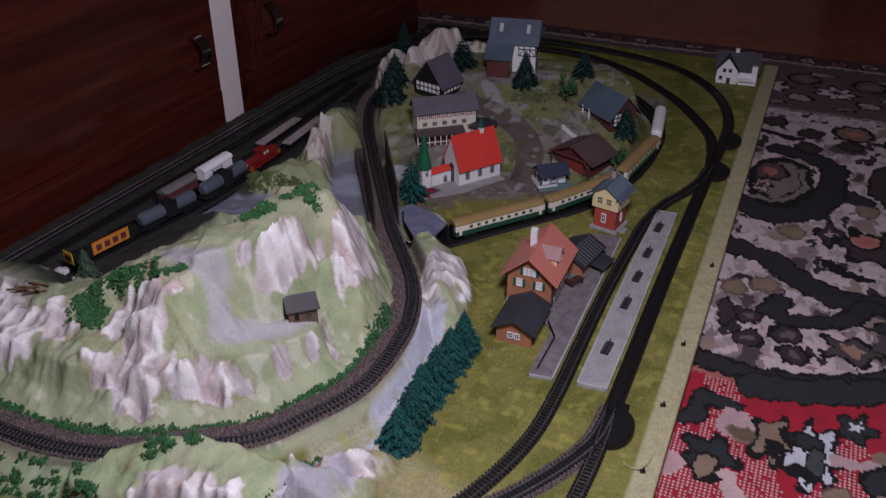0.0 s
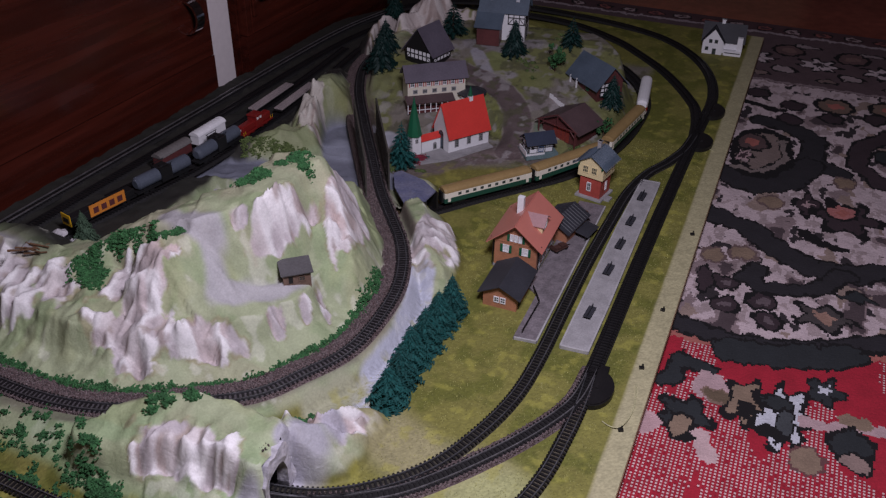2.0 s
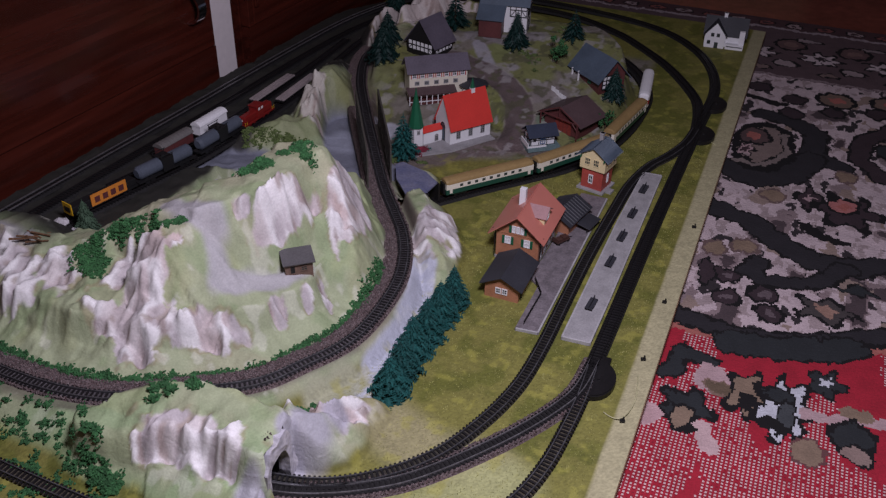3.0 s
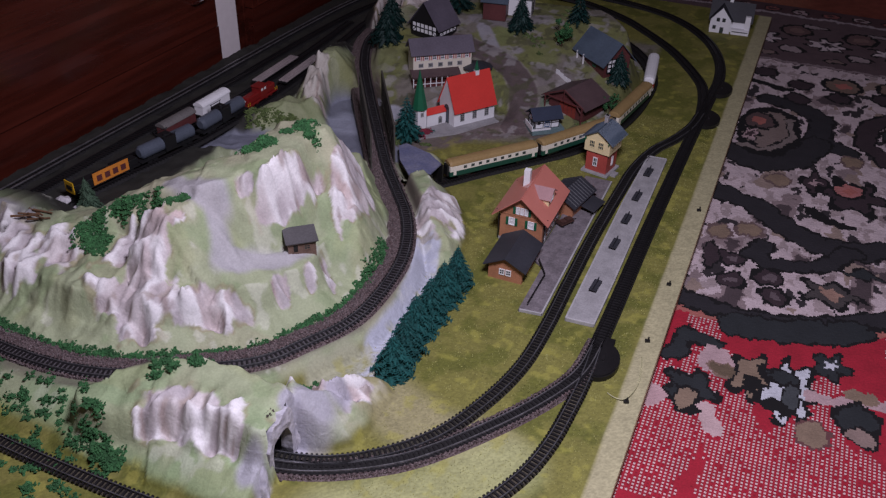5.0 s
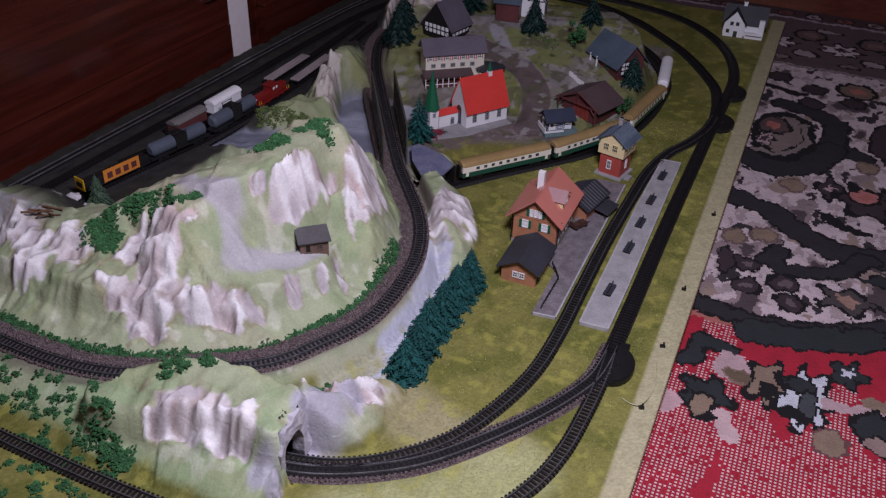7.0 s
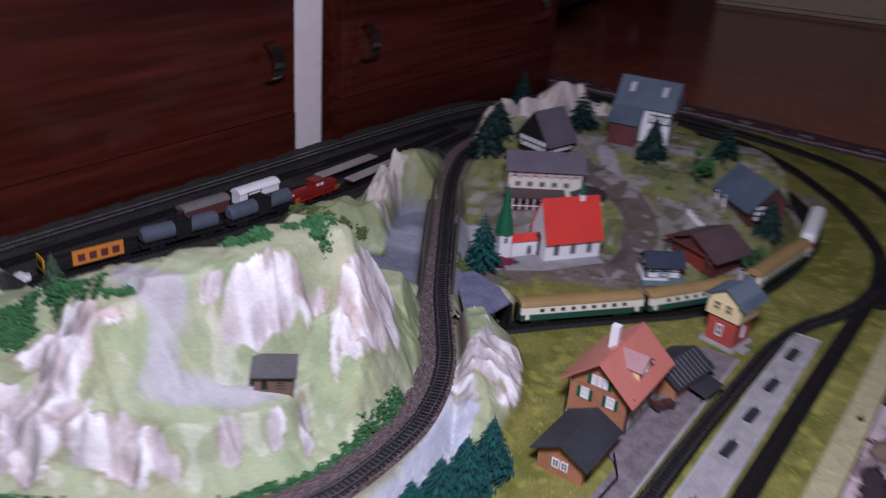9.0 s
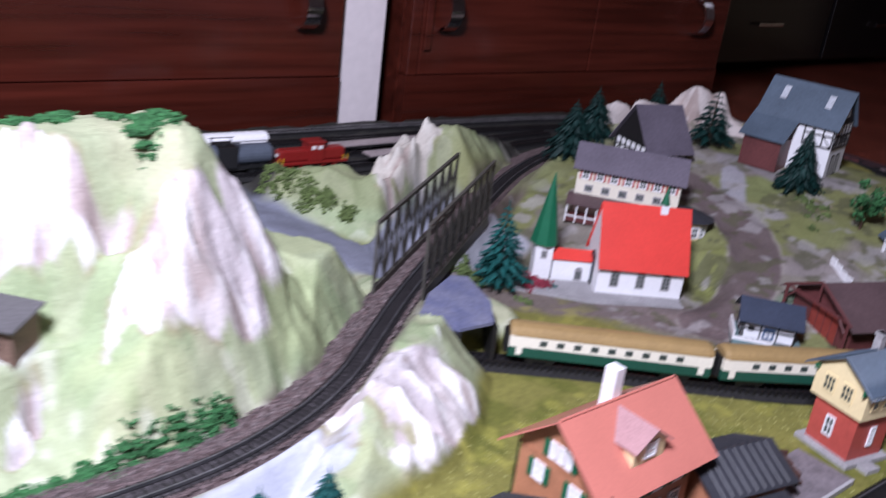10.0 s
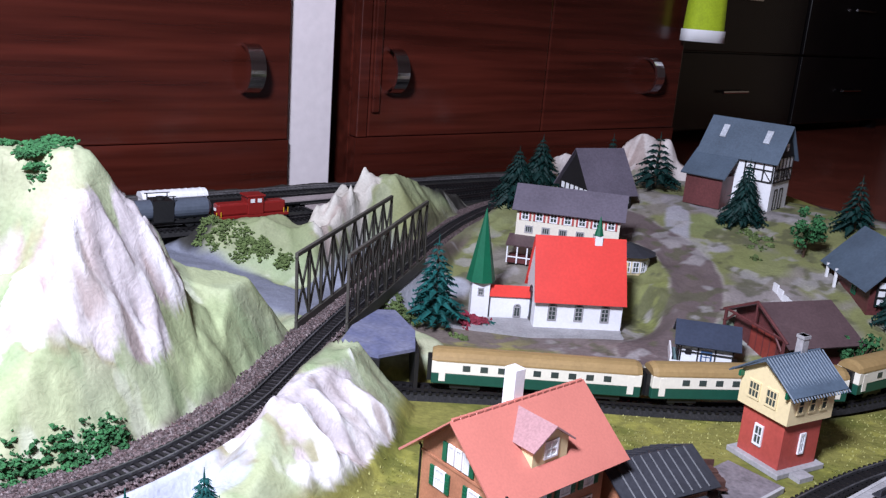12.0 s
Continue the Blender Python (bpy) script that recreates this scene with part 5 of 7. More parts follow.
dorm = part("dormer", bm, CREAM, st)
bm = bmesh.new()
for q in (-1, 1):
    hull(bm, [[(dx, df - 0.003, d2 + 0.0016), (dx + q * (dw + 0.003), df - 0.003, d1 - 0.0006), (dx + q * (dw + 0.003), -0.0105, d1 - 0.0006), (dx, -0.001, d2 + 0.0016)]])
bmesh.ops.solidify(bm, geom=bm.faces[:], thickness=0.001)
# the roof's reflected sheen is put into a paler, greyer tile colour
part("dormer_roof", bm, mat("sheen_red_tile", (0.40, 0.235, 0.24), 0.4, vary=0.2, grain=700), dorm)
window(st, Matrix.Translation((0, df, 0)) @ Matrix(((1, 0, 0, 0), (0, -1, 0, 0), (0, 0, 1, 0), (0, 0, 0, 1))), dx, 0.0565, 0.009, 0.009, WHITEPL, LITPANE, (1, 1))

ax = thing("station_annex", "low orange brick annex with a dark slate roof", "annex", (-0.136, 0.0765, 0.0), 90)
L, W, H, R = 0.066, 0.047, 0.0245, 0.0125
gabled(ax, L, W, H, R, BRICKOR, SLATE, over=0.006)
m = side_matrix("left", L, W)
for u in (-0.0045, 0.0045):
    window(ax, m, u, 0.0095, 0.006, 0.0075, WHITEPL, PANE, (1, 1))
m = side_matrix("front", L, W)
window(ax, m, -0.020, 0.002, 0.008, 0.016, BLACKPL, BLACKPL, (0, 0), door=True)
window(ax, m, 0.0, 0.008, 0.007, 0.009, WHITEPL, PANE, (1, 1))

gs = thing("goods_shed", "low shed with a dark corrugated roof beside the station", "shed", (-0.112, 0.262, 0.0), 78)
L, W, H, R = 0.062, 0.046, 0.022, 0.012
gabled(gs, L, W, H, R, BRICKOR, SLATE, over=0.005)
bm = bmesh.new()
for s in (-1, 1):
    for i in range(9):
        x = -L / 2 + L * (i + 0.5) / 9
        rod(bm, (x, s * (W / 2 + 0.004), H - 0.0005), (x, s * 0.001, H + R + 0.0012), 0.0008, n=5)
part("roof_ribs", bm, SLATE, gs)

cn = part("platform_roof", box(bmesh.new(), -0.012, 0.026, -0.046, -0.024, 0.0185, 0.0200, Matrix.Rotation(radians(9), 4, "X"), bevel=0.0006), SLATE, gs)
for x in (-0.010, 0.024):
    part("post", rod(bmesh.new(), (x, -0.0435, 0.004), (x, -0.0435, 0.0130), 0.0009), BLACKPL, gs)

# platforms
ring = [(-0.0385, -0.006), (-0.0015, -0.004), (-0.0005, 0.10), (-0.0025, 0.463), (-0.0335, 0.461), (-0.038, 0.30)]
ip = thing("island_platform", "long grey island platform between two tracks", "platform")
bm = solid(bmesh.new(), ring, 0.0005, 0.0050)
part("slab", bm, GREYSTONE, ip)
KERB = mat("pale_platform_edge", (0.42, 0.41, 0.42), 0.75, vary=0.2, grain=500, patch=60)
for p, q in zip(ring, ring[1:] + ring[:1]):
    d = Vector((q[0] - p[0], q[1] - p[1], 0))
    bm = box(bmesh.new(), 0.0012, d.length - 0.0012, -0.0004, 0.0022, 0.0, 0.0056, Matrix.Translation((p[0], p[1], 0.0)) @ Matrix.Rotation(math.atan2(d.y, d.x), 4, "Z"), bevel=0.0004)
    part("edge_kerb", bm, KERB, ip)
sp_ = thing("station_platform", "mauve grey platform along the station front", "platform")
ring = [(-0.098, -0.012), (-0.0675, -0.009), (-0.0675, 0.355), (-0.11, 0.355), (-0.113, 0.10), (-0.098, 0.09)]
part("slab", solid(bmesh.new(), ring, 0.0003, 0.0038), mat("mauve_platform", (0.19, 0.165, 0.18), 0.8, vary=0.35, patch=70), sp_)
for p, q in zip(ring[:2], ring[1:3]):
    d = Vector((q[0] - p[0], q[1] - p[1], 0))
    bm = box(bmesh.new(), 0.001, d.length - 0.001, -0.0004, 0.0020, 0.0, 0.0044, Matrix.Translation((p[0], p[1], 0.0)) @ Matrix.Rotation(math.atan2(d.y, d.x), 4, "Z"), bevel=0.0004)
    part("edge_kerb", bm, KERB, sp_)

def bench(x, y, turn):
    t = thing("platform_bench", "dark double bench standing on the island platform", "bench", (x, y, 0.0055), turn, group="benches on the island platform")
    part("seat", box(bmesh.new(), -0.0052, 0.0052, -0.0130, 0.0130, 0.0032, 0.0042, bevel=0.0002), SLATE, t)
    part("backrest", box(bmesh.new(), -0.0006, 0.0006, -0.0130, 0.0130, 0.0042, 0.0090, bevel=0.0002), SLATE, t)
    for q in (-0.0085, 0.0085):
        part("leg", box(bmesh.new(), -0.0044, 0.0044, q - 0.0006, q + 0.0006, 0, 0.0032), BLACKPL, t)
    return t


b0 = bench(-0.020, 0.071, -4)
for y in (0.178, 0.249, 0.319, 0.400):
    copy_thing(b0, pose(-0.0205, y, 0.0055, 0, 0, -4))

fn = thing("platform_fence", "low black fence along the station platform", "fence", (0, 0, 0.0042))
for a, b in (((-0.106, 0.098), (-0.088, 0.068)), ((-0.088, 0.068), (-0.0895, -0.002))):
    for z in (0.003, 0.0058):
        part("rail", rod(bmesh.new(), (*a, z), (*b, z), 0.0005, n=6), BLACKPL, fn)
    for k in range(5):
        x, y = a[0] + (b[0] - a[0]) * k / 4.2, a[1] + (b[1] - a[1]) * k / 4.2
        part("post", box(bmesh.new(), x - 0.0004, x + 0.0004, y - 0.0004, y + 0.0004, 0, 0.0064), BLACKPL, fn)

# signal tower of red and cream
wt = thing("signal_tower", "cream and red signal tower with a slate roof", "tower", (-0.0965, 0.392, 0.0), -12)
wt.matrix_world = wt.matrix_world @ Matrix.Diagonal((0.94, 0.94, 1.16, 1))
part("plinth", box(bmesh.new(), -0.0245, 0.0245, -0.0245, 0.0245, 0.0, 0.0035, bevel=0.0005), GREYSTONE, wt)
part("lower_storey", box(bmesh.new(), -0.0192, 0.0192, -0.0192, 0.0192, 0.0035, 0.034), BRICKRED, wt)
mx = pose(0, 0, 0.0335, 0, 0, 90)
L, W, H, R = 0.046, 0.046, 0.0215, 0.0115
gabled(wt, L, W, H, R, CREAM, BLUESLATE, over=0.0055, ends=0.005, mx=mx)
for side, us in (("left", (-0.0095, 0.0065)), ("front", (-0.012, 0.0, 0.012)), ("right", (-0.009, 0.009))):
    for u in us:
        window(wt, mx @ side_matrix(side, L, W), u, 0.007, 0.009 if side != "front" else 0.0055, 0.0095, CREAM, PANE, (2, 1) if side != "front" else (0, 1))
for side, u in (("left", 0.001), ("front", 0.004)):
    window(wt, side_matrix({"left": "front", "front": "right"}[side], 0.039, 0.039), u - 0.003, 0.0125, 0.0062 if side == "left" else 0.004, 0.0115, WHITEPL, PANE, (1, 1))
chimney(wt, -0.004, 0.012, 0.058, 0.078, 0.006, GREYSTONE)
bm = bmesh.new()
for s in (-1, 1):
    for i in range(20):
        y = -0.03 + 0.06 * (i + 0.5) / 20
        rod(bm, (s * 0.0305, y, 0.0515), (s * 0.001, y, 0.0685), 0.0006, n=5)
part("roof_ribs", bm, BLUESLATE, wt)
part("steps", box(bmesh.new(), 0.0245, 0.034, -0.012, 0.002, 0.0, 0.003), GREYSTONE, wt)
for x in (-0.0215, 0.0215):
    part("bracket", box(bmesh.new(), x - 0.0009, x + 0.0009, -0.0275, -0.0232, 0.0505, 0.0540), GREENPL, wt)

# church with steeple and court
ch = thing("church", "white church with a bright red roof and small bell turret", "church", (-0.3575, 0.4697, 0.0015), 53.7)
L, W, H, R = 0.083, 0.048, 0.0365, 0.048
gabled(ch, L, W, H, R, WHITEPL, BRIGHTRED, over=0.0045, ends=0.002)
m = side_matrix("front", L, W)
for u in (-0.025, 0.0, 0.025):
    window(ch, m, u, 0.0105, 0.0065, 0.0125, GREYSTONE, PANE, (1, 2), arch=True)
m = side_matrix("left", L, W)
window(ch, m, 0.0, 0.0025, 0.012, 0.026, BLACKPL, BLUESLATE, (1, 0), arch=True, door=True)
part("base_course", box(bmesh.new(), -L / 2 - 0.001, L / 2 + 0.001, -W / 2 - 0.001, W / 2 + 0.001, -0.004, 0.0022), GREYSTONE, ch)
tur = part("bell_turret", box(bmesh.new(), 0.013, 0.020, -0.0035, 0.0035, 0.074, 0.0875), WHITEPL, ch)
part("turret_spire", rod(bmesh.new(), (0.0165, 0, 0.0875), (0.0165, 0, 0.106), 0.0045, 0.0002, 8), GREENPL, tur)

sp = thing("steeple", "white tower with a tall green spire beside the church", "steeple", (-0.419, 0.4035, 0.0), 53.7)
part("tower", box(bmesh.new(), -0.0085, 0.0085, -0.0085, 0.0085, -0.003, 0.037), WHITEPL, sp)
part("spire", rod(bmesh.new(), (0, 0, 0.0365), (0, 0, 0.107), 0.0140, 0.0003, 8), GREENPL, sp, "tall green spire")
window(sp, side_matrix("front", 0.017, 0.017), 0.0, 0.024, 0.004, 0.006, GREYSTONE, PANE, (1, 1))
window(sp, side_matrix("left", 0.017, 0.017), 0.0, 0.024, 0.004, 0.006, GREYSTONE, PANE, (1, 1))
cl = thing("church_cloister", "low white wing with red roof joining steeple and church", "wing", (-0.401, 0.428, 0.0), 53.7)
gabled(cl, 0.040, 0.016, 0.024, 0.007, WHITEPL, BRIGHTRED, over=0.0015)
window(cl, side_matrix("front", 0.040, 0.016), 0.006, 0.004, 0.0055, 0.009, GREYSTONE, PANE, (1, 0), arch=True, door=True)

bm = solid(bmesh.new(), [(-0.432, 0.362), (-0.41, 0.352), (-0.352, 0.402), (-0.300, 0.478), (-0.33, 0.5), (-0.385, 0.43)], 0.0005, 0.0035)
tagged(mesh_ob("church_court", bm, GREYSTONE), "pale paved court with a kerb round the church", "pavement")

# hotel
DULLRED = mat("faded_red_shutter", (0.42, 0.09, 0.08), 0.5, vary=0.15)
ht = thing("hotel", "long white inn with red shutters and a maroon veranda", "inn", (-0.4445, 0.551, 0.030), 37)
L, W, H, R = 0.108, 0.040, 0.058, 0.019
gabled(ht, L, W, H, R, mat("ivory_plastic", (0.70, 0.66, 0.55), 0.45, vary=0.08), PURPLE, over=0.005)
m = side_matrix("front", L, W)
for i in range(7):
    u = -0.045 + 0.015 * i
    window(ht, m, u, 0.0440, 0.0066, 0.0085, WHITEPL, PANE, (1, 1), DULLRED, leafw=0.15)
for i in range(5):
    u = -0.040 + 0.018 * i
    window(ht, m, u, 0.0305, 0.007, 0.0062, GREYSTONE, PANE, (2, 0))
bm = box(bmesh.new(), -L / 2 - 0.0008, L / 2 + 0.0008, -W / 2 - 0.0012, -W / 2, 0.0555, 0.0585)
part("red_eaves_board", bm, BRIGHTRED, ht)
bm = bmesh.new()
hull(bm, [[(-0.060, -0.042, 0.019), (0.030, -0.042, 0.019), (0.030, -0.018, 0.0255), (-0.060, -0.018, 0.0255)]])
bmesh.ops.solidify(bm, geom=bm.faces[:], thickness=0.0014)
part("veranda_roof", bm, MAROONROOF, ht)
for i in range(9):
    x = -0.058 + 0.0105 * i
    part("veranda_post", box(bmesh.new(), x - 0.0007, x + 0.0007, -0.0405, -0.039, 0.0, 0.0192), WHITEPL, ht)
part("veranda_rail", box(bmesh.new(), -0.058, 0.026, -0.0402, -0.0392, 0.006, 0.0072), WHITEPL, ht)
part("veranda_wall", box(bmesh.new(), -0.058, 0.028, -0.0386, -0.019, 0.0, 0.0055), MAROON, ht)
bm = bmesh.new()
bmesh.ops.create_cone(bm, cap_ends=True, segments=10, radius1=0.022, radius2=0.022, depth=0.024, matrix=Matrix.Translation((0.066, -0.020, 0.012)))
bay = part("garden_bay", bm, CREAM, ht)
part("bay_roof", rod(bmesh.new(), (0.066, -0.020, 0.024), (0.066, -0.020, 0.033), 0.029, 0.004, 10), SLATE, bay)
for i in range(7):
    a = radians(-165 + 25 * i)
    mm = Matrix.Translation((0.066 + math.cos(a) * 0.0212, -0.020 + math.sin(a) * 0.0212, 0)) @ Matrix.Rotation(a - math.pi / 2, 4, "Z")
    window(ht, mm, 0, 0.0075, 0.0062, 0.0105, WHITEPL, PANE, (1, 1))

# dark half-timbered house behind the inn
dh = thing("timbered_house", "dark gabled house with white half-timbered front", "house", (-0.502, 0.658, 0.057), 75)
L, W, H, R = 0.058, 0.066, 0.036, 0.043
gabled(dh, L, W, H, R, BLACKPL, PURPLE, over=0.005)
beam_frame(dh, side_matrix("left", L, W), -0.029, 0.029, 0.018, 0.037, 6, 2, BLACKPL, WHITEPL)
beam_frame(dh, side_matrix("front", L, W), -0.026, 0.026, 0.018, 0.034, 5, 2, BLACKPL, WHITEPL)

# large house on the hill
fh = thing("hillside_farmhouse", "tall farmhouse with blue slate roof and half-timbered gable", "house", (-0.394, 0.797, 0.082), 9)
fh.matrix_world = fh.matrix_world @ Matrix.Diagonal((0.88, 0.90, 0.97, 1))
L, W, H, R = 0.100, 0.060, 0.066, 0.036
gabled(fh, L, W, H, R, WHITEPL, BLUESLATE, over=0.006)
beam_frame(fh, side_matrix("right", L, W), -0.029, 0.029, 0.037, 0.066, 5, 2, BLACKPL, WHITEPL)
beam_frame(fh, side_matrix("front", L, W), 0.012, 0.049, 0.037, 0.064, 3, 2, BLACKPL, WHITEPL)
bm = bmesh.new()
mm = side_matrix("right", L, W)
hull(bm, [[tuple(mm @ Vector(p)) for p in q] for q in ([(-0.030, 0.0012, 0.067), (0.030, 0.0012, 0.067), (0.0, 0.0012, 0.100)], [(-0.030, -0.0002, 0.067), (0.0, -0.0002, 0.100), (0.030, -0.0002, 0.067)],
          [(-0.030, 0.0012, 0.067), (-0.030, -0.0002, 0.067), (0.030, -0.0002, 0.067), (0.030, 0.0012, 0.067)], [(0.030, 0.0012, 0.067), (0.030, -0.0002, 0.067), (0.0, -0.0002, 0.1), (0.0, 0.0012, 0.1)], [(0.0, 0.0012, 0.1), (0.0, -0.0002, 0.1), (-0.03, -0.0002, 0.067), (-0.03, 0.0012, 0.067)])])
part("gable_panel", bm, BLACKPL, fh)
window(fh, mm @ Matrix.Translation((0, 0.0013, 0)), 0.0, 0.074, 0.005, 0.007, WHITEPL, LITPANE, (1, 1))
for u in (-0.012, 0.006):
    window(fh, mm, u, 0.003, 0.008, 0.024, BLACKPL, LITPANE, (0, 0), door=True)
for u in (-0.018, -0.002, 0.014):
    window(fh, mm @ Matrix.Translation((0, 0.001, 0)), u, 0.042, 0.006, 0.008, BLACKPL, LITPANE, (1, 1))
for x, z in ((-0.030, 0.0), (0.030, 0.0)):
    part("roof_light", box(bmesh.new(), -0.004, 0.004, -0.009, 0.009, 0.0012, 0.0028, pose(x, -0.0135, 0.0860, math.degrees(math.atan(R / (W / 2))), 0, 0)), mat("pale_sheet", (0.5, 0.53, 0.58), 0.4), fh)
bm = bmesh.new()
hull(bm, [[(-0.058, -0.070, 0.036), (0.004, -0.070, 0.036), (0.004, -0.029, 0.063), (-0.058, -0.029, 0.063)]])
bmesh.ops.solidify(bm, geom=bm.faces[:], thickness=0.0016)
part("leanto_roof", bm, BLUESLATE, fh)
bm = box(bmesh.new(), -0.052, -0.001, -0.0645, -0.0295, 0.0, 0.0375)
part("leanto_wall", bm, MAROON, fh)
part("flashing", box(bmesh.new(), -0.052, 0.002, -0.0318, -0.0302, 0.0635, 0.0648), WHITEPL, fh)

# blue-roofed house with fence, maroon barn, kiosk
bh = thing("blue_roofed_house", "dark red house with a blue slate roof and lattice window", "house", (-0.176, 0.700, 0.038), -40)
L, W, H, R = 0.082, 0.056, 0.036, 0.030
gabled(bh, L, W, H, R, MAROON, BLUESLATE, over=0.009)
beam_frame(bh, side_matrix("right", L, W), -0.022, 0.004, 0.012, 0.036, 3, 3, BLACKPL, WHITEPL, brace=False)
window(bh, side_matrix("right", L, W), 0.018, 0.016, 0.006, 0.008, GREENPL, PANE, (1, 1))
window(bh, side_matrix("front", L, W), 0.010, 0.014, 0.007, 0.009, GREENPL, PANE, (1, 1))
for u in (-0.034, -0.014):
    part("post", box(bmesh.new(), u - 0.0012, u + 0.0012, -0.0375, -0.0351, 0.0, 0.030), WHITEPL, bh)
fc = thing("white_fence", "white low wall beside the blue-roofed house", "fence", (0, 0, 0.0))
for k in range(7):
    x, y = -0.243 + 0.0088 * k, 0.632 - 0.0060 * k
    part("board", box(bmesh.new(), -0.0048, 0.0048, -0.0008, 0.0008, -0.004, 0.008, pose(x, y, terrain(x, y), 0, 0, -34)), WHITEPL, fc)

br = thing("maroon_barn", "low maroon barn with wide open-truss gable", "barn", (-0.186, 0.560, 0.012), 68)
L, W, H, R = 0.070, 0.092, 0.030, 0.022
gabled(br, L - 0.012, W - 0.016, H, R * 0.84, MAROON, MAROONROOF, over=0.0105, ends=0.010)
m = side_matrix("left", L - 0.012, W - 0.016)
window(br, m, 0.004, 0.0, 0.036, 0.027, MAROON, mat("red_barn_door", (0.22, 0.04, 0.03), 0.5, vary=0.2), (3, 0), door=True)
bm = bmesh.new()
for q in (-0.040, 0.040):
    rod(bm, (-0.038, q, 0.0), (-0.038, q, 0.030), 0.0016, n=6)
rod(bm, (-0.038, -0.044, 0.0285), (-0.038, 0.0, 0.0500), 0.0014, n=6)
rod(bm, (-0.038, 0.044, 0.0285), (-0.038, 0.0, 0.0500), 0.0014, n=6)
rod(bm, (-0.038, -0.040, 0.030), (-0.038, 0.040, 0.030), 0.0013, n=6)
for q in (-1, 1):
    rod(bm, (-0.038, q * 0.040, 0.018), (-0.038, q * 0.026, 0.031), 0.0011, n=6)
rod(bm, (-0.038, 0, 0.030), (-0.038, 0, 0.049), 0.0011, n=6)
part("open_truss", bm, MAROON, br)

kz = 0.0085
ks = thing("kiosk", "small white half-timbered kiosk with a dark blue roof", "kiosk", (-0.222, 0.489, kz), 38)
L, W, H, R = 0.044, 0.028, 0.0215, 0.0115
gabled(ks, L, W, H, R, WHITEPL, mat("navy_slate", (0.035, 0.045, 0.075), 0.45, vary=0.2), over=0.0055)
beam_frame(ks, side_matrix("front", L, W), -0.0215, 0.0215, 0.001, 0.0205, 3, 2, BLACKPL, None, brace=False, b=0.0005)
beam_frame(ks, side_matrix("left", L, W), -0.0135, 0.0135, 0.001, 0.0205, 2, 2, BLACKPL, None, brace=False, b=0.0005)
window(ks, side_matrix("front", L, W), 0.0, 0.0035, 0.0075, 0.0085, mat("blue_window_rim", (0.06, 0.12, 0.25), 0.5), LITPANE, (1, 1))
part("base_slab", box(bmesh.new(), -0.029, 0.029, -0.023, 0.018, -0.007, 0.001), mat("blue_grey_slab", (0.16, 0.24, 0.25), 0.7), ks)
part("low_wall", box(bmesh.new(), -0.030, -0.0285, -0.022, 0.012, 0.0, 0.009), WHITEPL, ks)
part("low_wall", box(bmesh.new(), -0.0285, 0.004, -0.0225, -0.021, 0.0, 0.004), WHITEPL, ks)

# white house in the far corner
wh = thing("white_villa", "white villa with dark roof in the corner of the board", "house", (0.004, 1.128, 0.0), 5)
gabled(wh, 0.084, 0.044, 0.030, 0.030, WHITEPL, SLATE, over=0.004)
mx = pose(-0.020, -0.018, 0, 0, 0, 90)
gabled(wh, 0.034, 0.042, 0.030, 0.026, WHITEPL, SLATE, over=0.003, ends=0.002, mx=mx)
mm = mx @ side_matrix("left", 0.034, 0.042)
for u, z in ((-0.006, 0.026), (0.006, 0.026), (-0.012, 0.009)):
    window(wh, mm, u, z, 0.005, 0.006, BLACKPL, PANE, (1, 0))
window(wh, mm, 0.004, 0.0, 0.006, 0.012, BLACKPL, PANE, (0, 0), door=True)
part("balcony", box(bmesh.new(), 0.004, 0.041, -0.035, -0.021, 0.0, 0.011), WHITEPL, wh)
part("balcony_bar", box(bmesh.new(), 0.006, 0.039, -0.0362, -0.0352, 0.006, 0.0075), BLACKPL, wh)
part("side_wall", box(bmesh.new(), 0.030, 0.041, -0.030, -0.0215, 0.011, 0.040), WHITEPL, wh)
chimney(wh, -0.005, 0.002, 0.050, 0.068, 0.007, WHITEPL)

# cabin on the mountain
hz0 = terrain(-0.355, -0.102) + 0.001
hb = thing("mountain_cabin", "little brown plank cabin with a grey pent roof", "cabin", (-0.355, -0.102, hz0), 40)
bm = bmesh.new()
hull(bm, [[(-0.017, -0.012, -0.01), (0.017, -0.012, -0.01), (0.017, 0.012, -0.01), (-0.017, 0.012, -0.01)], [(-0.017, -0.012, 0.014), (0.017, -0.012, 0.014), (0.017, 0.012, 0.018), (-0.017, 0.012, 0.018)],
          [(-0.017, -0.012, -0.01), (0.017, -0.012, -0.01), (0.017, -0.012, 0.014), (-0.017, -0.012, 0.014)], [(-0.017, 0.012, -0.01), (-0.017, 0.012, 0.018), (0.017, 0.012, 0.018), (0.017, 0.012, -0.01)],
          [(-0.017, -0.012, -0.01), (-0.017, -0.012, 0.014), (-0.017, 0.012, 0.018), (-0.017, 0.012, -0.01)], [(0.017, -0.012, -0.01), (0.017, 0.012, -0.01), (0.017, 0.012, 0.018), (0.017, -0.012, 0.014)]])
PLANK = mat("brown_planks", (0.20, 0.125, 0.095), 0.65, vary=0.3)
part("wall", bm, PLANK, hb)
part("roof", box(bmesh.new(), -0.020, 0.020, -0.016, 0.015, 0, 0.0015, pose(0, 0, 0.0165, math.degrees(math.atan(4 / 24)), 0, 0)), mat("grey_roof_felt", (0.10, 0.095, 0.10), 0.6), hb)
window(hb, side_matrix("front", 0.034, 0.024), 0.006, 0.003, 0.007, 0.006, PLANK, PANE, (1, 1))
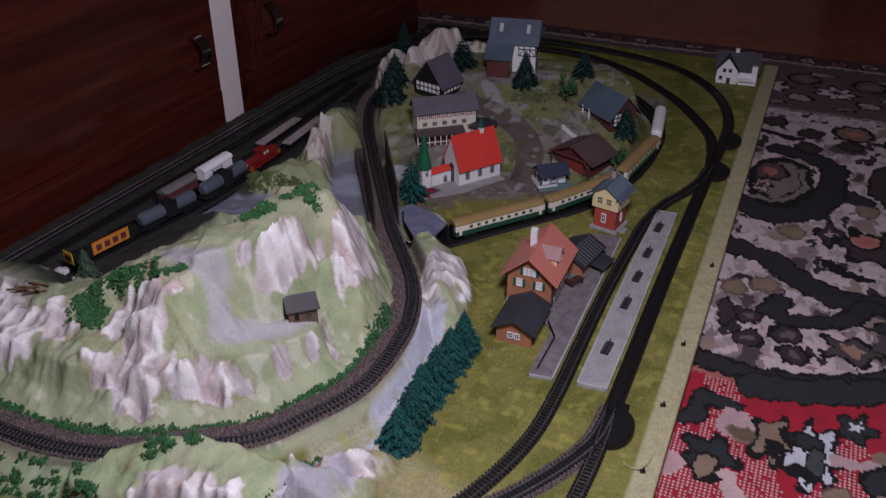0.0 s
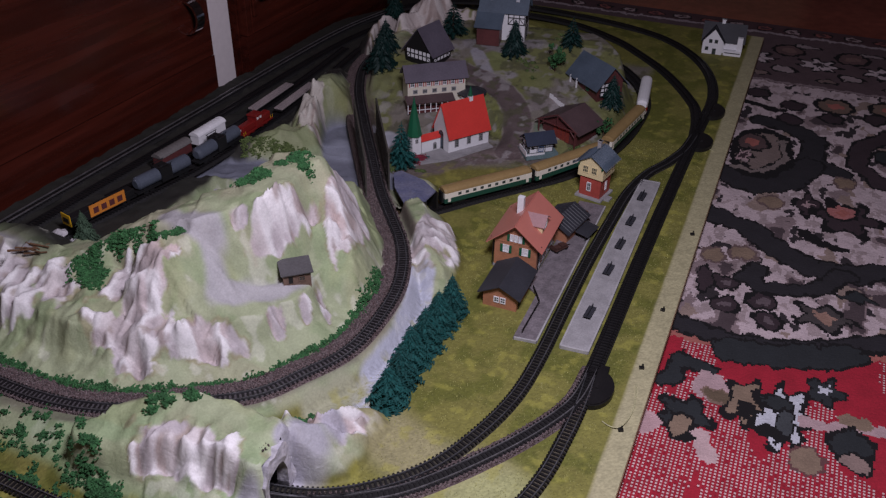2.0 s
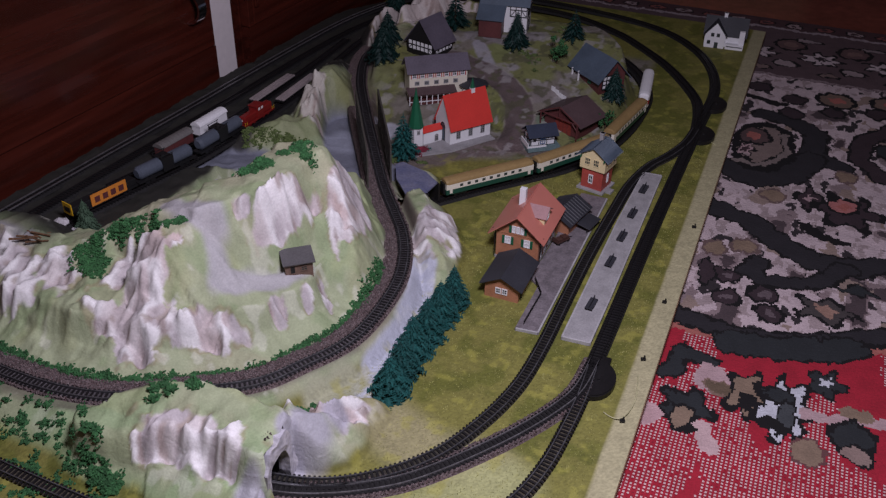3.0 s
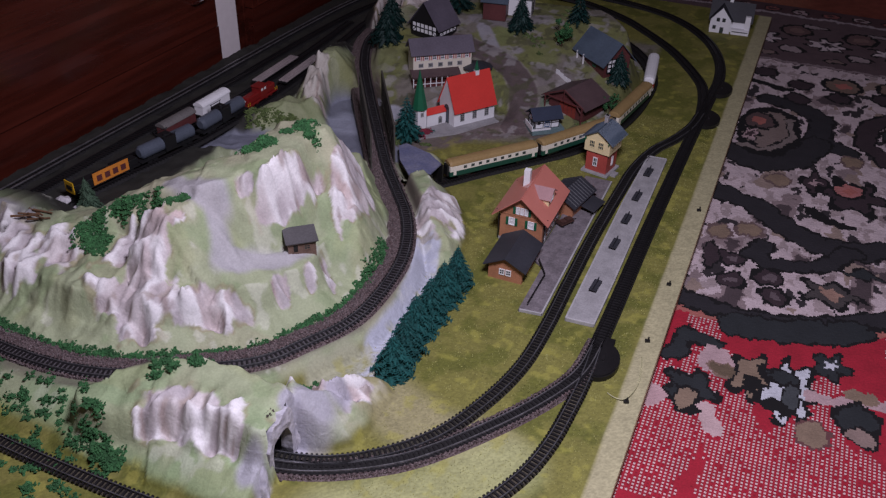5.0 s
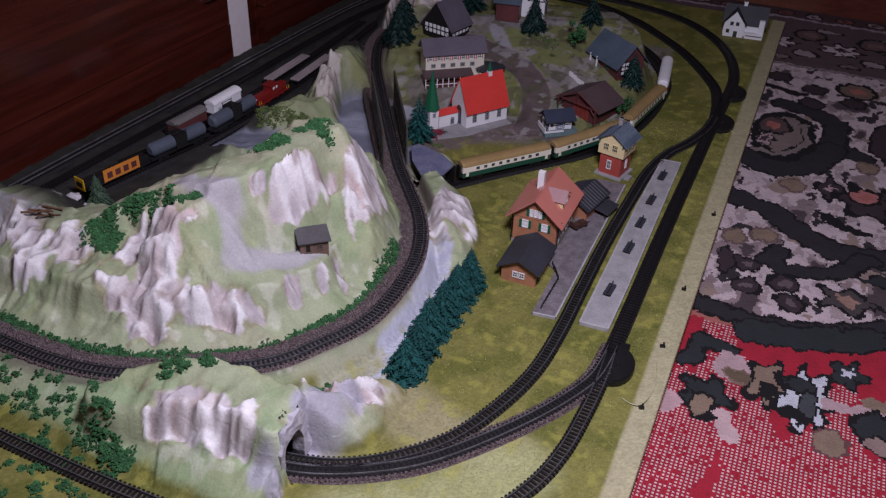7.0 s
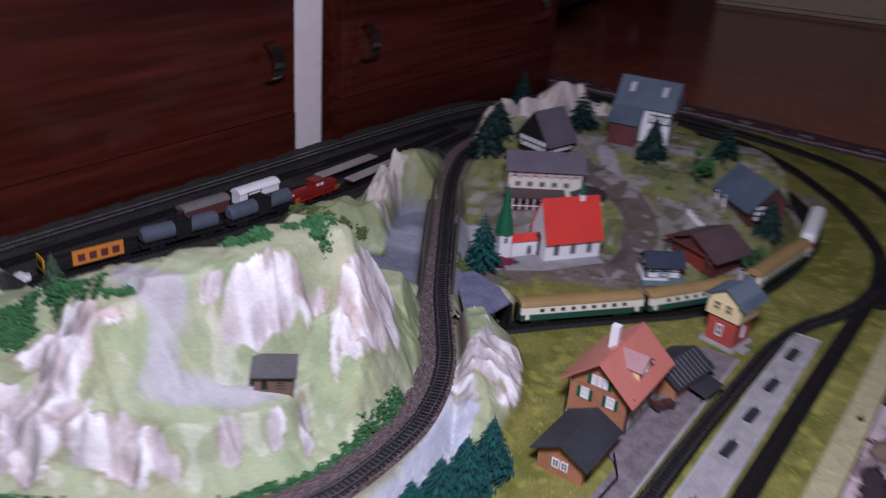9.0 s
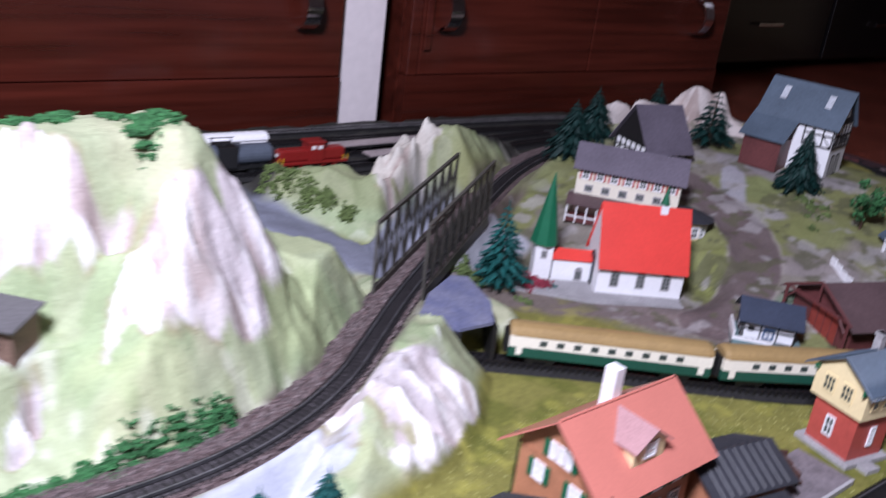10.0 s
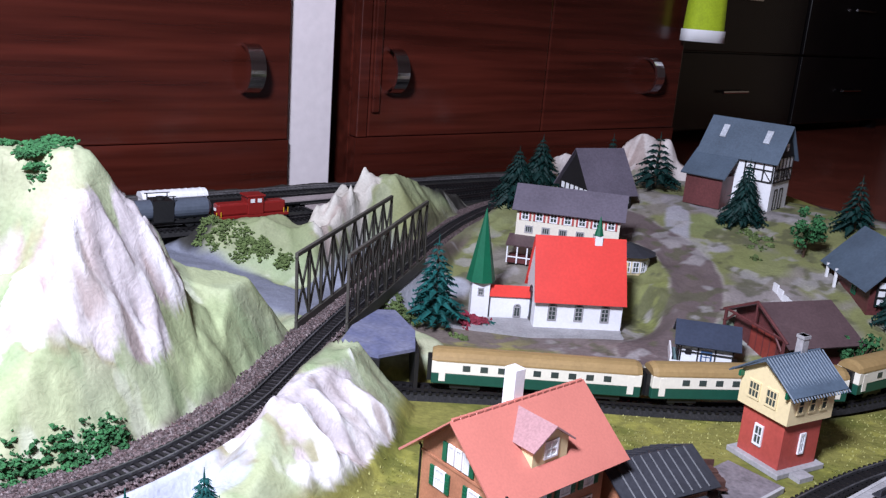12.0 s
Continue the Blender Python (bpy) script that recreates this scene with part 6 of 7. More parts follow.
window(hb, side_matrix("front", 0.034, 0.024), -0.008, 0.0, 0.006, 0.0115, PLANK, BLACKPL, (0, 0), door=True)

# ---------------------------------------------------------------- truss bridge and tunnel mouth
def truss_bridge():
    a, b = Vector(BRIDGE_A), Vector(BRIDGE_B)
    d = (b - a).length
    t = thing("truss_bridge", "dark grey steel lattice railway bridge over the river", "bridge", tuple(a), 0)
    t.matrix_world = Matrix.Translation(a) @ (b - a).to_track_quat("X", "Z").to_matrix().to_4x4()
    top, low = 0.0655, 0.0075
    for s, start in ((1, 0.0), (-1, 0.016)):
        y = 0.0185 * s
        part("top_chord", box(bmesh.new(), start, d, y - 0.0014, y + 0.0014, top - 0.0034, top, bevel=0.0003), GIRDER, t)
        part("bottom_chord", box(bmesh.new(), start, d, y - 0.0014, y + 0.0014, -0.003, low, bevel=0.0003), GIRDER, t)
        n = 9
        at = [start + (d - start) * i / n for i in range(n + 1)]
        for i, x in enumerate(at):
            w = 0.0017 if i in (0, n) else 0.0011
            part("upright", box(bmesh.new(), max(start, x - w), min(d, x + w), y - 0.0011, y + 0.0011, low, top - 0.0034), GIRDER, t)
        for x0, x1 in zip(at, at[1:]):
            for p, q in (((x0, y, low), (x1, y, top - 0.003)), ((x0, y, top - 0.003), (x1, y, low))):
                bm = bmesh.new()
                v = Vector(q) - Vector(p)
                box(bm, -v.length / 2, v.length / 2, -0.0006, 0.0006, -0.0010, 0.0010, Matrix.Translation((Vector(p) + Vector(q)) / 2) @ v.to_track_quat("X", "Z").to_matrix().to_4x4())
                part("diagonal", bm, GIRDER, t)
    part("deck", box(bmesh.new(), 0, d, -0.0170, 0.0170, -0.0050, -0.0010), GIRDER, t)
    for x in (0.006, d - 0.006):
        part("abutment", box(bmesh.new(), x - 0.008, x + 0.008, -0.020, 0.020, -0.034, -0.0052), GREYSTONE, t)


truss_bridge()


def portal_strip(bm, x0, x1, half, spring, rise, outer_fn, n=18):
    """A vault with an arched opening along x; outer_fn gives the outside height for each y."""
    rows = []
    for x in (x0, x1):
        inner, outer = [], []
        for i in range(n + 1):
            a = math.pi * i / n
            y = -half * math.cos(a)
            inner.append(bm.verts.new((x, y, spring + rise * math.sin(a))))
            yo = y * 1.42
            outer.append(bm.verts.new((x, yo, outer_fn(x, yo))))
        foot = [bm.verts.new((x, -half, 0)), bm.verts.new((x, -half * 1.42, 0)), bm.verts.new((x, half, 0)), bm.verts.new((x, half * 1.42, 0))]
        rows.append((inner, outer, foot))
    (i0, o0, f0), (i1, o1, f1) = rows
    for i in range(n):
        bm.faces.new((i0[i], i0[i + 1], o0[i + 1], o0[i]))
        bm.faces.new((i1[i], o1[i], o1[i + 1], i1[i + 1]))
        bm.faces.new((i0[i], i1[i], i1[i + 1], i0[i + 1]))
        bm.faces.new((o0[i], o0[i + 1], o1[i + 1], o1[i]))
    for (a, b, c, d), (p, q, r, w), (inn, out), (inn2, out2) in (((f0[0], f0[1], f0[2], f0[3]), (f1[0], f1[1], f1[2], f1[3]), (i0, o0), (i1, o1)),):
        bm.faces.new((a, inn[0], out[0], b)), bm.faces.new((c, d, out[-1], inn[-1]))
        bm.faces.new((p, q, out2[0], inn2[0])), bm.faces.new((r, inn2[-1], out2[-1], w))
        bm.faces.new((a, p, inn2[0], inn[0])), bm.faces.new((c, inn[-1], inn2[-1], r))
        bm.faces.new((b, out[0], out2[0], q)), bm.faces.new((d, w, out2[-1], out[-1]))
    bmesh.ops.recalc_face_normals(bm, faces=bm.faces[:])
    return bm


# flat painted roof over the middle line where it leaves the hill
SLABBLUE = mat("blue_grey_painted_plaster", (0.115, 0.125, 0.215), 0.7, vary=0.25, grain=300, patch=50, second=(0.17, 0.175, 0.25))
tc_ = thing("tunnel_roof", "blue-grey painted plaster roof over the lower track", "tunnel", (0, 0, 0))
part("slab", solid(bmesh.new(), [(-0.372, 0.222), (-0.392, 0.262), (-0.384, 0.274), (-0.338, 0.259), (-0.309, 0.236), (-0.312, 0.204), (-0.340, 0.185)], 0.0362, 0.0388), SLABBLUE, tc_)
for a, b in (((-0.340, 0.258), (-0.306, 0.236)), ((-0.330, 0.186), (-0.310, 0.204))):
    bm = bmesh.new()
    d = Vector((b[0] - a[0], b[1] - a[1], 0))
    box(bm, 0, d.length, -0.0015, 0.0015, -0.002, 0.0361, Matrix.Translation((*a, 0)) @ Matrix.Rotation(math.atan2(d.y, d.x), 4, "Z"))
    part("side_wall", bm, BLACKPL, tc_)
STONE = mat("grey_violet_plaster_rock", (0.40, 0.39, 0.45), 0.8, vary=0.3, grain=200, patch=70, bump=0.4, depth=0.002, second=(0.52, 0.50, 0.54))
tp = thing("tunnel_mouth", "rough grey plaster tunnel mouth in the rock", "tunnel", (-0.228, -0.354, 0.0))
bm = portal_strip(bmesh.new(), -0.034, -0.006, 0.0172, 0.029, 0.0215, lambda x, y: 0.0675 - 0.5 * max(0.0, x) + 0.25 * y + 0.002 * math.sin(y * 400) - 14 * max(0, abs(y) - 0.012) ** 1.5, 20)
bmesh.ops.subdivide_edges(bm, edges=bm.edges[:], cuts=2, use_grid_fill=True)
for v in bm.verts:
    k = Vector(noise.noise_vector(v.co * 70)) * 0.0022
    v.co += k
part("arch", bm, STONE, tp)
# plaster wings that flare out on both sides
for s, far in ((-1, (0.002, -0.046)), (1, (0.030, 0.052))):
    bm = bmesh.new()
    rows = []
    for i in range(9):
        f = i / 8
        x, y = -0.013 + (far[0] + 0.013) * f, s * 0.0215 + (far[1] - s * 0.0215) * f
        top = 0.050 * (1 - f) ** 0.8 + 0.006
        rows.append([bm.verts.new((x + 0.002 - 0.009 * g * g, y, top * g - 0.002)) for g in (0, 0.2, 0.4, 0.6, 0.8, 1.0)] + [bm.verts.new((x - 0.018, y, top - 0.004))] + [bm.verts.new((x - 0.018, y, -0.002))])
    for p, q in zip(rows, rows[1:]):
        for i in range(8):
            bm.faces.new((p[i], q[i], q[(i + 1) % 8], p[(i + 1) % 8]))
    bm.faces.new(rows[0][::-1]), bm.faces.new(rows[-1])
    bmesh.ops.subdivide_edges(bm, edges=bm.edges[:], cuts=1, use_grid_fill=True)
    bmesh.ops.recalc_face_normals(bm, faces=bm.faces[:])
    for v in bm.verts:
        v.co += Vector(noise.noise_vector(v.co * 70 + Vector((s, 0, 0)))) * 0.0030
    part("wing", bm, STONE, tp, smooth=True)
gr = random.Random(19)
verts_, faces_ = [], []
for _ in range(260):
    a, q = gr.uniform(0.15, 2.9), gr.uniform(0.0, 0.016)
    y, z = math.cos(a) * (0.010 + 0.5 * q), 0.058 + q * abs(math.sin(a))
    x, r, n = -0.010 - 0.5 * q + gr.uniform(-0.006, 0.002), gr.uniform(0.0008, 0.0017), len(verts_)
    verts_.extend([(x + r, y, z), (x, y + r, z), (x - r, y, z), (x, y - r, z), (x, y, z + r), (x, y, z - r)])
    for k in range(4):
        faces_.append((n + k, n + (k + 1) % 4, n + 4))
        faces_.append((n + (k + 1) % 4, n + k, n + 5))
rme_ = bpy.data.meshes.new("rubble")
rme_.from_pydata(verts_, [], faces_)
rme_.materials.append(mat("brown_rubble", (0.14, 0.10, 0.10), 0.85, vary=0.5, grain=900, patch=400, island=0.7))
rub = new("rubble", rme_)
rub.parent = tp
tagged(rub, kind="stuff")
bm = portal_strip(bmesh.new(), -0.100, -0.0195, 0.0165, 0.015, 0.016, lambda x, y: 0.034 - 12 * max(0, abs(y) - 0.015) ** 1.5, 12)
part("vault", bm, BLACKPL, tp)
bm = box(bmesh.new(), -0.104, -0.1001, -0.022, 0.022, 0, 0.030)
part("dark_end", bm, BLACKPL, tp)

# ---------------------------------------------------------------- rolling stock
CREAMCOACH = mat("cream_coach_side", (0.78, 0.74, 0.63), 0.35, vary=0.06)
GOLD = mat("ochre_coach_roof", (0.31, 0.21, 0.090), 0.45, vary=0.12, patch=60)
COACHGREEN = mat("dark_green_skirt", (0.015, 0.075, 0.05), 0.4, vary=0.1)
UNDER = mat("black_underframe", (0.012, 0.012, 0.013), 0.5)
CRIMSON = mat("crimson_stripe", (0.45, 0.012, 0.03), 0.35, vary=0.08)
TANKGREY = mat("blue_grey_tank", (0.085, 0.10, 0.13), 0.35, vary=0.15)
LOCORED = mat("red_engine_paint", (0.20, 0.014, 0.013), 0.35, vary=0.12)
YELLOW = mat("yellow_board", (0.65, 0.38, 0.02), 0.45, vary=0.1)
GREYROOF = mat("grey_wagon_roof", (0.16, 0.15, 0.145), 0.5, vary=0.15)
DECKWOOD = mat("pale_grey_planks", (0.33, 0.28, 0.28), 0.65, vary=0.25)
RAILTOP = 0.0046
COACHTALL = 1.22


def wheels(t, xs, r=0.0042):
    for x in xs:
        bm = bmesh.new()
        for y in (-0.0048, 0.0048):
            rod(bm, (x, y - 0.0008, r), (x, y + 0.0008, r), r, n=14)
        rod(bm, (x, -0.0048, r), (x, 0.0048, r), 0.0007, n=6)
        part("wheelset", bm, UNDER, t)


def body_section(w, h0, h1, roof_h, n=7):
    """Cross-section of a coach: (y, z) from the left sill over the roof to the right sill."""
    pts = [(-w, h0), (-w, h1)]
    pts += [(-w * math.cos(math.pi * i / n), h1 + roof_h * math.sin(math.pi * i / n)) for i in range(1, n)]
    return pts + [(w, h1), (w, h0)]


def sweep(bm, section, xs):
    """Closed body: the section scaled at each x by (x, width, height)."""
    rows = [[bm.verts.new((x, y * sw, z0 + (z - z0) * sh)) for y, z in section for z0 in (section[0][1],)] for x, sw, sh in xs]
    n = len(section)
    for p, q in zip(rows, rows[1:]):
        for i in range(n):
            j = (i + 1) % n
            bm.faces.new((p[i], p[j], q[j], q[i]))
    bm.faces.new(rows[0][::-1]), bm.faces.new(rows[-1])
    bmesh.ops.recalc_face_normals(bm, faces=bm.faces[:])
    return bm


def path_pose(line, s, length):
    """Where a vehicle of that length stands when its middle is s metres along a line."""
    p = spline(line, 0.002)
    k = int(length * 0.35 / 0.002)
    i = int(s / 0.002)
    a, b = p[max(i - k, 0)], p[min(i + k, len(p) - 1)]
    return (a[0] + b[0]) / 2, (a[1] + b[1]) / 2, (a[2] + b[2]) / 2 + RAILTOP, math.degrees(math.atan2(b[1] - a[1], b[0] - a[0]))


def coach(label, line, s):
    ln = 0.158
    x, y, z, h = path_pose(line, s, ln)
    t = thing("passenger_coach", label, "coach", (x, y, z), h, group="coaches of the express train")
    t.matrix_world = t.matrix_world @ Matrix.Diagonal((1.0, 1.10, COACHTALL, 1))
    a = ln / 2
    part("skirt", box(bmesh.new(), -a, a, -0.0092, 0.0092, 0.0055, 0.0125, bevel=0.0006), COACHGREEN, t)
    part("side", box(bmesh.new(), -a, a, -0.0095, 0.0095, 0.0125, 0.0205, bevel=0.0004), CREAMCOACH, t)
    part("roof", sweep(bmesh.new(), body_section(0.0097, 0.0203, 0.0212, 0.0052), [(-a, 0.92, 0.8), (-a + 0.004, 1, 1), (a - 0.004, 1, 1), (a, 0.92, 0.8)]), GOLD, t, smooth=False)
    for sd in (-1, 1):
        for i in range(9):
            u = -a + 0.026 + (ln - 0.052) * i / 8
            bm = box(bmesh.new(), u - 0.0028, u + 0.0028, sd * 0.0094 - 0.0004, sd * 0.0094 + 0.0004, 0.0148, 0.0185)
            part("window", bm, PANE, t)
        for u in (-a + 0.008, a - 0.008):
            part("door", box(bmesh.new(), u - 0.0024, u + 0.0024, sd * 0.0094 - 0.0003, sd * 0.0094 + 0.0004, 0.0075, 0.0192), CREAMCOACH, t)
    for u in (-a + 0.026, a - 0.026):
        part("bogie", box(bmesh.new(), u - 0.0115, u + 0.0115, -0.0068, 0.0068, 0.0022, 0.0056), UNDER, t)
        wheels(t, (u - 0.0075, u + 0.0075))
    for u in (-a - 0.001, a + 0.001):
        part("gangway", box(bmesh.new(), u - 0.0022, u + 0.0022, -0.0052, 0.0052, 0.006, 0.0205), UNDER, t)
    return t


def engine(line, s):
    ln = 0.128
    x, y, z, h = path_pose(line, s, ln)
    t = thing("diesel_engine", "white and crimson streamlined diesel engine", "locomotive", (x, y, z), h)
    t.matrix_world = t.matrix_world @ Matrix.Diagonal((1.0, 1.10, COACHTALL, 1))
    a = ln / 2
    ends = lambda: [(-a, 0.70, 0.72), (-a + 0.004, 0.90, 0.93), (-a + 0.012, 1, 1), (a - 0.012, 1, 1), (a - 0.004, 0.90, 0.93), (a, 0.70, 0.72)]
    part("lower_body", sweep(bmesh.new(), [(-0.0092, 0.004), (-0.0092, 0.0085), (0.0092, 0.0085), (0.0092, 0.004)], [(x_, w, 1) for x_, w, q in ends()]), WHITEPL, t)
    part("stripe", sweep(bmesh.new(), [(-0.0095, 0.0086), (-0.0095, 0.0150), (0.0095, 0.0150), (0.0095, 0.0086)], [(x_, w, 1) for x_, w, q in ends()]), CRIMSON, t, "crimson side band")
    part("upper_body", sweep(bmesh.new(), body_section(0.0096, 0.0151, 0.0208, 0.0052), ends()), WHITEPL, t)
    for sd in (-1, 1):
        part("windscreen", box(bmesh.new(), sd * (a - 0.0085) - 0.002, sd * (a - 0.0085) + 0.002, -0.0062, 0.0062, 0.0182, 0.0222), PANE, t)
        for i in range(5):
            u = -0.036 + 0.018 * i
            part("grille", box(bmesh.new(), u - 0.003, u + 0.003, sd * 0.0094 - 0.0004, sd * 0.0094 + 0.0004, 0.0165, 0.0195), GREYSTONE, t)
    for u in (-0.036, 0.036):
        part("bogie", box(bmesh.new(), u - 0.015, u + 0.015, -0.0066, 0.0066, 0.0018, 0.0045), UNDER, t)
        wheels(t, (u - 0.010, u, u + 0.010))
    return t


mid = spline(MIDDLE, 0.002)


def along_middle(x, y):
    return float(np.argmin(np.hypot(mid[:, 0] - x, mid[:, 1] - y)) * 0.002)


s_join = along_middle(-0.1995, 0.372)
for k, where in ((-1, "at the train's end"), (1, "in the train's middle"), (3, "behind the engine")):
    coach("cream and green coach with ochre roof " + where, MIDDLE, s_join + 0.082 * k)
engine(MIDDLE, s_join + 0.328 + 0.070)


def at_yard(line, y, ln):
    p = spline(line, 0.002)
    return path_pose(line, float(np.argmin(np.abs(p[:, 1] - y)) * 0.002), ln)


def tank_wagon(y):
    x, yy, z, h = at_yard(YARD_A, y, 0.08)
    t = thing("tank_wagon", "blue-grey tank wagon with a black walkway frame", "wagon", (x, yy, z), h, group="tank wagons in the yard")
    t.matrix_world = t.matrix_world @ Matrix.Diagonal((1.27, 1.18, 1.18, 1))
    a = 0.043
    part("underframe", box(bmesh.new(), -a, a, -0.0075, 0.0075, 0.0048, 0.0068), UNDER, t)
    bm = bmesh.new()
    for x0, x1, r0, r1 in ((-a + 0.003, -a + 0.006, 0.0055, 0.0088), (-a + 0.006, a - 0.006, 0.0088, 0.0088), (a - 0.006, a - 0.003, 0.0088, 0.0055)):
        rod(bm, (x0, 0, 0.0160), (x1, 0, 0.0160), r0, r1, 20)
    part("tank", bm, TANKGREY, t, smooth=False)
    part("dome", rod(bmesh.new(), (0, 0, 0.0240), (0, 0, 0.0272), 0.0036, 0.0034, 14), UNDER, t)
    part("walkway", box(bmesh.new(), -0.008, 0.008, -0.0098, 0.0098, 0.0068, 0.0250), UNDER, t)
    for sd in (-1, 1):
        part("handrail", rod(bmesh.new(), (-0.010, sd * 0.0085, 0.0285), (0.010, sd * 0.0085, 0.0285), 0.0005, n=5), UNDER, t)
        for u in (-0.008, 0.008):
            part("stanchion", rod(bmesh.new(), (u, sd * 0.0085, 0.025), (u, sd * 0.0085, 0.0285), 0.0005, n=5), UNDER, t)
    wheels(t, (-0.030, -0.022, 0.022, 0.030))
    return t


for y in (0.079, 0.196):
    tank_wagon(y)


def switcher():
    x, y, z, h = at_yard(YARD_A, 0.292, 0.08)
    t = thing("red_shunter", "red shunting engine with a cab in the middle", "locomotive", (x, y, z), h)
    part("frame", box(bmesh.new(), -0.042, 0.042, -0.0085, 0.0085, 0.0050, 0.0082, bevel=0.0006), LOCORED, t)
    for x0, x1 in ((-0.039, -0.004), (0.010, 0.039)):
        part("hood", box(bmesh.new(), x0, x1, -0.0066, 0.0066, 0.0082, 0.0212, bevel=0.0022), LOCORED, t)
    part("cab", box(bmesh.new(), -0.006, 0.012, -0.0088, 0.0088, 0.0082, 0.0270, bevel=0.0006), LOCORED, t)
    part("cab_roof", box(bmesh.new(), -0.008, 0.014, -0.0095, 0.0095, 0.0270, 0.0292, bevel=0.0008), LOCORED, t)
    for sd in (-1, 1):
        for u in (-0.001, 0.007):
            part("window", box(bmesh.new(), u - 0.0024, u + 0.0024, sd * 0.0088 - 0.0003, sd * 0.0088 + 0.0003, 0.0212, 0.0252), LITPANE, t)
        for u in (-0.041, -0.036, 0.036, 0.041):
            part("handrail", rod(bmesh.new(), (u, sd * 0.0082, 0.008), (u, sd * 0.0082, 0.0135), 0.0005, n=5), YELLOW, t)
        for u in (-0.026, -0.013, 0.013, 0.026):
            part("axle_guard", box(bmesh.new(), u - 0.003, u + 0.003, sd * 0.0062 - 0.0005, sd * 0.0062 + 0.0005, 0.0022, 0.0052), LOCORED, t)
    part("headlight", box(bmesh.new(), -0.0405, -0.0390, -0.0018, 0.0018, 0.0140, 0.0165), LITPANE, t)
    wheels(t, (-0.026, -0.013, 0.013, 0.026))


switcher()


def covered_wagon(y, roof, side, label):
    x, yy, z, h = at_yard(YARD_B, y, 0.07)
    t = thing("covered_wagon", label, "wagon", (x, yy, z), h, group="wagons in the yard")
    a = 0.034
    part("underframe", box(bmesh.new(), -a, a, -0.0075, 0.0075, 0.0048, 0.0068), UNDER, t)
    part("body", box(bmesh.new(), -a, a, -0.0088, 0.0088, 0.0068, 0.0228, bevel=0.0005), side, t)
    part("roof", sweep(bmesh.new(), body_section(0.0102, 0.0222, 0.0230, 0.0058), [(-a - 0.001, 1, 1), (a + 0.001, 1, 1)]), roof, t)
    for i in range(9):
        u = -a + 2 * a * (i + 0.5) / 9
        part("roof_rib", sweep(bmesh.new(), body_section(0.0104, 0.0222, 0.0232, 0.0060), [(u - 0.0006, 1, 1), (u + 0.0006, 1, 1)]), roof, t)
    for sd in (-1, 1):
        part("sliding_door", box(bmesh.new(), -0.009, 0.009, sd * 0.0089 - 0.0004, sd * 0.0089 + 0.0006, 0.0075, 0.0220), side, t)
    wheels(t, (-0.020, 0.020))


covered_wagon(0.226, WHITEPL, WHITEPL, "white refrigerator wagon with a rounded roof")
covered_wagon(0.140, GREYROOF, MAROON, "maroon wagon with a ribbed grey roof")


def flat_wagon(y):
    x, yy, z, h = at_yard(YARD_A, y, 0.11)
    t = thing("board_wagon", "black wagon carrying yellow and orange advertising boards", "wagon", (x, yy, z), h)
    a = 0.056
    part("underframe", box(bmesh.new(), -a, a, -0.0085, 0.0085, 0.0048, 0.0075), UNDER, t)
    part("load", box(bmesh.new(), -a + 0.002, a - 0.002, -0.0070, 0.0078, 0.0075, 0.018, bevel=0.0006), UNDER, t)
    sign = part("sign_board", box(bmesh.new(), -0.024, 0.036, -0.0092, -0.0080, 0.0070, 0.0250), mat("orange_board", (0.62, 0.22, 0.035), 0.5, vary=0.15), t, "orange-yellow board with dark bars of writing")
    for i in range(4):
        u = -0.014 + 0.0135 * i
        part("writing_bar", box(bmesh.new(), u - 0.0042, u + 0.0042, -0.0097, -0.0091, 0.0110, 0.0200), MAROON, sign)
    end = part("end_board", box(bmesh.new(), -a - 0.0008, -a + 0.0006, -0.0098, 0.0098, 0.0076, 0.0250), YELLOW, t, "yellow end board with a black panel")
    part("end_panel", box(bmesh.new(), -a - 0.0014, -a - 0.0007, -0.0066, 0.0056, 0.0125, 0.0195), UNDER, end)
    wheels(t, (-0.042, -0.034, 0.034, 0.042))


flat_wagon(-0.030)


def plank_wagons():
    for line, y in ((YARD_A, 0.425), (YARD_B, 0.405)):
        x, yy, z, h = at_yard(line, y, 0.12)
        t = thing("plank_wagon", "flat wagon loaded with pale grey planks", "wagon", (x, yy, z), h, group="plank wagons in the yard")
        a = 0.064
        part("underframe", box(bmesh.new(), -a, a, -0.0085, 0.0085, 0.0048, 0.0070), UNDER, t)
        for q in (-0.006, 0.0, 0.006):
            part("plank", box(bmesh.new(), -a + 0.002, a - 0.002, q - 0.0025, q + 0.0025, 0.0070, 0.0092, bevel=0.0004), DECKWOOD, t)
        wheels(t, (-0.046, -0.036, 0.036, 0.046))


plank_wagons()

# ---------------------------------------------------------------- turnout motors, posts and wire
def motor(x, y, turn, label="black half-round turnout motor beside the track"):
    t = thing("turnout_motor", label, "switch motor", (x, y, 0.0), turn, group="turnout motors")
    n = 14
    ring = [(0.034 * math.cos(math.pi * i / n), 0.025 * math.sin(math.pi * i / n)) for i in range(n + 1)]
    bm = solid(bmesh.new(), ring, 0.0004, 0.0085)
    bmesh.ops.bevel(bm, geom=[e for e in bm.edges if all(v.co.z > 0.008 for v in e.verts)], offset=0.0015, segments=2, affect="EDGES")
    part("cover", bm, SLEEPER, t)
    part("lever", box(bmesh.new(), -0.004, 0.004, 0.004, 0.007, 0.0085, 0.0105), SLEEPER, t)
    return t


m0 = motor(0.020, -0.066, -88)
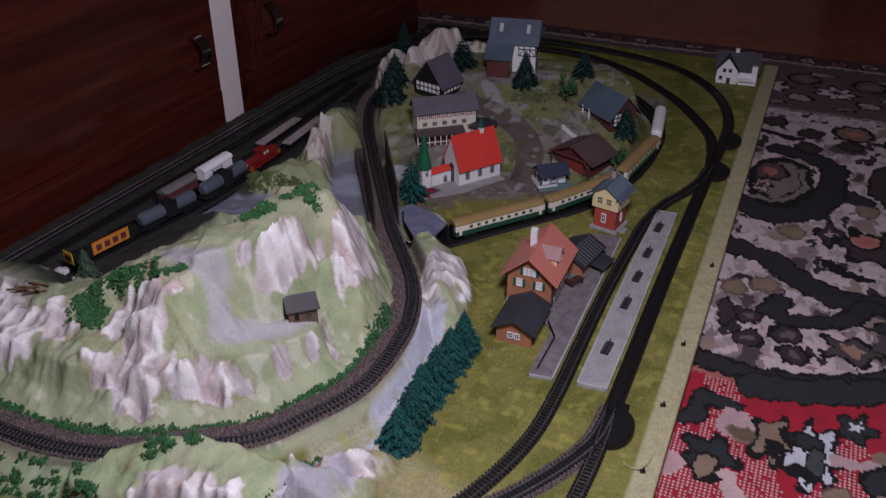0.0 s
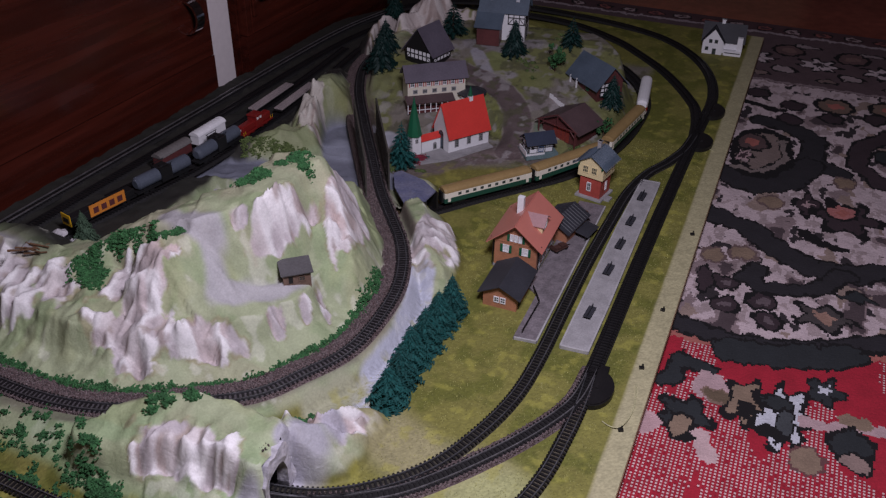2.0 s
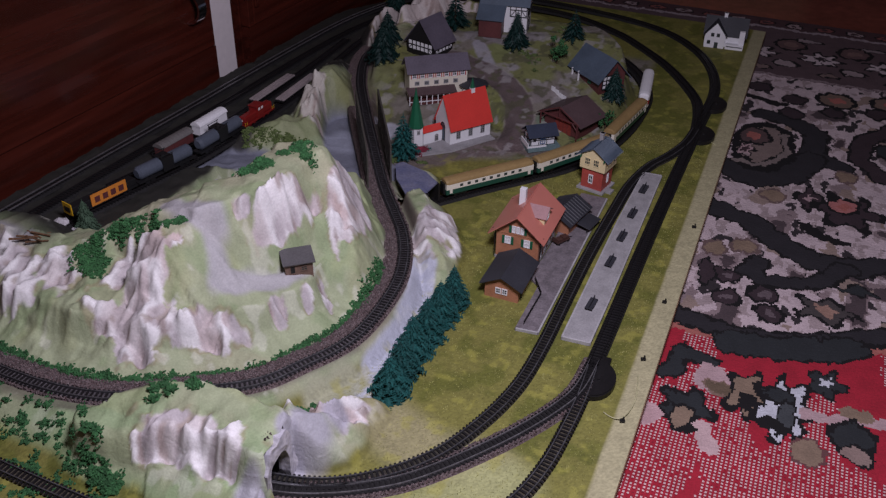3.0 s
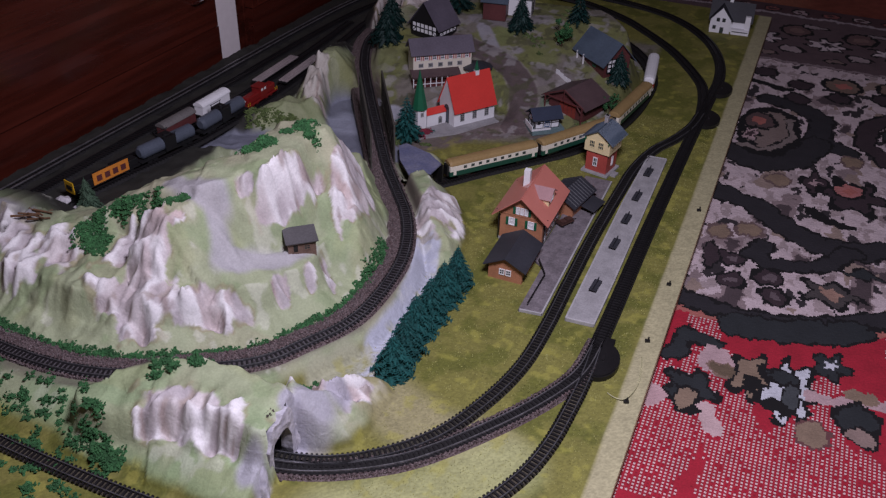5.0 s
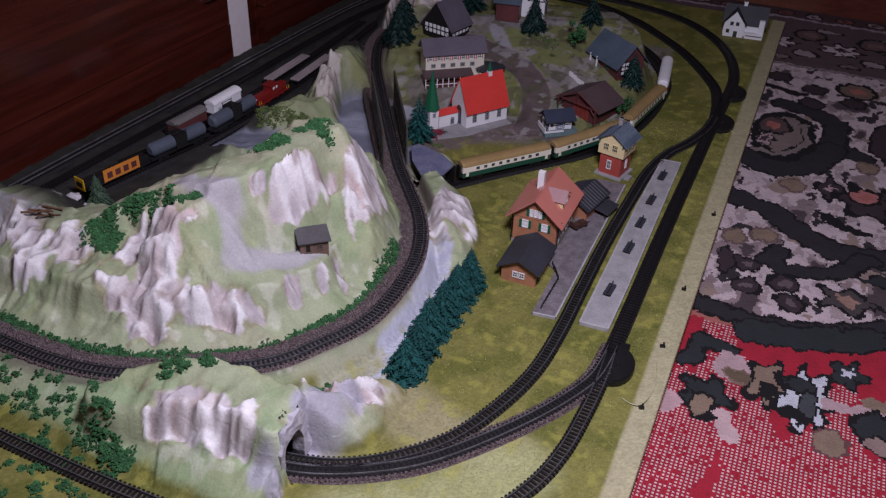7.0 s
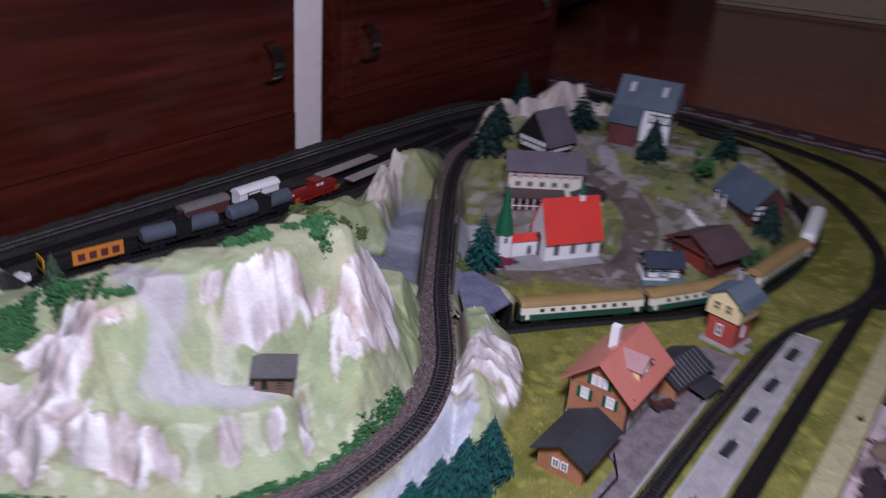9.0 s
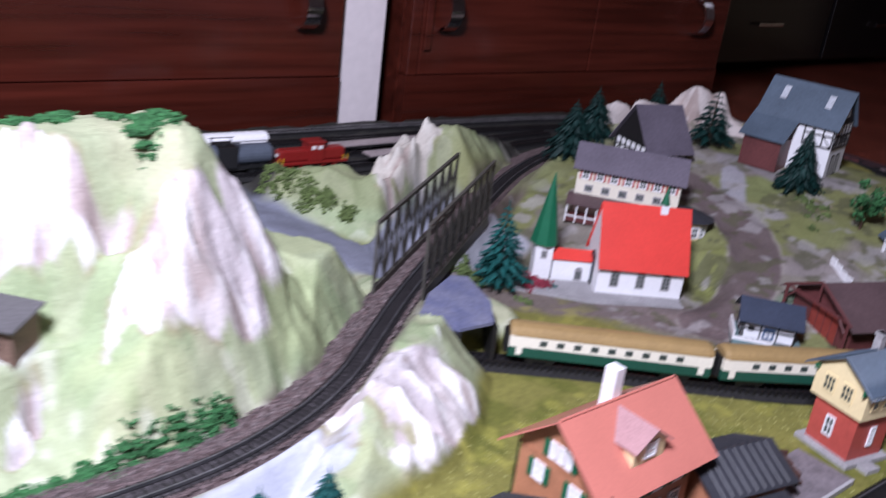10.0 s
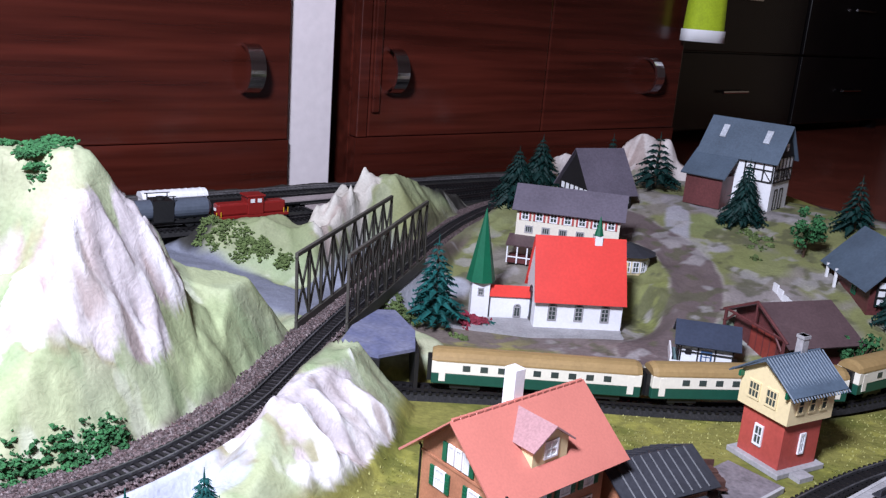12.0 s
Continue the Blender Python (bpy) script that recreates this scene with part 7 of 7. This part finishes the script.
part("wing", box(bmesh.new(), -0.044, -0.018, 0.0, 0.012, 0.0004, 0.006, bevel=0.001), SLEEPER, m0)
motor(0.031, 0.640, -90)
motor(0.033, 0.780, -92)


def stake(x, y):
    t = thing("terminal_post", "small black terminal on the board's edge strip", "terminal", (x, y, 0), 0, group="terminals on the edge strip")
    part("foot", box(bmesh.new(), -0.003, 0.003, -0.002, 0.002, 0, 0.003), BLACKPL, t)
    part("clip", rod(bmesh.new(), (0.001, 0, 0.003), (0.001, 0, 0.007), 0.0012), BLACKPL, t)
    return t


k0 = stake(0.067, 0.124)
for x, y in ((0.0655, -0.003), (0.066, -0.118), (0.072, 0.33)):
    copy_thing(k0, pose(x, y, 0, 0, 0, 20))


def wire(points, label):
    cu = bpy.data.curves.new("wire", "CURVE")
    cu.dimensions, cu.bevel_depth, cu.bevel_resolution = "3D", 0.0007, 2
    sp_ = cu.splines.new("NURBS")
    sp_.points.add(len(points) - 1)
    for p, q in zip(sp_.points, points):
        p.co = (*q, 1)
    sp_.use_endpoint_u, sp_.order_u = True, 3
    cu.materials.append(WIREM)
    return tagged(new("wire", cu), label, "wire", group="wires on the board")


WIREM = mat("pale_yellow_wire", (0.5, 0.48, 0.28), 0.5)
wire([(0.043, -0.112, 0.001), (0.052, -0.118, 0.001), (0.066, -0.118, 0.004), (0.073, -0.085, 0.001), (0.070, -0.055, 0.001), (0.066, -0.035, 0.001)], "thin pale wire from the turnout motor")
wire([(0.046, 0.632, 0.001), (0.055, 0.625, 0.001), (0.062, 0.618, 0.001)], "thin pale wire from the turnout motor")

# ---------------------------------------------------------------- trees and shrubs
def spruce(x, y, z, h, r, m, tiers=10, seed=0, label="teal plastic spruce tree", droop=0.35, sparse=False, group="spruce trees"):
    g = random.Random(seed)
    t = thing("spruce_tree", label, "tree", (x, y, z), g.uniform(0, 360), group=group)
    part("trunk", rod(bmesh.new(), (0, 0, -0.003), (0, 0, h * 0.97), r * 0.07 + 0.0006, 0.0003, 7), TRUNK, t)
    bm = bmesh.new()
    for k in range(tiers):
        f = k / tiers
        zz = h * (0.10 + 0.86 * f)
        rr = r * (1 - f) ** 0.85 + 0.0012
        n = 8 if sparse else 15
        for i in range(n):
            a = 2 * math.pi * (i + 0.5 * (k % 2)) / n + g.uniform(-0.2, 0.2)
            ln = rr * g.uniform(0.75, 1.12)
            c, s = math.cos(a), math.sin(a)
            w = ln * (0.16 if sparse else 0.17)
            d = droop * ln * g.uniform(0.7, 1.3)
            up_ = h * 0.05
            root, tip = Vector((c * 0.0004, s * 0.0004, zz + up_ * 0.4)), Vector((c * ln, s * ln, zz - d))
            mid_ = root.lerp(tip, 0.55) + Vector((0, 0, 0.12 * ln))
            side = Vector((-s, c, 0)) * w
            vs = [bm.verts.new(p) for p in (root, mid_ + side, tip, mid_ - side, mid_ + Vector((0, 0, 0.10 * ln)), mid_ - Vector((0, 0, 0.09 * ln)))]
            for q in ((0, 1, 4), (1, 2, 4), (2, 3, 4), (3, 0, 4), (1, 0, 5), (2, 1, 5), (3, 2, 5), (0, 3, 5)):
                bm.faces.new([vs[i_] for i_ in q])
            # small side twigs
            for e in (0.2, 0.32, 0.44, 0.56, 0.68, 0.8, 0.92):
                p = root.lerp(tip, e)
                for sg in (-1, 1):
                    q1 = p + Vector((c, s, 0)) * ln * 0.10 + Vector((-s, c, 0)) * sg * w * g.uniform(1.2, 2.2) * (1.1 - e * 0.5) + Vector((0, 0, ln * g.uniform(-0.12, 0.05)))
                    bm.faces.new([bm.verts.new(v) for v in (p, p + Vector((c, s, 0)) * ln * 0.12, q1)])
    rod(bm, (0, 0, h * 0.9), (0, 0, h * 1.02), 0.0009, 0.0001, 5)
    part("crown", bm, m, t)
    return t


def leafy(x, y, z, h, r, m, seed, label, bare=0.35):
    g = random.Random(seed)
    t = thing("leafy_tree", label, "tree", (x, y, z), 0, group="leafy trees")
    bm = rod(bmesh.new(), (0, 0, -0.002), (0.001, 0, h * 0.55), 0.0016, 0.0010, 8)
    for i in range(6):
        a = g.uniform(0, 6.28)
        rod(bm, (0.0005, 0, h * g.uniform(0.3, 0.5)), (math.cos(a) * r * 0.6, math.sin(a) * r * 0.6, h * g.uniform(0.6, 0.85)), 0.0008, 0.0003, 6)
    part("trunk", bm, TRUNK, t)
    bm = bmesh.new()
    clumps = [(Vector((g.gauss(0, 0.42), g.gauss(0, 0.42), g.gauss(0, 0.3))) * r + Vector((0, 0, h * (bare + 1) / 2)), g.uniform(0.25, 0.45) * r) for _ in range(12)]
    for c, q in clumps:
        for _ in range(60):
            v = Vector((g.gauss(0, 1), g.gauss(0, 1), g.gauss(0, 1))).normalized()
            p = c + v * q * g.uniform(0.5, 1.0)
            e = Vector((g.gauss(0, 1), g.gauss(0, 1), g.gauss(0, 1))).normalized() * 0.0022
            f = e.cross(v).normalized() * 0.0016
            bm.faces.new([bm.verts.new(w) for w in (p - e, p + f, p + e, p - f)])
    part("crown", bm, m, t)
    return t


row = [(-0.194, -0.178, 0.056, 0.026), (-0.194, -0.142, 0.060, 0.026), (-0.198, -0.106, 0.063, 0.026), (-0.195, -0.068, 0.064, 0.026), (-0.193, -0.030, 0.064, 0.026), (-0.190, 0.008, 0.064, 0.023)]
for i, (x, y, h, r) in enumerate(row):
    spruce(x, y, terrain(x, y), h, r, LEAF, 15, 11 + i, "teal plastic spruce in a row below the bank", 0.30, group="row of spruces")
spruce(-0.416, 0.345, 0.002, 0.086, 0.028, LEAF, 12, 31, "tall teal green spruce by the river", 0.08, True)
spruce(-0.487, 0.752, terrain(-0.487, 0.752), 0.070, 0.032, DARKLEAF, 8, 32, "sparse dark spruce on the hill", 0.05, True)
spruce(-0.352, 0.735, terrain(-0.352, 0.735), 0.070, 0.026, DARKLEAF, 16, 33, "slender blue-green spruce before the farmhouse", 0.45)
spruce(-0.575, 0.600, terrain(-0.575, 0.60), 0.064, 0.032, DARKLEAF, 13, 34, "dark conifer beside the inn", 0.4)
spruce(-0.590, 0.655, terrain(-0.59, 0.655), 0.062, 0.030, DARKLEAF, 12, 35, "dark conifer behind the inn", 0.4)
spruce(-0.44, 0.86, terrain(-0.44, 0.86), 0.050, 0.022, DARKLEAF, 10, 36, "dark conifer by the far rocks", 0.3)
spruce(-0.255, 0.80, terrain(-0.255, 0.80), 0.060, 0.026, DARKLEAF, 10, 37, "dark spreading conifer behind the blue roof", 0.3, True)
spruce(-0.135, 0.655, terrain(-0.135, 0.655), 0.062, 0.022, DARKLEAF, 12, 38, "dark conifer beside the lattice window", 0.4)
spruce(-0.690, -0.097, terrain(-0.690, -0.097), 0.056, 0.019, mat("dull_green_bristle", (0.055, 0.10, 0.06), 0.8, vary=0.3), 22, 39, "small dull green bristle tree by the yard", 0.5)
spruce(-0.70, 0.93, terrain(-0.70, 0.93), 0.085, 0.03, DARKLEAF, 12, 40, "dark conifer at the far end of the yard", 0.4)
leafy(-0.262, 0.712, terrain(-0.262, 0.712), 0.046, 0.018, FOAM, 51, "small leafy tree on a bare stem")
leafy(-0.128, 0.575, terrain(-0.128, 0.575), 0.048, 0.022, FOAM, 52, "bushy green tree beside the maroon barn", 0.05)


def shrubs(name, label, spots, m, count, spread, size, seed, kind="stuff"):
    """Low flock: many small tufts of blades scattered about the spots."""
    g = random.Random(seed)
    verts_, faces_, clumps = [], [], []
    for _ in range(max(4, count // 9)):
        sx, sy, sr = spots[g.randrange(len(spots))]
        clumps.append((sx + g.gauss(0, sr * 0.55), sy + g.gauss(0, sr * 0.55), g.uniform(0.0012, 0.0052), g.uniform(0.3, 1.2)))
    for _ in range(count):
        sx, sy, sr, tall = clumps[g.randrange(len(clumps))]
        x, y = sx + g.gauss(0, sr * 0.55), sy + g.gauss(0, sr * 0.55)
        z = terrain(x, y)
        for _ in range(spread):
            r, n, a = size * g.uniform(0.25, 0.75), len(verts_), g.uniform(0, 6.28)
            o = Vector((x + g.gauss(0, size * 0.5), y + g.gauss(0, size * 0.5), z + size * tall * g.uniform(-0.1, 0.9)))
            e, f = Vector((math.cos(a), math.sin(a), g.uniform(-0.6, 0.6))), Vector((-math.sin(a), math.cos(a), g.uniform(-0.6, 0.6)))
            h = e.cross(f).normalized() * r * g.uniform(0.4, 1.0)
            e, f = e * r * g.uniform(0.6, 1.5), f * r * g.uniform(0.5, 1.1)
            verts_.extend([tuple(o + v) for v in (e, f, -e * 0.8, -f, h, -h)])
            for k in range(4):
                faces_.append((n + k, n + (k + 1) % 4, n + 4))
                faces_.append((n + (k + 1) % 4, n + k, n + 5))
    sme = bpy.data.meshes.new(name)
    sme.from_pydata(verts_, [], faces_)
    sme.materials.append(m)
    return tagged(new(name, sme), label, "shrubs", kind=kind)


up_path = spline(UPPER, 0.006)
line = [(x - math.sin(h) * 0.029, y + math.cos(h) * 0.029, 0.0042) for x, y, z, h in up_path if y < 0.02 and x > -0.84]
shrubs("hedge_flock", "green flock hedge at the foot of the mountain", line, FOAM, 4600, 3, 0.0029, 61)
shrubs("hill_flock", "green flock bushes on the mountain top", [(-0.474, -0.161, 0.004), (-0.490, -0.170, 0.006), (-0.510, -0.165, 0.006), (-0.532, -0.166, 0.007), (-0.550, -0.170, 0.006), (-0.565, -0.174, 0.005), (-0.584, -0.188, 0.005), (-0.592, -0.208, 0.011), (-0.574, -0.202, 0.013), (-0.567, -0.214, 0.011), (-0.580, -0.208, 0.012), (-0.444, -0.060, 0.012), (-0.432, -0.045, 0.011), (-0.437, -0.052, 0.012), (-0.420, -0.012, 0.006), (-0.405, 0.010, 0.011), (-0.388, -0.008, 0.005)], FOAM, 4300, 3, 0.0030, 62)
shrubs("slope_flock", "green flock on the slope by the front track", [(-0.50, -0.40, 0.05), (-0.58, -0.41, 0.05), (-0.66, -0.40, 0.05), (-0.43, -0.41, 0.02), (-0.74, -0.41, 0.05), (-0.40, -0.425, 0.012)], FOAM, 1700, 3, 0.0038, 63)
shrubs("front_flock", "dark green flock along the board's front", [(-0.50, -0.50, 0.06), (-0.62, -0.50, 0.06), (-0.74, -0.5, 0.06), (-0.40, -0.51, 0.05)], FOAM, 2000, 3, 0.0040, 64)
shrubs("bank_flock", "pale olive flock behind the river", [(-0.585, 0.262, 0.007), (-0.600, 0.250, 0.008), (-0.62, 0.238, 0.009), (-0.64, 0.230, 0.010), (-0.565, 0.275, 0.005), (-0.645, 0.27, 0.008)], PALEFOAM, 900, 3, 0.0032, 65)
shrubs("mound_flock", "green flock on the tunnel mound", [(-0.385, -0.335, 0.014), (-0.355, -0.32, 0.010), (-0.262, -0.265, 0.012), (-0.245, -0.25, 0.010)], FOAM, 420, 3, 0.0044, 66)
shrubs("village_flock", "scattered green flock in the village", [(-0.305, 0.70, 0.02), (-0.33, 0.72, 0.015), (-0.39, 0.345, 0.014), (-0.45, 0.38, 0.02), (-0.155, 0.52, 0.012), (-0.28, 0.83, 0.02)], PALEFOAM, 260, 3, 0.0035, 67)
shrubs("weed_flock", "yellow-green flock weeds below the bridge", [(-0.424, 0.304, 0.004), (-0.426, 0.316, 0.005), (-0.428, 0.330, 0.004)], PALEFOAM, 260, 3, 0.0030, 70)
REDFLOCK = mat("dark_red_flowers", (0.23, 0.022, 0.045), 0.8, vary=0.4, island=0.3)
shrubs("flower_bed", "dark red flower bed before the steeple", [(-0.418, 0.383, 0.010), (-0.405, 0.375, 0.008), (-0.398, 0.388, 0.004)], REDFLOCK, 420, 4, 0.0040, 68)

shrubs("court_bush", "small teal bush in the church court", [(-0.392, 0.390, 0.003), (-0.390, 0.394, 0.002)], LEAF, 70, 4, 0.0036, 69)

# ---------------------------------------------------------------- small things
BARK = mat("brown_bark", (0.16, 0.085, 0.045), 0.8, vary=0.4, grain=600)
lg = thing("log_pile", "loose brown twigs piled on the hillside", "logs", (-0.681, -0.197, terrain(-0.681, -0.197)), 20)
gl = random.Random(5)
for i in range(9):
    a, x, y = gl.uniform(-0.6, 0.6), gl.uniform(-0.012, 0.012), gl.uniform(-0.010, 0.010)
    part("log", rod(bmesh.new(), (x - math.cos(a) * 0.014, y - math.sin(a) * 0.014, 0.001 + 0.0009 * i), (x + math.cos(a) * 0.014, y + math.sin(a) * 0.014, 0.0016 + 0.0009 * i), 0.0014, 0.0010, 7), BARK, lg)
ROCKLET = mat("pale_stone", (0.50, 0.48, 0.50), 0.85, vary=0.3, grain=500, bump=0.5)
for i, (x, y, r) in enumerate(((-0.712, -0.120, 0.010), (-0.700, -0.108, 0.007), (-0.628, 0.108, 0.007), (-0.620, 0.118, 0.005), (-0.632, 0.122, 0.004), (-0.60, 0.13, 0.006))):
    bm = bmesh.new()
    bmesh.ops.create_icosphere(bm, subdivisions=2, radius=r)
    for v in bm.verts:
        v.co = v.co + Vector(noise.noise_vector(v.co * 160 + Vector((i, 0, 0)))) * r * 0.45
        v.co.z *= 0.7
    ob = mesh_ob("boulder", bm, ROCKLET)
    ob.matrix_world = pose(x, y, terrain(x, y) + r * 0.35)
    tagged(ob, "rough pale grey stone lying beside the yard", "stone", group="loose stones")

# carts with crates on the station platform
CRATE = mat("dark_brown_crate", (0.075, 0.035, 0.028), 0.6, vary=0.35, grain=500)
def luggage_cart(x, y, turn, seed):
    g = random.Random(seed)
    t = thing("luggage_cart", "dark brown platform cart loaded with crates", "cart", (x, y, 0.0040), turn, group="carts on the station platform")
    part("deck", box(bmesh.new(), -0.013, 0.013, -0.006, 0.006, 0.0034, 0.0044, bevel=0.0002), CRATE, t)
    part("headboard", box(bmesh.new(), -0.0135, -0.0125, -0.006, 0.006, 0.0044, 0.0115), CRATE, t)
    for sx in (-0.009, 0.009):
        for sy in (-0.0055, 0.0055):
            part("wheel", rod(bmesh.new(), (sx, sy - 0.0006, 0.0020), (sx, sy + 0.0006, 0.0020), 0.0020, n=12), BLACKPL, t)
    for k in range(4):
        cx = -0.009 + 0.006 * k
        h = g.uniform(0.003, 0.007)
        part("crate", box(bmesh.new(), cx - 0.0026, cx + 0.0026, -0.0045, 0.0045, 0.0044, 0.0044 + h, bevel=0.0003), CRATE, t)
    part("shaft", rod(bmesh.new(), (0.013, 0, 0.0036), (0.022, 0, 0.0016), 0.0005, n=6), BLACKPL, t)
luggage_cart(-0.097, 0.314, -35, 3)
luggage_cart(-0.100, 0.205, 60, 4)

# a dark word panel on the kiosk, too small to read
part("sign_bar", box(bmesh.new(), -0.0175, -0.0125, -0.0150, -0.0142, 0.0085, 0.0125), BLACKPL, ks)

# loose stones on the raised line's bed
STONES = mat("mixed_gravel", (0.085, 0.046, 0.044), 0.7, vary=0.6, grain=900, patch=420, bump=0.3, second=(0.22, 0.18, 0.18), island=0.85)
g = random.Random(81)
verts, faces = [], []
def stones(line, lo, hi, count, lift, keep):
    way = spline(line, 0.001)
    while count:
        x, y, z, h = way[g.randrange(len(way))]
        a = g.uniform(lo, hi)
        px, py = x - math.sin(h) * a, y + math.cos(h) * a
        if not keep(px, py):
            continue
        count -= 1
        r, n = g.uniform(0.0006, 0.0015), len(verts)
        pz = z + lift + r * 0.3
        turn = g.uniform(0, 1.57)
        c, q = math.cos(turn) * r, math.sin(turn) * r
        verts.extend([(px + c, py + q, pz), (px - q, py + c, pz), (px - c * 0.8, py - q * 0.8, pz), (px + q, py - c, pz), (px, py, pz + r * g.uniform(0.6, 1.0)), (px, py, pz - r)])
        for i in range(4):
            faces.append((n + i, n + (i + 1) % 4, n + 4))
            faces.append((n + (i + 1) % 4, n + i, n + 5))
stones(UPPER, 0.0085, 0.0275, 7000, 0.001, lambda x, y: y < 0.30 and x > -0.80)
stones(UPPER, -0.0125, -0.0082, 1600, 0.001, lambda x, y: y < 0.30 and x > -0.80)
stones(NEAR, 0.0085, 0.0125, 700, 0.0012, lambda x, y: x > -0.225)
stones(NEAR, -0.0135, -0.0085, 700, 0.0012, lambda x, y: x > -0.225)
gme = bpy.data.meshes.new("track_gravel")
gme.from_pydata(verts, [], faces)
gme.materials.append(STONES)
tagged(new("track_gravel", gme), "loose brown and grey gravel beside the sleepers", "gravel", kind="stuff")

# short grass on the lawns
GRASS = mat("yellow_green_fibres", (0.33, 0.32, 0.11), 0.8, vary=0.35, grain=700, island=0.4)
verts2, faces2 = [], []
avoid = [(PLATFORM, 0.013), (STRAIGHT, 0.013), (NEAR, 0.018), (FRONT, 0.013), (MIDDLE, 0.013), (INNER, 0.013)]
bx, by = np.array([g.uniform(-0.24, 0.052) for _ in range(26000)]), np.array([g.uniform(-0.36, 0.62) for _ in range(26000)])
fine = np.ones(bx.shape, bool)
for line, gap in avoid:
    fine &= to_line(bx, by, line)[0] > gap
fine &= ~((bx > -0.042) & (bx < 0.002) & (by > -0.010) & (by < 0.466))
fine &= ~((bx > -0.180) & (bx < -0.064) & (by > 0.030) & (by < 0.42) & ((bx > -0.118) | (by < 0.235)))
fine &= ~((by - 0.35 * bx > 0.50) & (bx < -0.105))
for x, y in zip(bx[fine], by[fine]):
    z = terrain(x, y)
    if z > 0.004:
        continue
    a, n = g.uniform(0, 6.28), len(verts2)
    w, h = g.uniform(0.0004, 0.0008), g.uniform(0.0006, 0.0016)
    c, q = math.cos(a) * w, math.sin(a) * w
    verts2.extend([(x - c, y - q, z - 0.0002), (x + c, y + q, z - 0.0002), (x + q * 1.4, y - c * 1.4, z + h)])
    faces2.append((n, n + 1, n + 2))
lme = bpy.data.meshes.new("lawn_grass")
lme.from_pydata(verts2, [], faces2)
lme.materials.append(GRASS)
tagged(new("lawn_grass", lme), "short yellow-green grass fibres on the lawns", "grass", kind="stuff")
